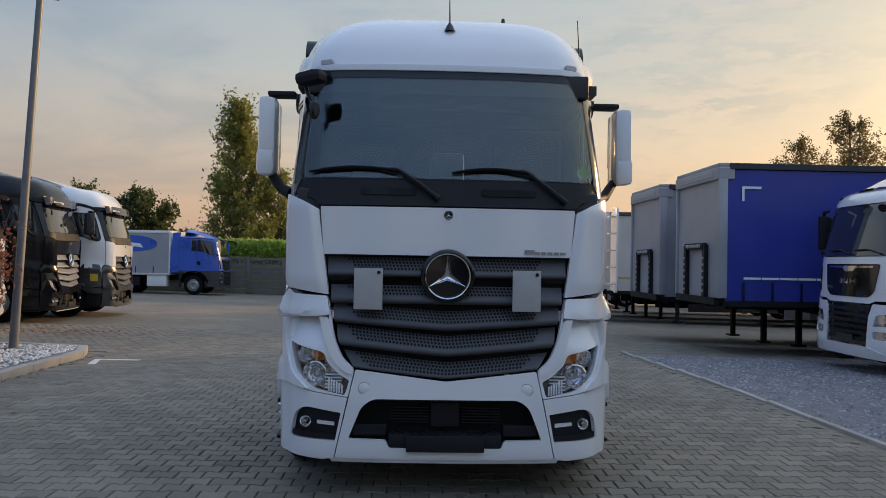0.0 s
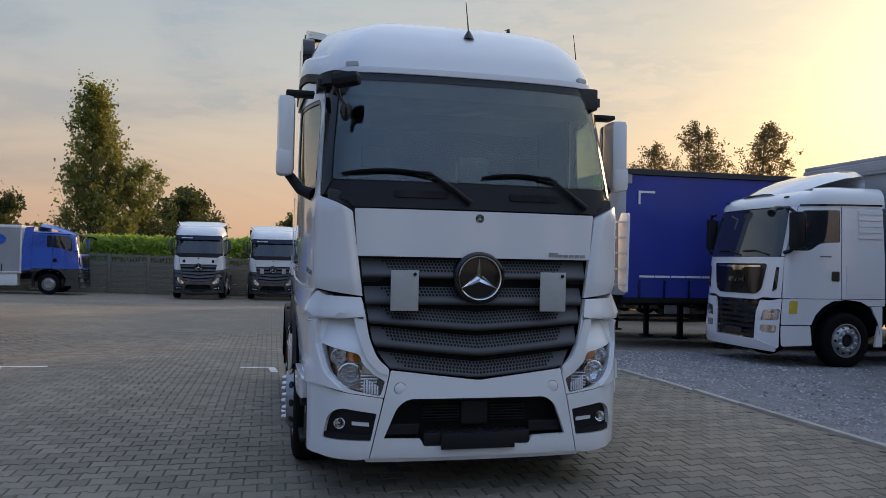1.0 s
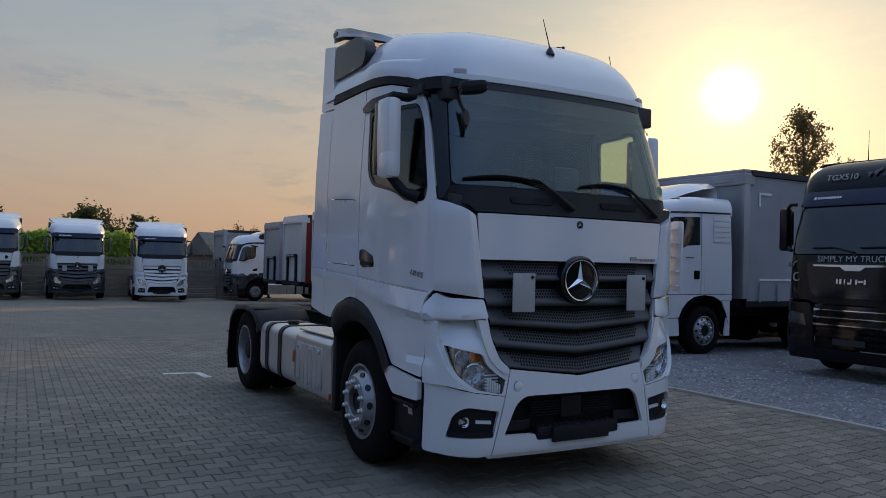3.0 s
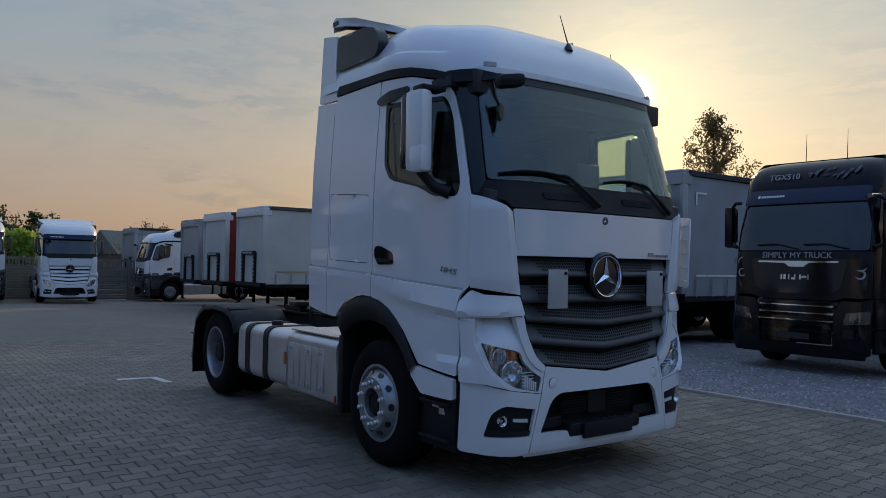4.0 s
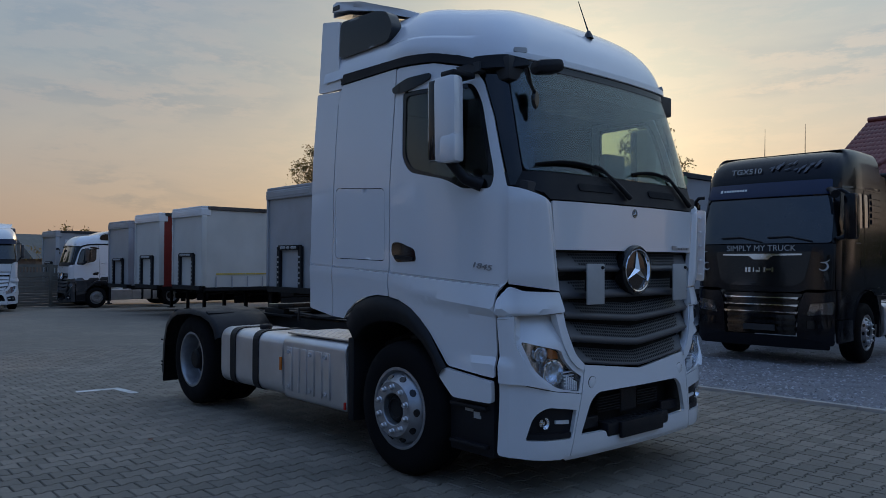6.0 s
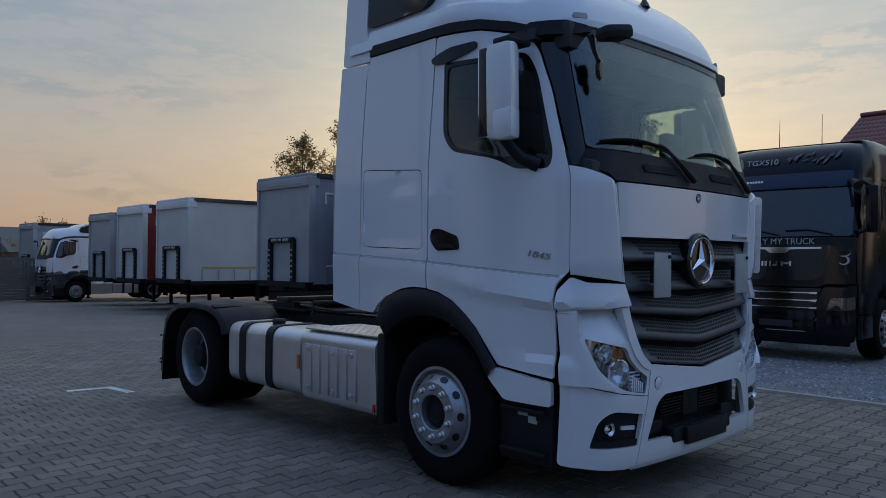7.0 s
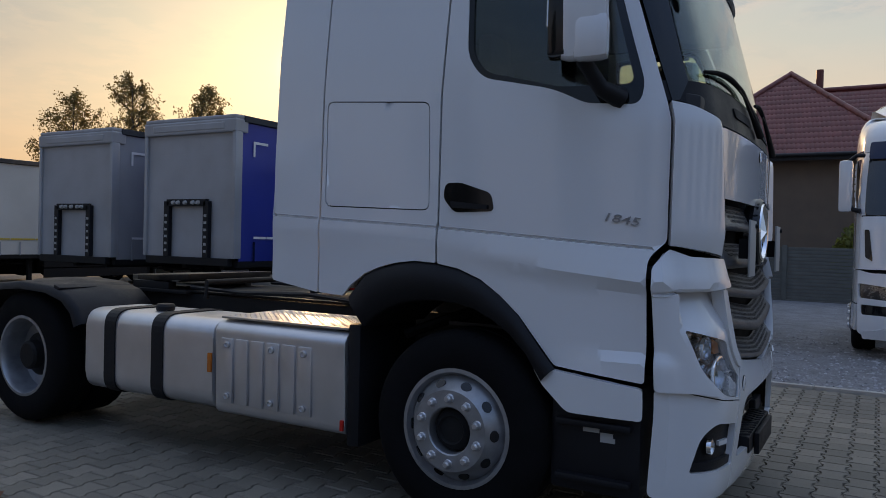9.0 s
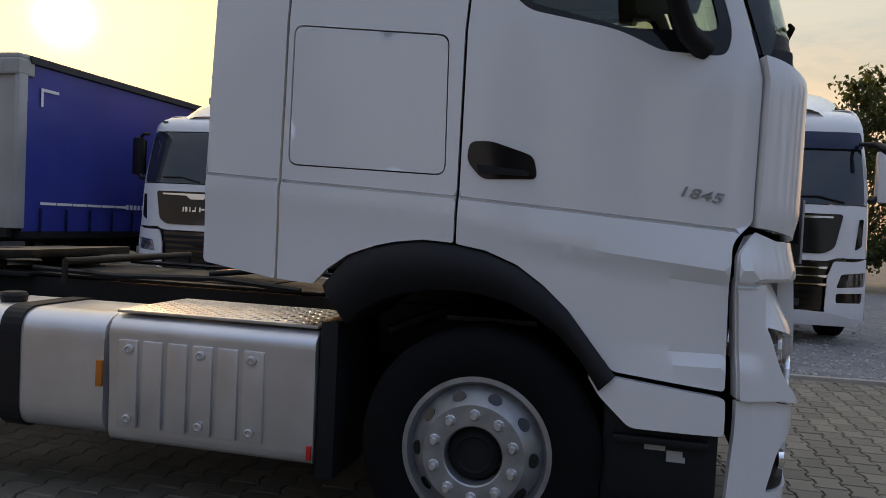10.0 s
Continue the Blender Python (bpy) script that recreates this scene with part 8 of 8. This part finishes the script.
def tree(label, x, y, height, width, leaf, seed, n=5000, size=0.16, shape="oval", bare=0.15, clumps=70, droop=0.0, base=None):
    """Tapered trunk, limbs that fork, and a crown of leaf clumps with gaps."""
    rnd = np.random.RandomState(seed)
    T = thing("tree", label, "tree", pose(x, y, ground_z(x, y) if base is None else base), "trees round the yard")
    bm = bmesh.new()
    lean = rnd.uniform(-0.3, 0.3, 2)
    trunk = [(lean[0] * t * t, lean[1] * t * t, height * 0.92 * t) for t in (0, 0.25, 0.5, 0.75, 1)]
    add_tube(bm, trunk, [0.022 * height, 0.016 * height, 0.011 * height, 0.006 * height, 0.002 * height], 9)
    part("trunk", bm, M["bark"], T, "tapered trunk", smooth=True)
    pts = []
    limbs = bmesh.new()
    rise = 1.7 if shape == "poplar" else 0.9
    for k in range(clumps):
        t = bare + (1 - bare) * ((k + rnd.uniform(0, 1)) / clumps)
        prof = {"poplar": min(1, 0.35 + 2.6 * t) * (1 - t) ** 0.75 * 1.15 + 0.04, "oval": math.sqrt(max(0.02, 1 - (2 * (t - bare) / (1 - bare) - 0.9) ** 2 / 1.25)), "round": math.sqrt(max(0.02, 1 - (2 * (t - bare) / (1 - bare) - 1) ** 2))}[shape]
        r = width / 2 * prof * rnd.uniform(0.12, 1.0) ** 0.55
        a = rnd.uniform(0, 2 * math.pi)
        c = np.array((lean[0] * t * t + r * math.cos(a), lean[1] * t * t + r * math.sin(a), height * t * 0.97))
        z0 = max(height * bare * 0.8, c[2] - r * rise - 0.3)
        t0 = z0 / (height * 0.92)
        foot = np.array((lean[0] * t0 * t0, lean[1] * t0 * t0, z0))
        knee = np.array(((c[0] + lean[0] * t0) * 0.6, (c[1] + lean[1] * t0) * 0.6, z0 * 0.55 + c[2] * 0.45))
        add_tube(limbs, [tuple(foot), tuple(knee), tuple(c)], [0.006 * height * (1 - t) + 0.015, 0.012 + 0.003 * height * (1 - t), 0.006], 5)
        # twigs along the limb carry the leaves
        m = int(n / clumps * rnd.uniform(0.5, 1.5))
        q = rnd.randint(9, 18)
        at = rnd.uniform(0.35, 1.0, q)
        way = rnd.normal(size=(q, 3))
        way /= np.linalg.norm(way, axis=1)[:, None]
        way[:, 2] += 0.55 if shape == "poplar" else -0.5 * droop
        way *= (width * rnd.uniform(0.06, 0.17, q) * (1.3 - 0.6 * at))[:, None]
        root = ((1 - at) ** 2)[:, None] * foot + (2 * at * (1 - at))[:, None] * knee + (at ** 2)[:, None] * c
        pick = rnd.randint(0, q, m)
        pts.append(root[pick] + way[pick] * rnd.uniform(0.1, 1.1, m)[:, None] + rnd.normal(size=(m, 3)) * 0.018 * width)
    part("branchwork", limbs, M["bark"], T, "forking limbs")
    leaves_mesh("crown", np.concatenate(pts), size, M[leaf], T, seed, "loose leafy crown with gaps")
    return T


tree("tall yellow-green poplar with an open crown", -12.4, 51.5, 12.8, 7.6, "leaf_poplar", 1, 24000, 0.115, "poplar", 0.06, 120)
tree("bushy yellowing tree beside the poplar", -9.9, 53.5, 8.4, 6.2, "leaf_poplar", 2, 17000, 0.10, "oval", 0.08, 90)
tree("broad dark green tree behind the hedge", -7.2, 57, 7.0, 7.2, "leaf_dark", 3, 26460, 0.12, "round", 0.12, 80)
tree("dark green tree behind the hedge", 0.2, 59, 5.6, 7.0, "leaf_dark", 4, 17010, 0.12, "round", 0.12, 60)
tree("small dark tree behind the hedge", 4.0, 60, 5.4, 4.4, "leaf_dark", 14, 9450, 0.12, "round", 0.12, 40)
tree("dark green tree beyond the box truck", -19.6, 54, 6.8, 7.0, "leaf_dark", 5, 18900, 0.12, "oval", 0.1, 60)
tree("dark green tree beyond the box truck", -24.0, 55, 7.0, 8.0, "leaf_dark", 6, 18900, 0.12, "oval", 0.1, 60)
tree("dark leafy tree at the edge of the yard", -28.6, 50, 7.6, 5.0, "leaf_dark", 7, 17010, 0.12, "oval", 0.1, 60)
tree("slender birch with thin autumn foliage", 23.6, 47.5, 10.9, 5.6, "leaf_birch", 8, 15000, 0.075, "oval", 0.22, 90, 1.4, -0.6)
tree("slender birch with thin autumn foliage", 24.2, 42.6, 11.5, 5.0, "leaf_birch", 9, 15000, 0.075, "oval", 0.20, 90, 1.4, -0.6)
tree("slender birch with thin autumn foliage", 26.2, 39.8, 11.1, 4.9, "leaf_birch", 10, 15000, 0.075, "oval", 0.22, 90, 1.4, -0.6)
tree("slender birch with thin autumn foliage", 27.9, 23.8, 10.0, 4.4, "leaf_birch", 12, 14000, 0.07, "oval", 0.22, 90, 1.4, -0.4)
tree("sparse young tree behind the far trailer", 10.6, 58, 5.3, 5.0, "leaf_birch", 13, 1400, 0.09, "oval", 0.3, 40, 0.5)
tree("dark tree beyond the parked trucks", -20.5, 17.5, 7.4, 5.0, "leaf_dark", 15, 4500, 0.18, "oval", 0.12, 70)

tree("leafy tree beyond the gravel bay", 24.5, -1.2, 7.6, 4.4, "leaf_dark", 16, 9000, 0.10, "oval", 0.12, 80)
tree("leafy tree beyond the gravel bay", 26.5, -5.0, 7.0, 4.6, "leaf_dark", 17, 9000, 0.10, "oval", 0.12, 80)

for x, y, h, w, k in ((-27.0, 1.5, 9.5, 6.5, 18), (-25.0, 9.0, 8.8, 5.4, 19), (-24.0, -5.5, 9.0, 6.0, 24), (-19.0, -12.0, 9.0, 6.0, 25), (-12.5, -17.0, 8.6, 6.0, 20), (-6.0, -20.0, 7.0, 6.5, 23), (3.0, -19.0, 8.0, 6.0, 26), (9.5, -16.0, 9.0, 6.0, 27), (15.0, -13.5, 8.4, 6.0, 28)):
    tree("dark leafy tree behind the open side of the yard", x, y, h, w, "leaf_dark", k, 9000, 0.15, "oval", 0.1, 60)


def hedge():
    H = thing("hedge", "dense bright green laurel hedge above the fence", "hedge", pose(0, 0, 0))
    rnd = np.random.RandomState(21)
    n = 20000
    x = rnd.uniform(-17.5, 3.5, n)
    top = 2.75 + 0.35 * np.array([noise.noise((a * 0.6, 0, 0)) for a in x]) + 0.25 * np.array([noise.noise((a * 2.3, 4, 0)) for a in x])
    y = 46.2 + rnd.uniform(-0.7, 0.9, n)
    z = -0.4 + (top + 0.4) * rnd.uniform(0, 1, n) ** 0.6
    leaves_mesh("foliage", np.stack((x, y, z), 1), 0.15, M["leaf_hedge"], H, 22, "overlapping glossy leaves")
    bm = bmesh.new()
    for k in range(36):
        xx = -17.3 + k * 0.58
        add_tube(bm, [(xx, 46.3, -0.9), (xx + 0.1, 46.3, 0.6), (xx, 46.25, 2.0)], [0.05, 0.035, 0.01], 6)
    part("stems", bm, M["bark"], H, "woody stems")


def side_bushes():
    rnd = np.random.RandomState(31)
    for cx, cy, r, h in ((22.9, 5.6, 1.2, 2.6), (22.9, 4.0, 1.2, 3.0)):
        B = thing("bush", "green garden bush behind the side fence", "bush", pose(cx, cy, -0.3), "garden bushes")
        n = 3200
        q = rnd.normal(size=(n, 3))
        q /= np.linalg.norm(q, axis=1)[:, None]
        q *= rnd.uniform(0.4, 1, n)[:, None] ** 0.5
        leaves_mesh("foliage", q * (r, r, h / 2) + (0, 0, h / 2 + 0.15), 0.10, M["leaf_poplar"], B, 32)
        tube("stem", M["bark"], B, [(0, 0, 0), (0.1, 0, h * 0.6)], [0.05, 0.02], 6)


def shrub():
    """Rusty shrub of thin twigs by the pole."""
    S = thing("shrub", "rusty brown shrub with dry twigs beside the pole", "shrub", pose(-7.22, 12.75, 0.05))
    rnd = np.random.RandomState(41)
    bm = bmesh.new()
    pts = []
    for k in range(130):
        a, r = rnd.uniform(0, 6.28), rnd.uniform(0.15, 0.72)
        h = rnd.uniform(1.2, 2.35)
        end = Vector((r * math.cos(a), r * math.sin(a), h))
        mid = Vector((end.x * 0.4 + rnd.normal() * 0.1, end.y * 0.4 + rnd.normal() * 0.1, h * 0.55))
        add_tube(bm, [(end.x * 0.12, end.y * 0.12, 0), mid, end], [0.014, 0.009, 0.003], 5)
        for t in rnd.uniform(0.1, 1, 46):
            base = Vector((0, 0, 0)).lerp(mid, t * 2) if t < 0.5 else mid.lerp(end, t * 2 - 1)
            pts.append(tuple(base + Vector(rnd.normal(size=3) * 0.08)))
    part("twigs", bm, M["bark"], S, "thin dry twigs")
    leaves_mesh("foliage", pts, 0.045, M["leaf_brown"], S, 42, "small rusty leaves")


def litter():
    rnd = np.random.RandomState(51)
    pts = []
    for cx, cy, sx, sy, n in ((-6.6, 13.0, 0.9, 1.4, 160), (-8.6, 17.5, 1.4, 0.5, 260), (-5.3, 11.2, 0.5, 0.8, 18), (-4, 8, 2.5, 3, 10)):
        for _ in range(n):
            x, y = rnd.normal(cx, sx), rnd.normal(cy, sy)
            pts.append((x, y, ground_z(x, y) + (0.10 if (x < -5.9 and y < 14.4) else 0.022)))
    verts, faces = [], []
    for x, y, z in pts:
        a, s = rnd.uniform(0, 6.28), rnd.uniform(0.02, 0.05)
        d, e = np.array((math.cos(a), math.sin(a), 0)) * s, np.array((-math.sin(a), math.cos(a), 0)) * s * 0.6
        p = np.array((x, y, z))
        b = len(verts)
        verts += [p - d, p + e + (0, 0, 0.012), p + d, p - e + (0, 0, 0.008)]
        faces.append((b, b + 1, b + 2, b + 3))
    o = from_data("fallen_leaves", [tuple(v) for v in verts], faces, M["leaf_brown"])
    tagged(o, "dry brown leaves scattered on the paving", "leaves", kind="stuff")


hedge()
side_bushes()
shrub()
litter()

# ---------------------------------------------------------------- stones of the gravel, then the paving blocks
def gravel_stones():
    rnd = np.random.RandomState(61)
    pts = []
    for _ in range(9000):
        y = rnd.uniform(-1, 15.5)
        x = kerb_x(y) + 0.12 + abs(rnd.normal(0, 1)) * 3.2
        pts.append((x, y, ground_z(x, y) + 0.012))
    o = scatter("loose_gravel", None, M["stone"], pts, 0.012, 0.032, 62)
    tagged(o, "loose crushed stones on the gravel bay", "gravel", kind="stuff")


def block_outline(gap=0.008):
    """An I-shaped block, 200 x 165 mm, whose waist takes the neighbour's shoulders."""
    xs = (-0.1 + gap / 2, -0.066, -0.036, 0.036, 0.066, 0.1 - gap / 2)
    ws = (0.0945, 0.0945, 0.0705, 0.0705, 0.0945, 0.0945)
    top = [(x, w - gap / 2) for x, w in zip(xs, ws)]
    return top + [(x, -w) for x, w in reversed(top)]


def paving():
    P = tagged(new("paving"), "interlocking I-shaped concrete blocks, weathered grey-brown", "paving", kind="structure")
    outer = block_outline()
    inner = [(x * 0.945, y * 0.935) for x, y in outer]
    n = len(outer)
    base = [(x, y, 0.0) for x, y in inner] + [(x, y, -0.008) for x, y in outer] + [(x, y, -0.024) for x, y in outer]
    fcs = [tuple(range(n - 1, -1, -1))]
    for i in range(n):
        j = (i + 1) % n
        fcs += [(i, j, n + j, n + i), (n + i, n + j, 2 * n + j, 2 * n + i)]
    mesh = bpy.data.meshes.new("paving_block")
    mesh.from_pydata(base, [], fcs)
    mesh.materials.append(M["paver_one"])
    rnd = np.random.RandomState(71)
    base = np.array(base)
    verts, faces = [], []
    row = 0
    y = -0.6
    nb = len(base)
    while y < 19.5:
        x = -12.5 + (0.1 if row % 2 else 0)
        lim = kerb_x(y) - 0.12 if y < 15.6 else 9.0
        while x < lim:
            if not (x < -5.62 and y < 14.55 and x < -5.62):
                z = ground_z(x, y) + rnd.uniform(-0.0018, 0.0018)
                tilt = rnd.normal(0, 0.006, 2)
                if -3.7 < x < -1.6 and 2.2 < y < 6.1 and row % 1 == 0 and (x + 3.7) // 0.2 < 12 and 3.0 < y < 6.9:
                    o = new("paving_block", mesh)
                    o.parent = P
                    o.matrix_basis = pose(x, y, z, math.degrees(tilt[0]), math.degrees(tilt[1]), 0)
                else:
                    q = base + (x, y, z)
                    q[:, 2] += base[:, 0] * tilt[1] + base[:, 1] * tilt[0]
                    b = len(verts)
                    verts += q.tolist()
                    faces += [tuple(b + i for i in f) for f in fcs]
            x += 0.2
        y += 0.165
        row += 1
    me = bpy.data.meshes.new("paving_field")
    me.from_pydata(verts, [], faces)
    me.materials.append(M["paver"])
    o = new("paving_field", me)
    o.parent = P
    tagged(o, "weathered interlocking paving blocks", kind="stuff")


gravel_stones()
paving()
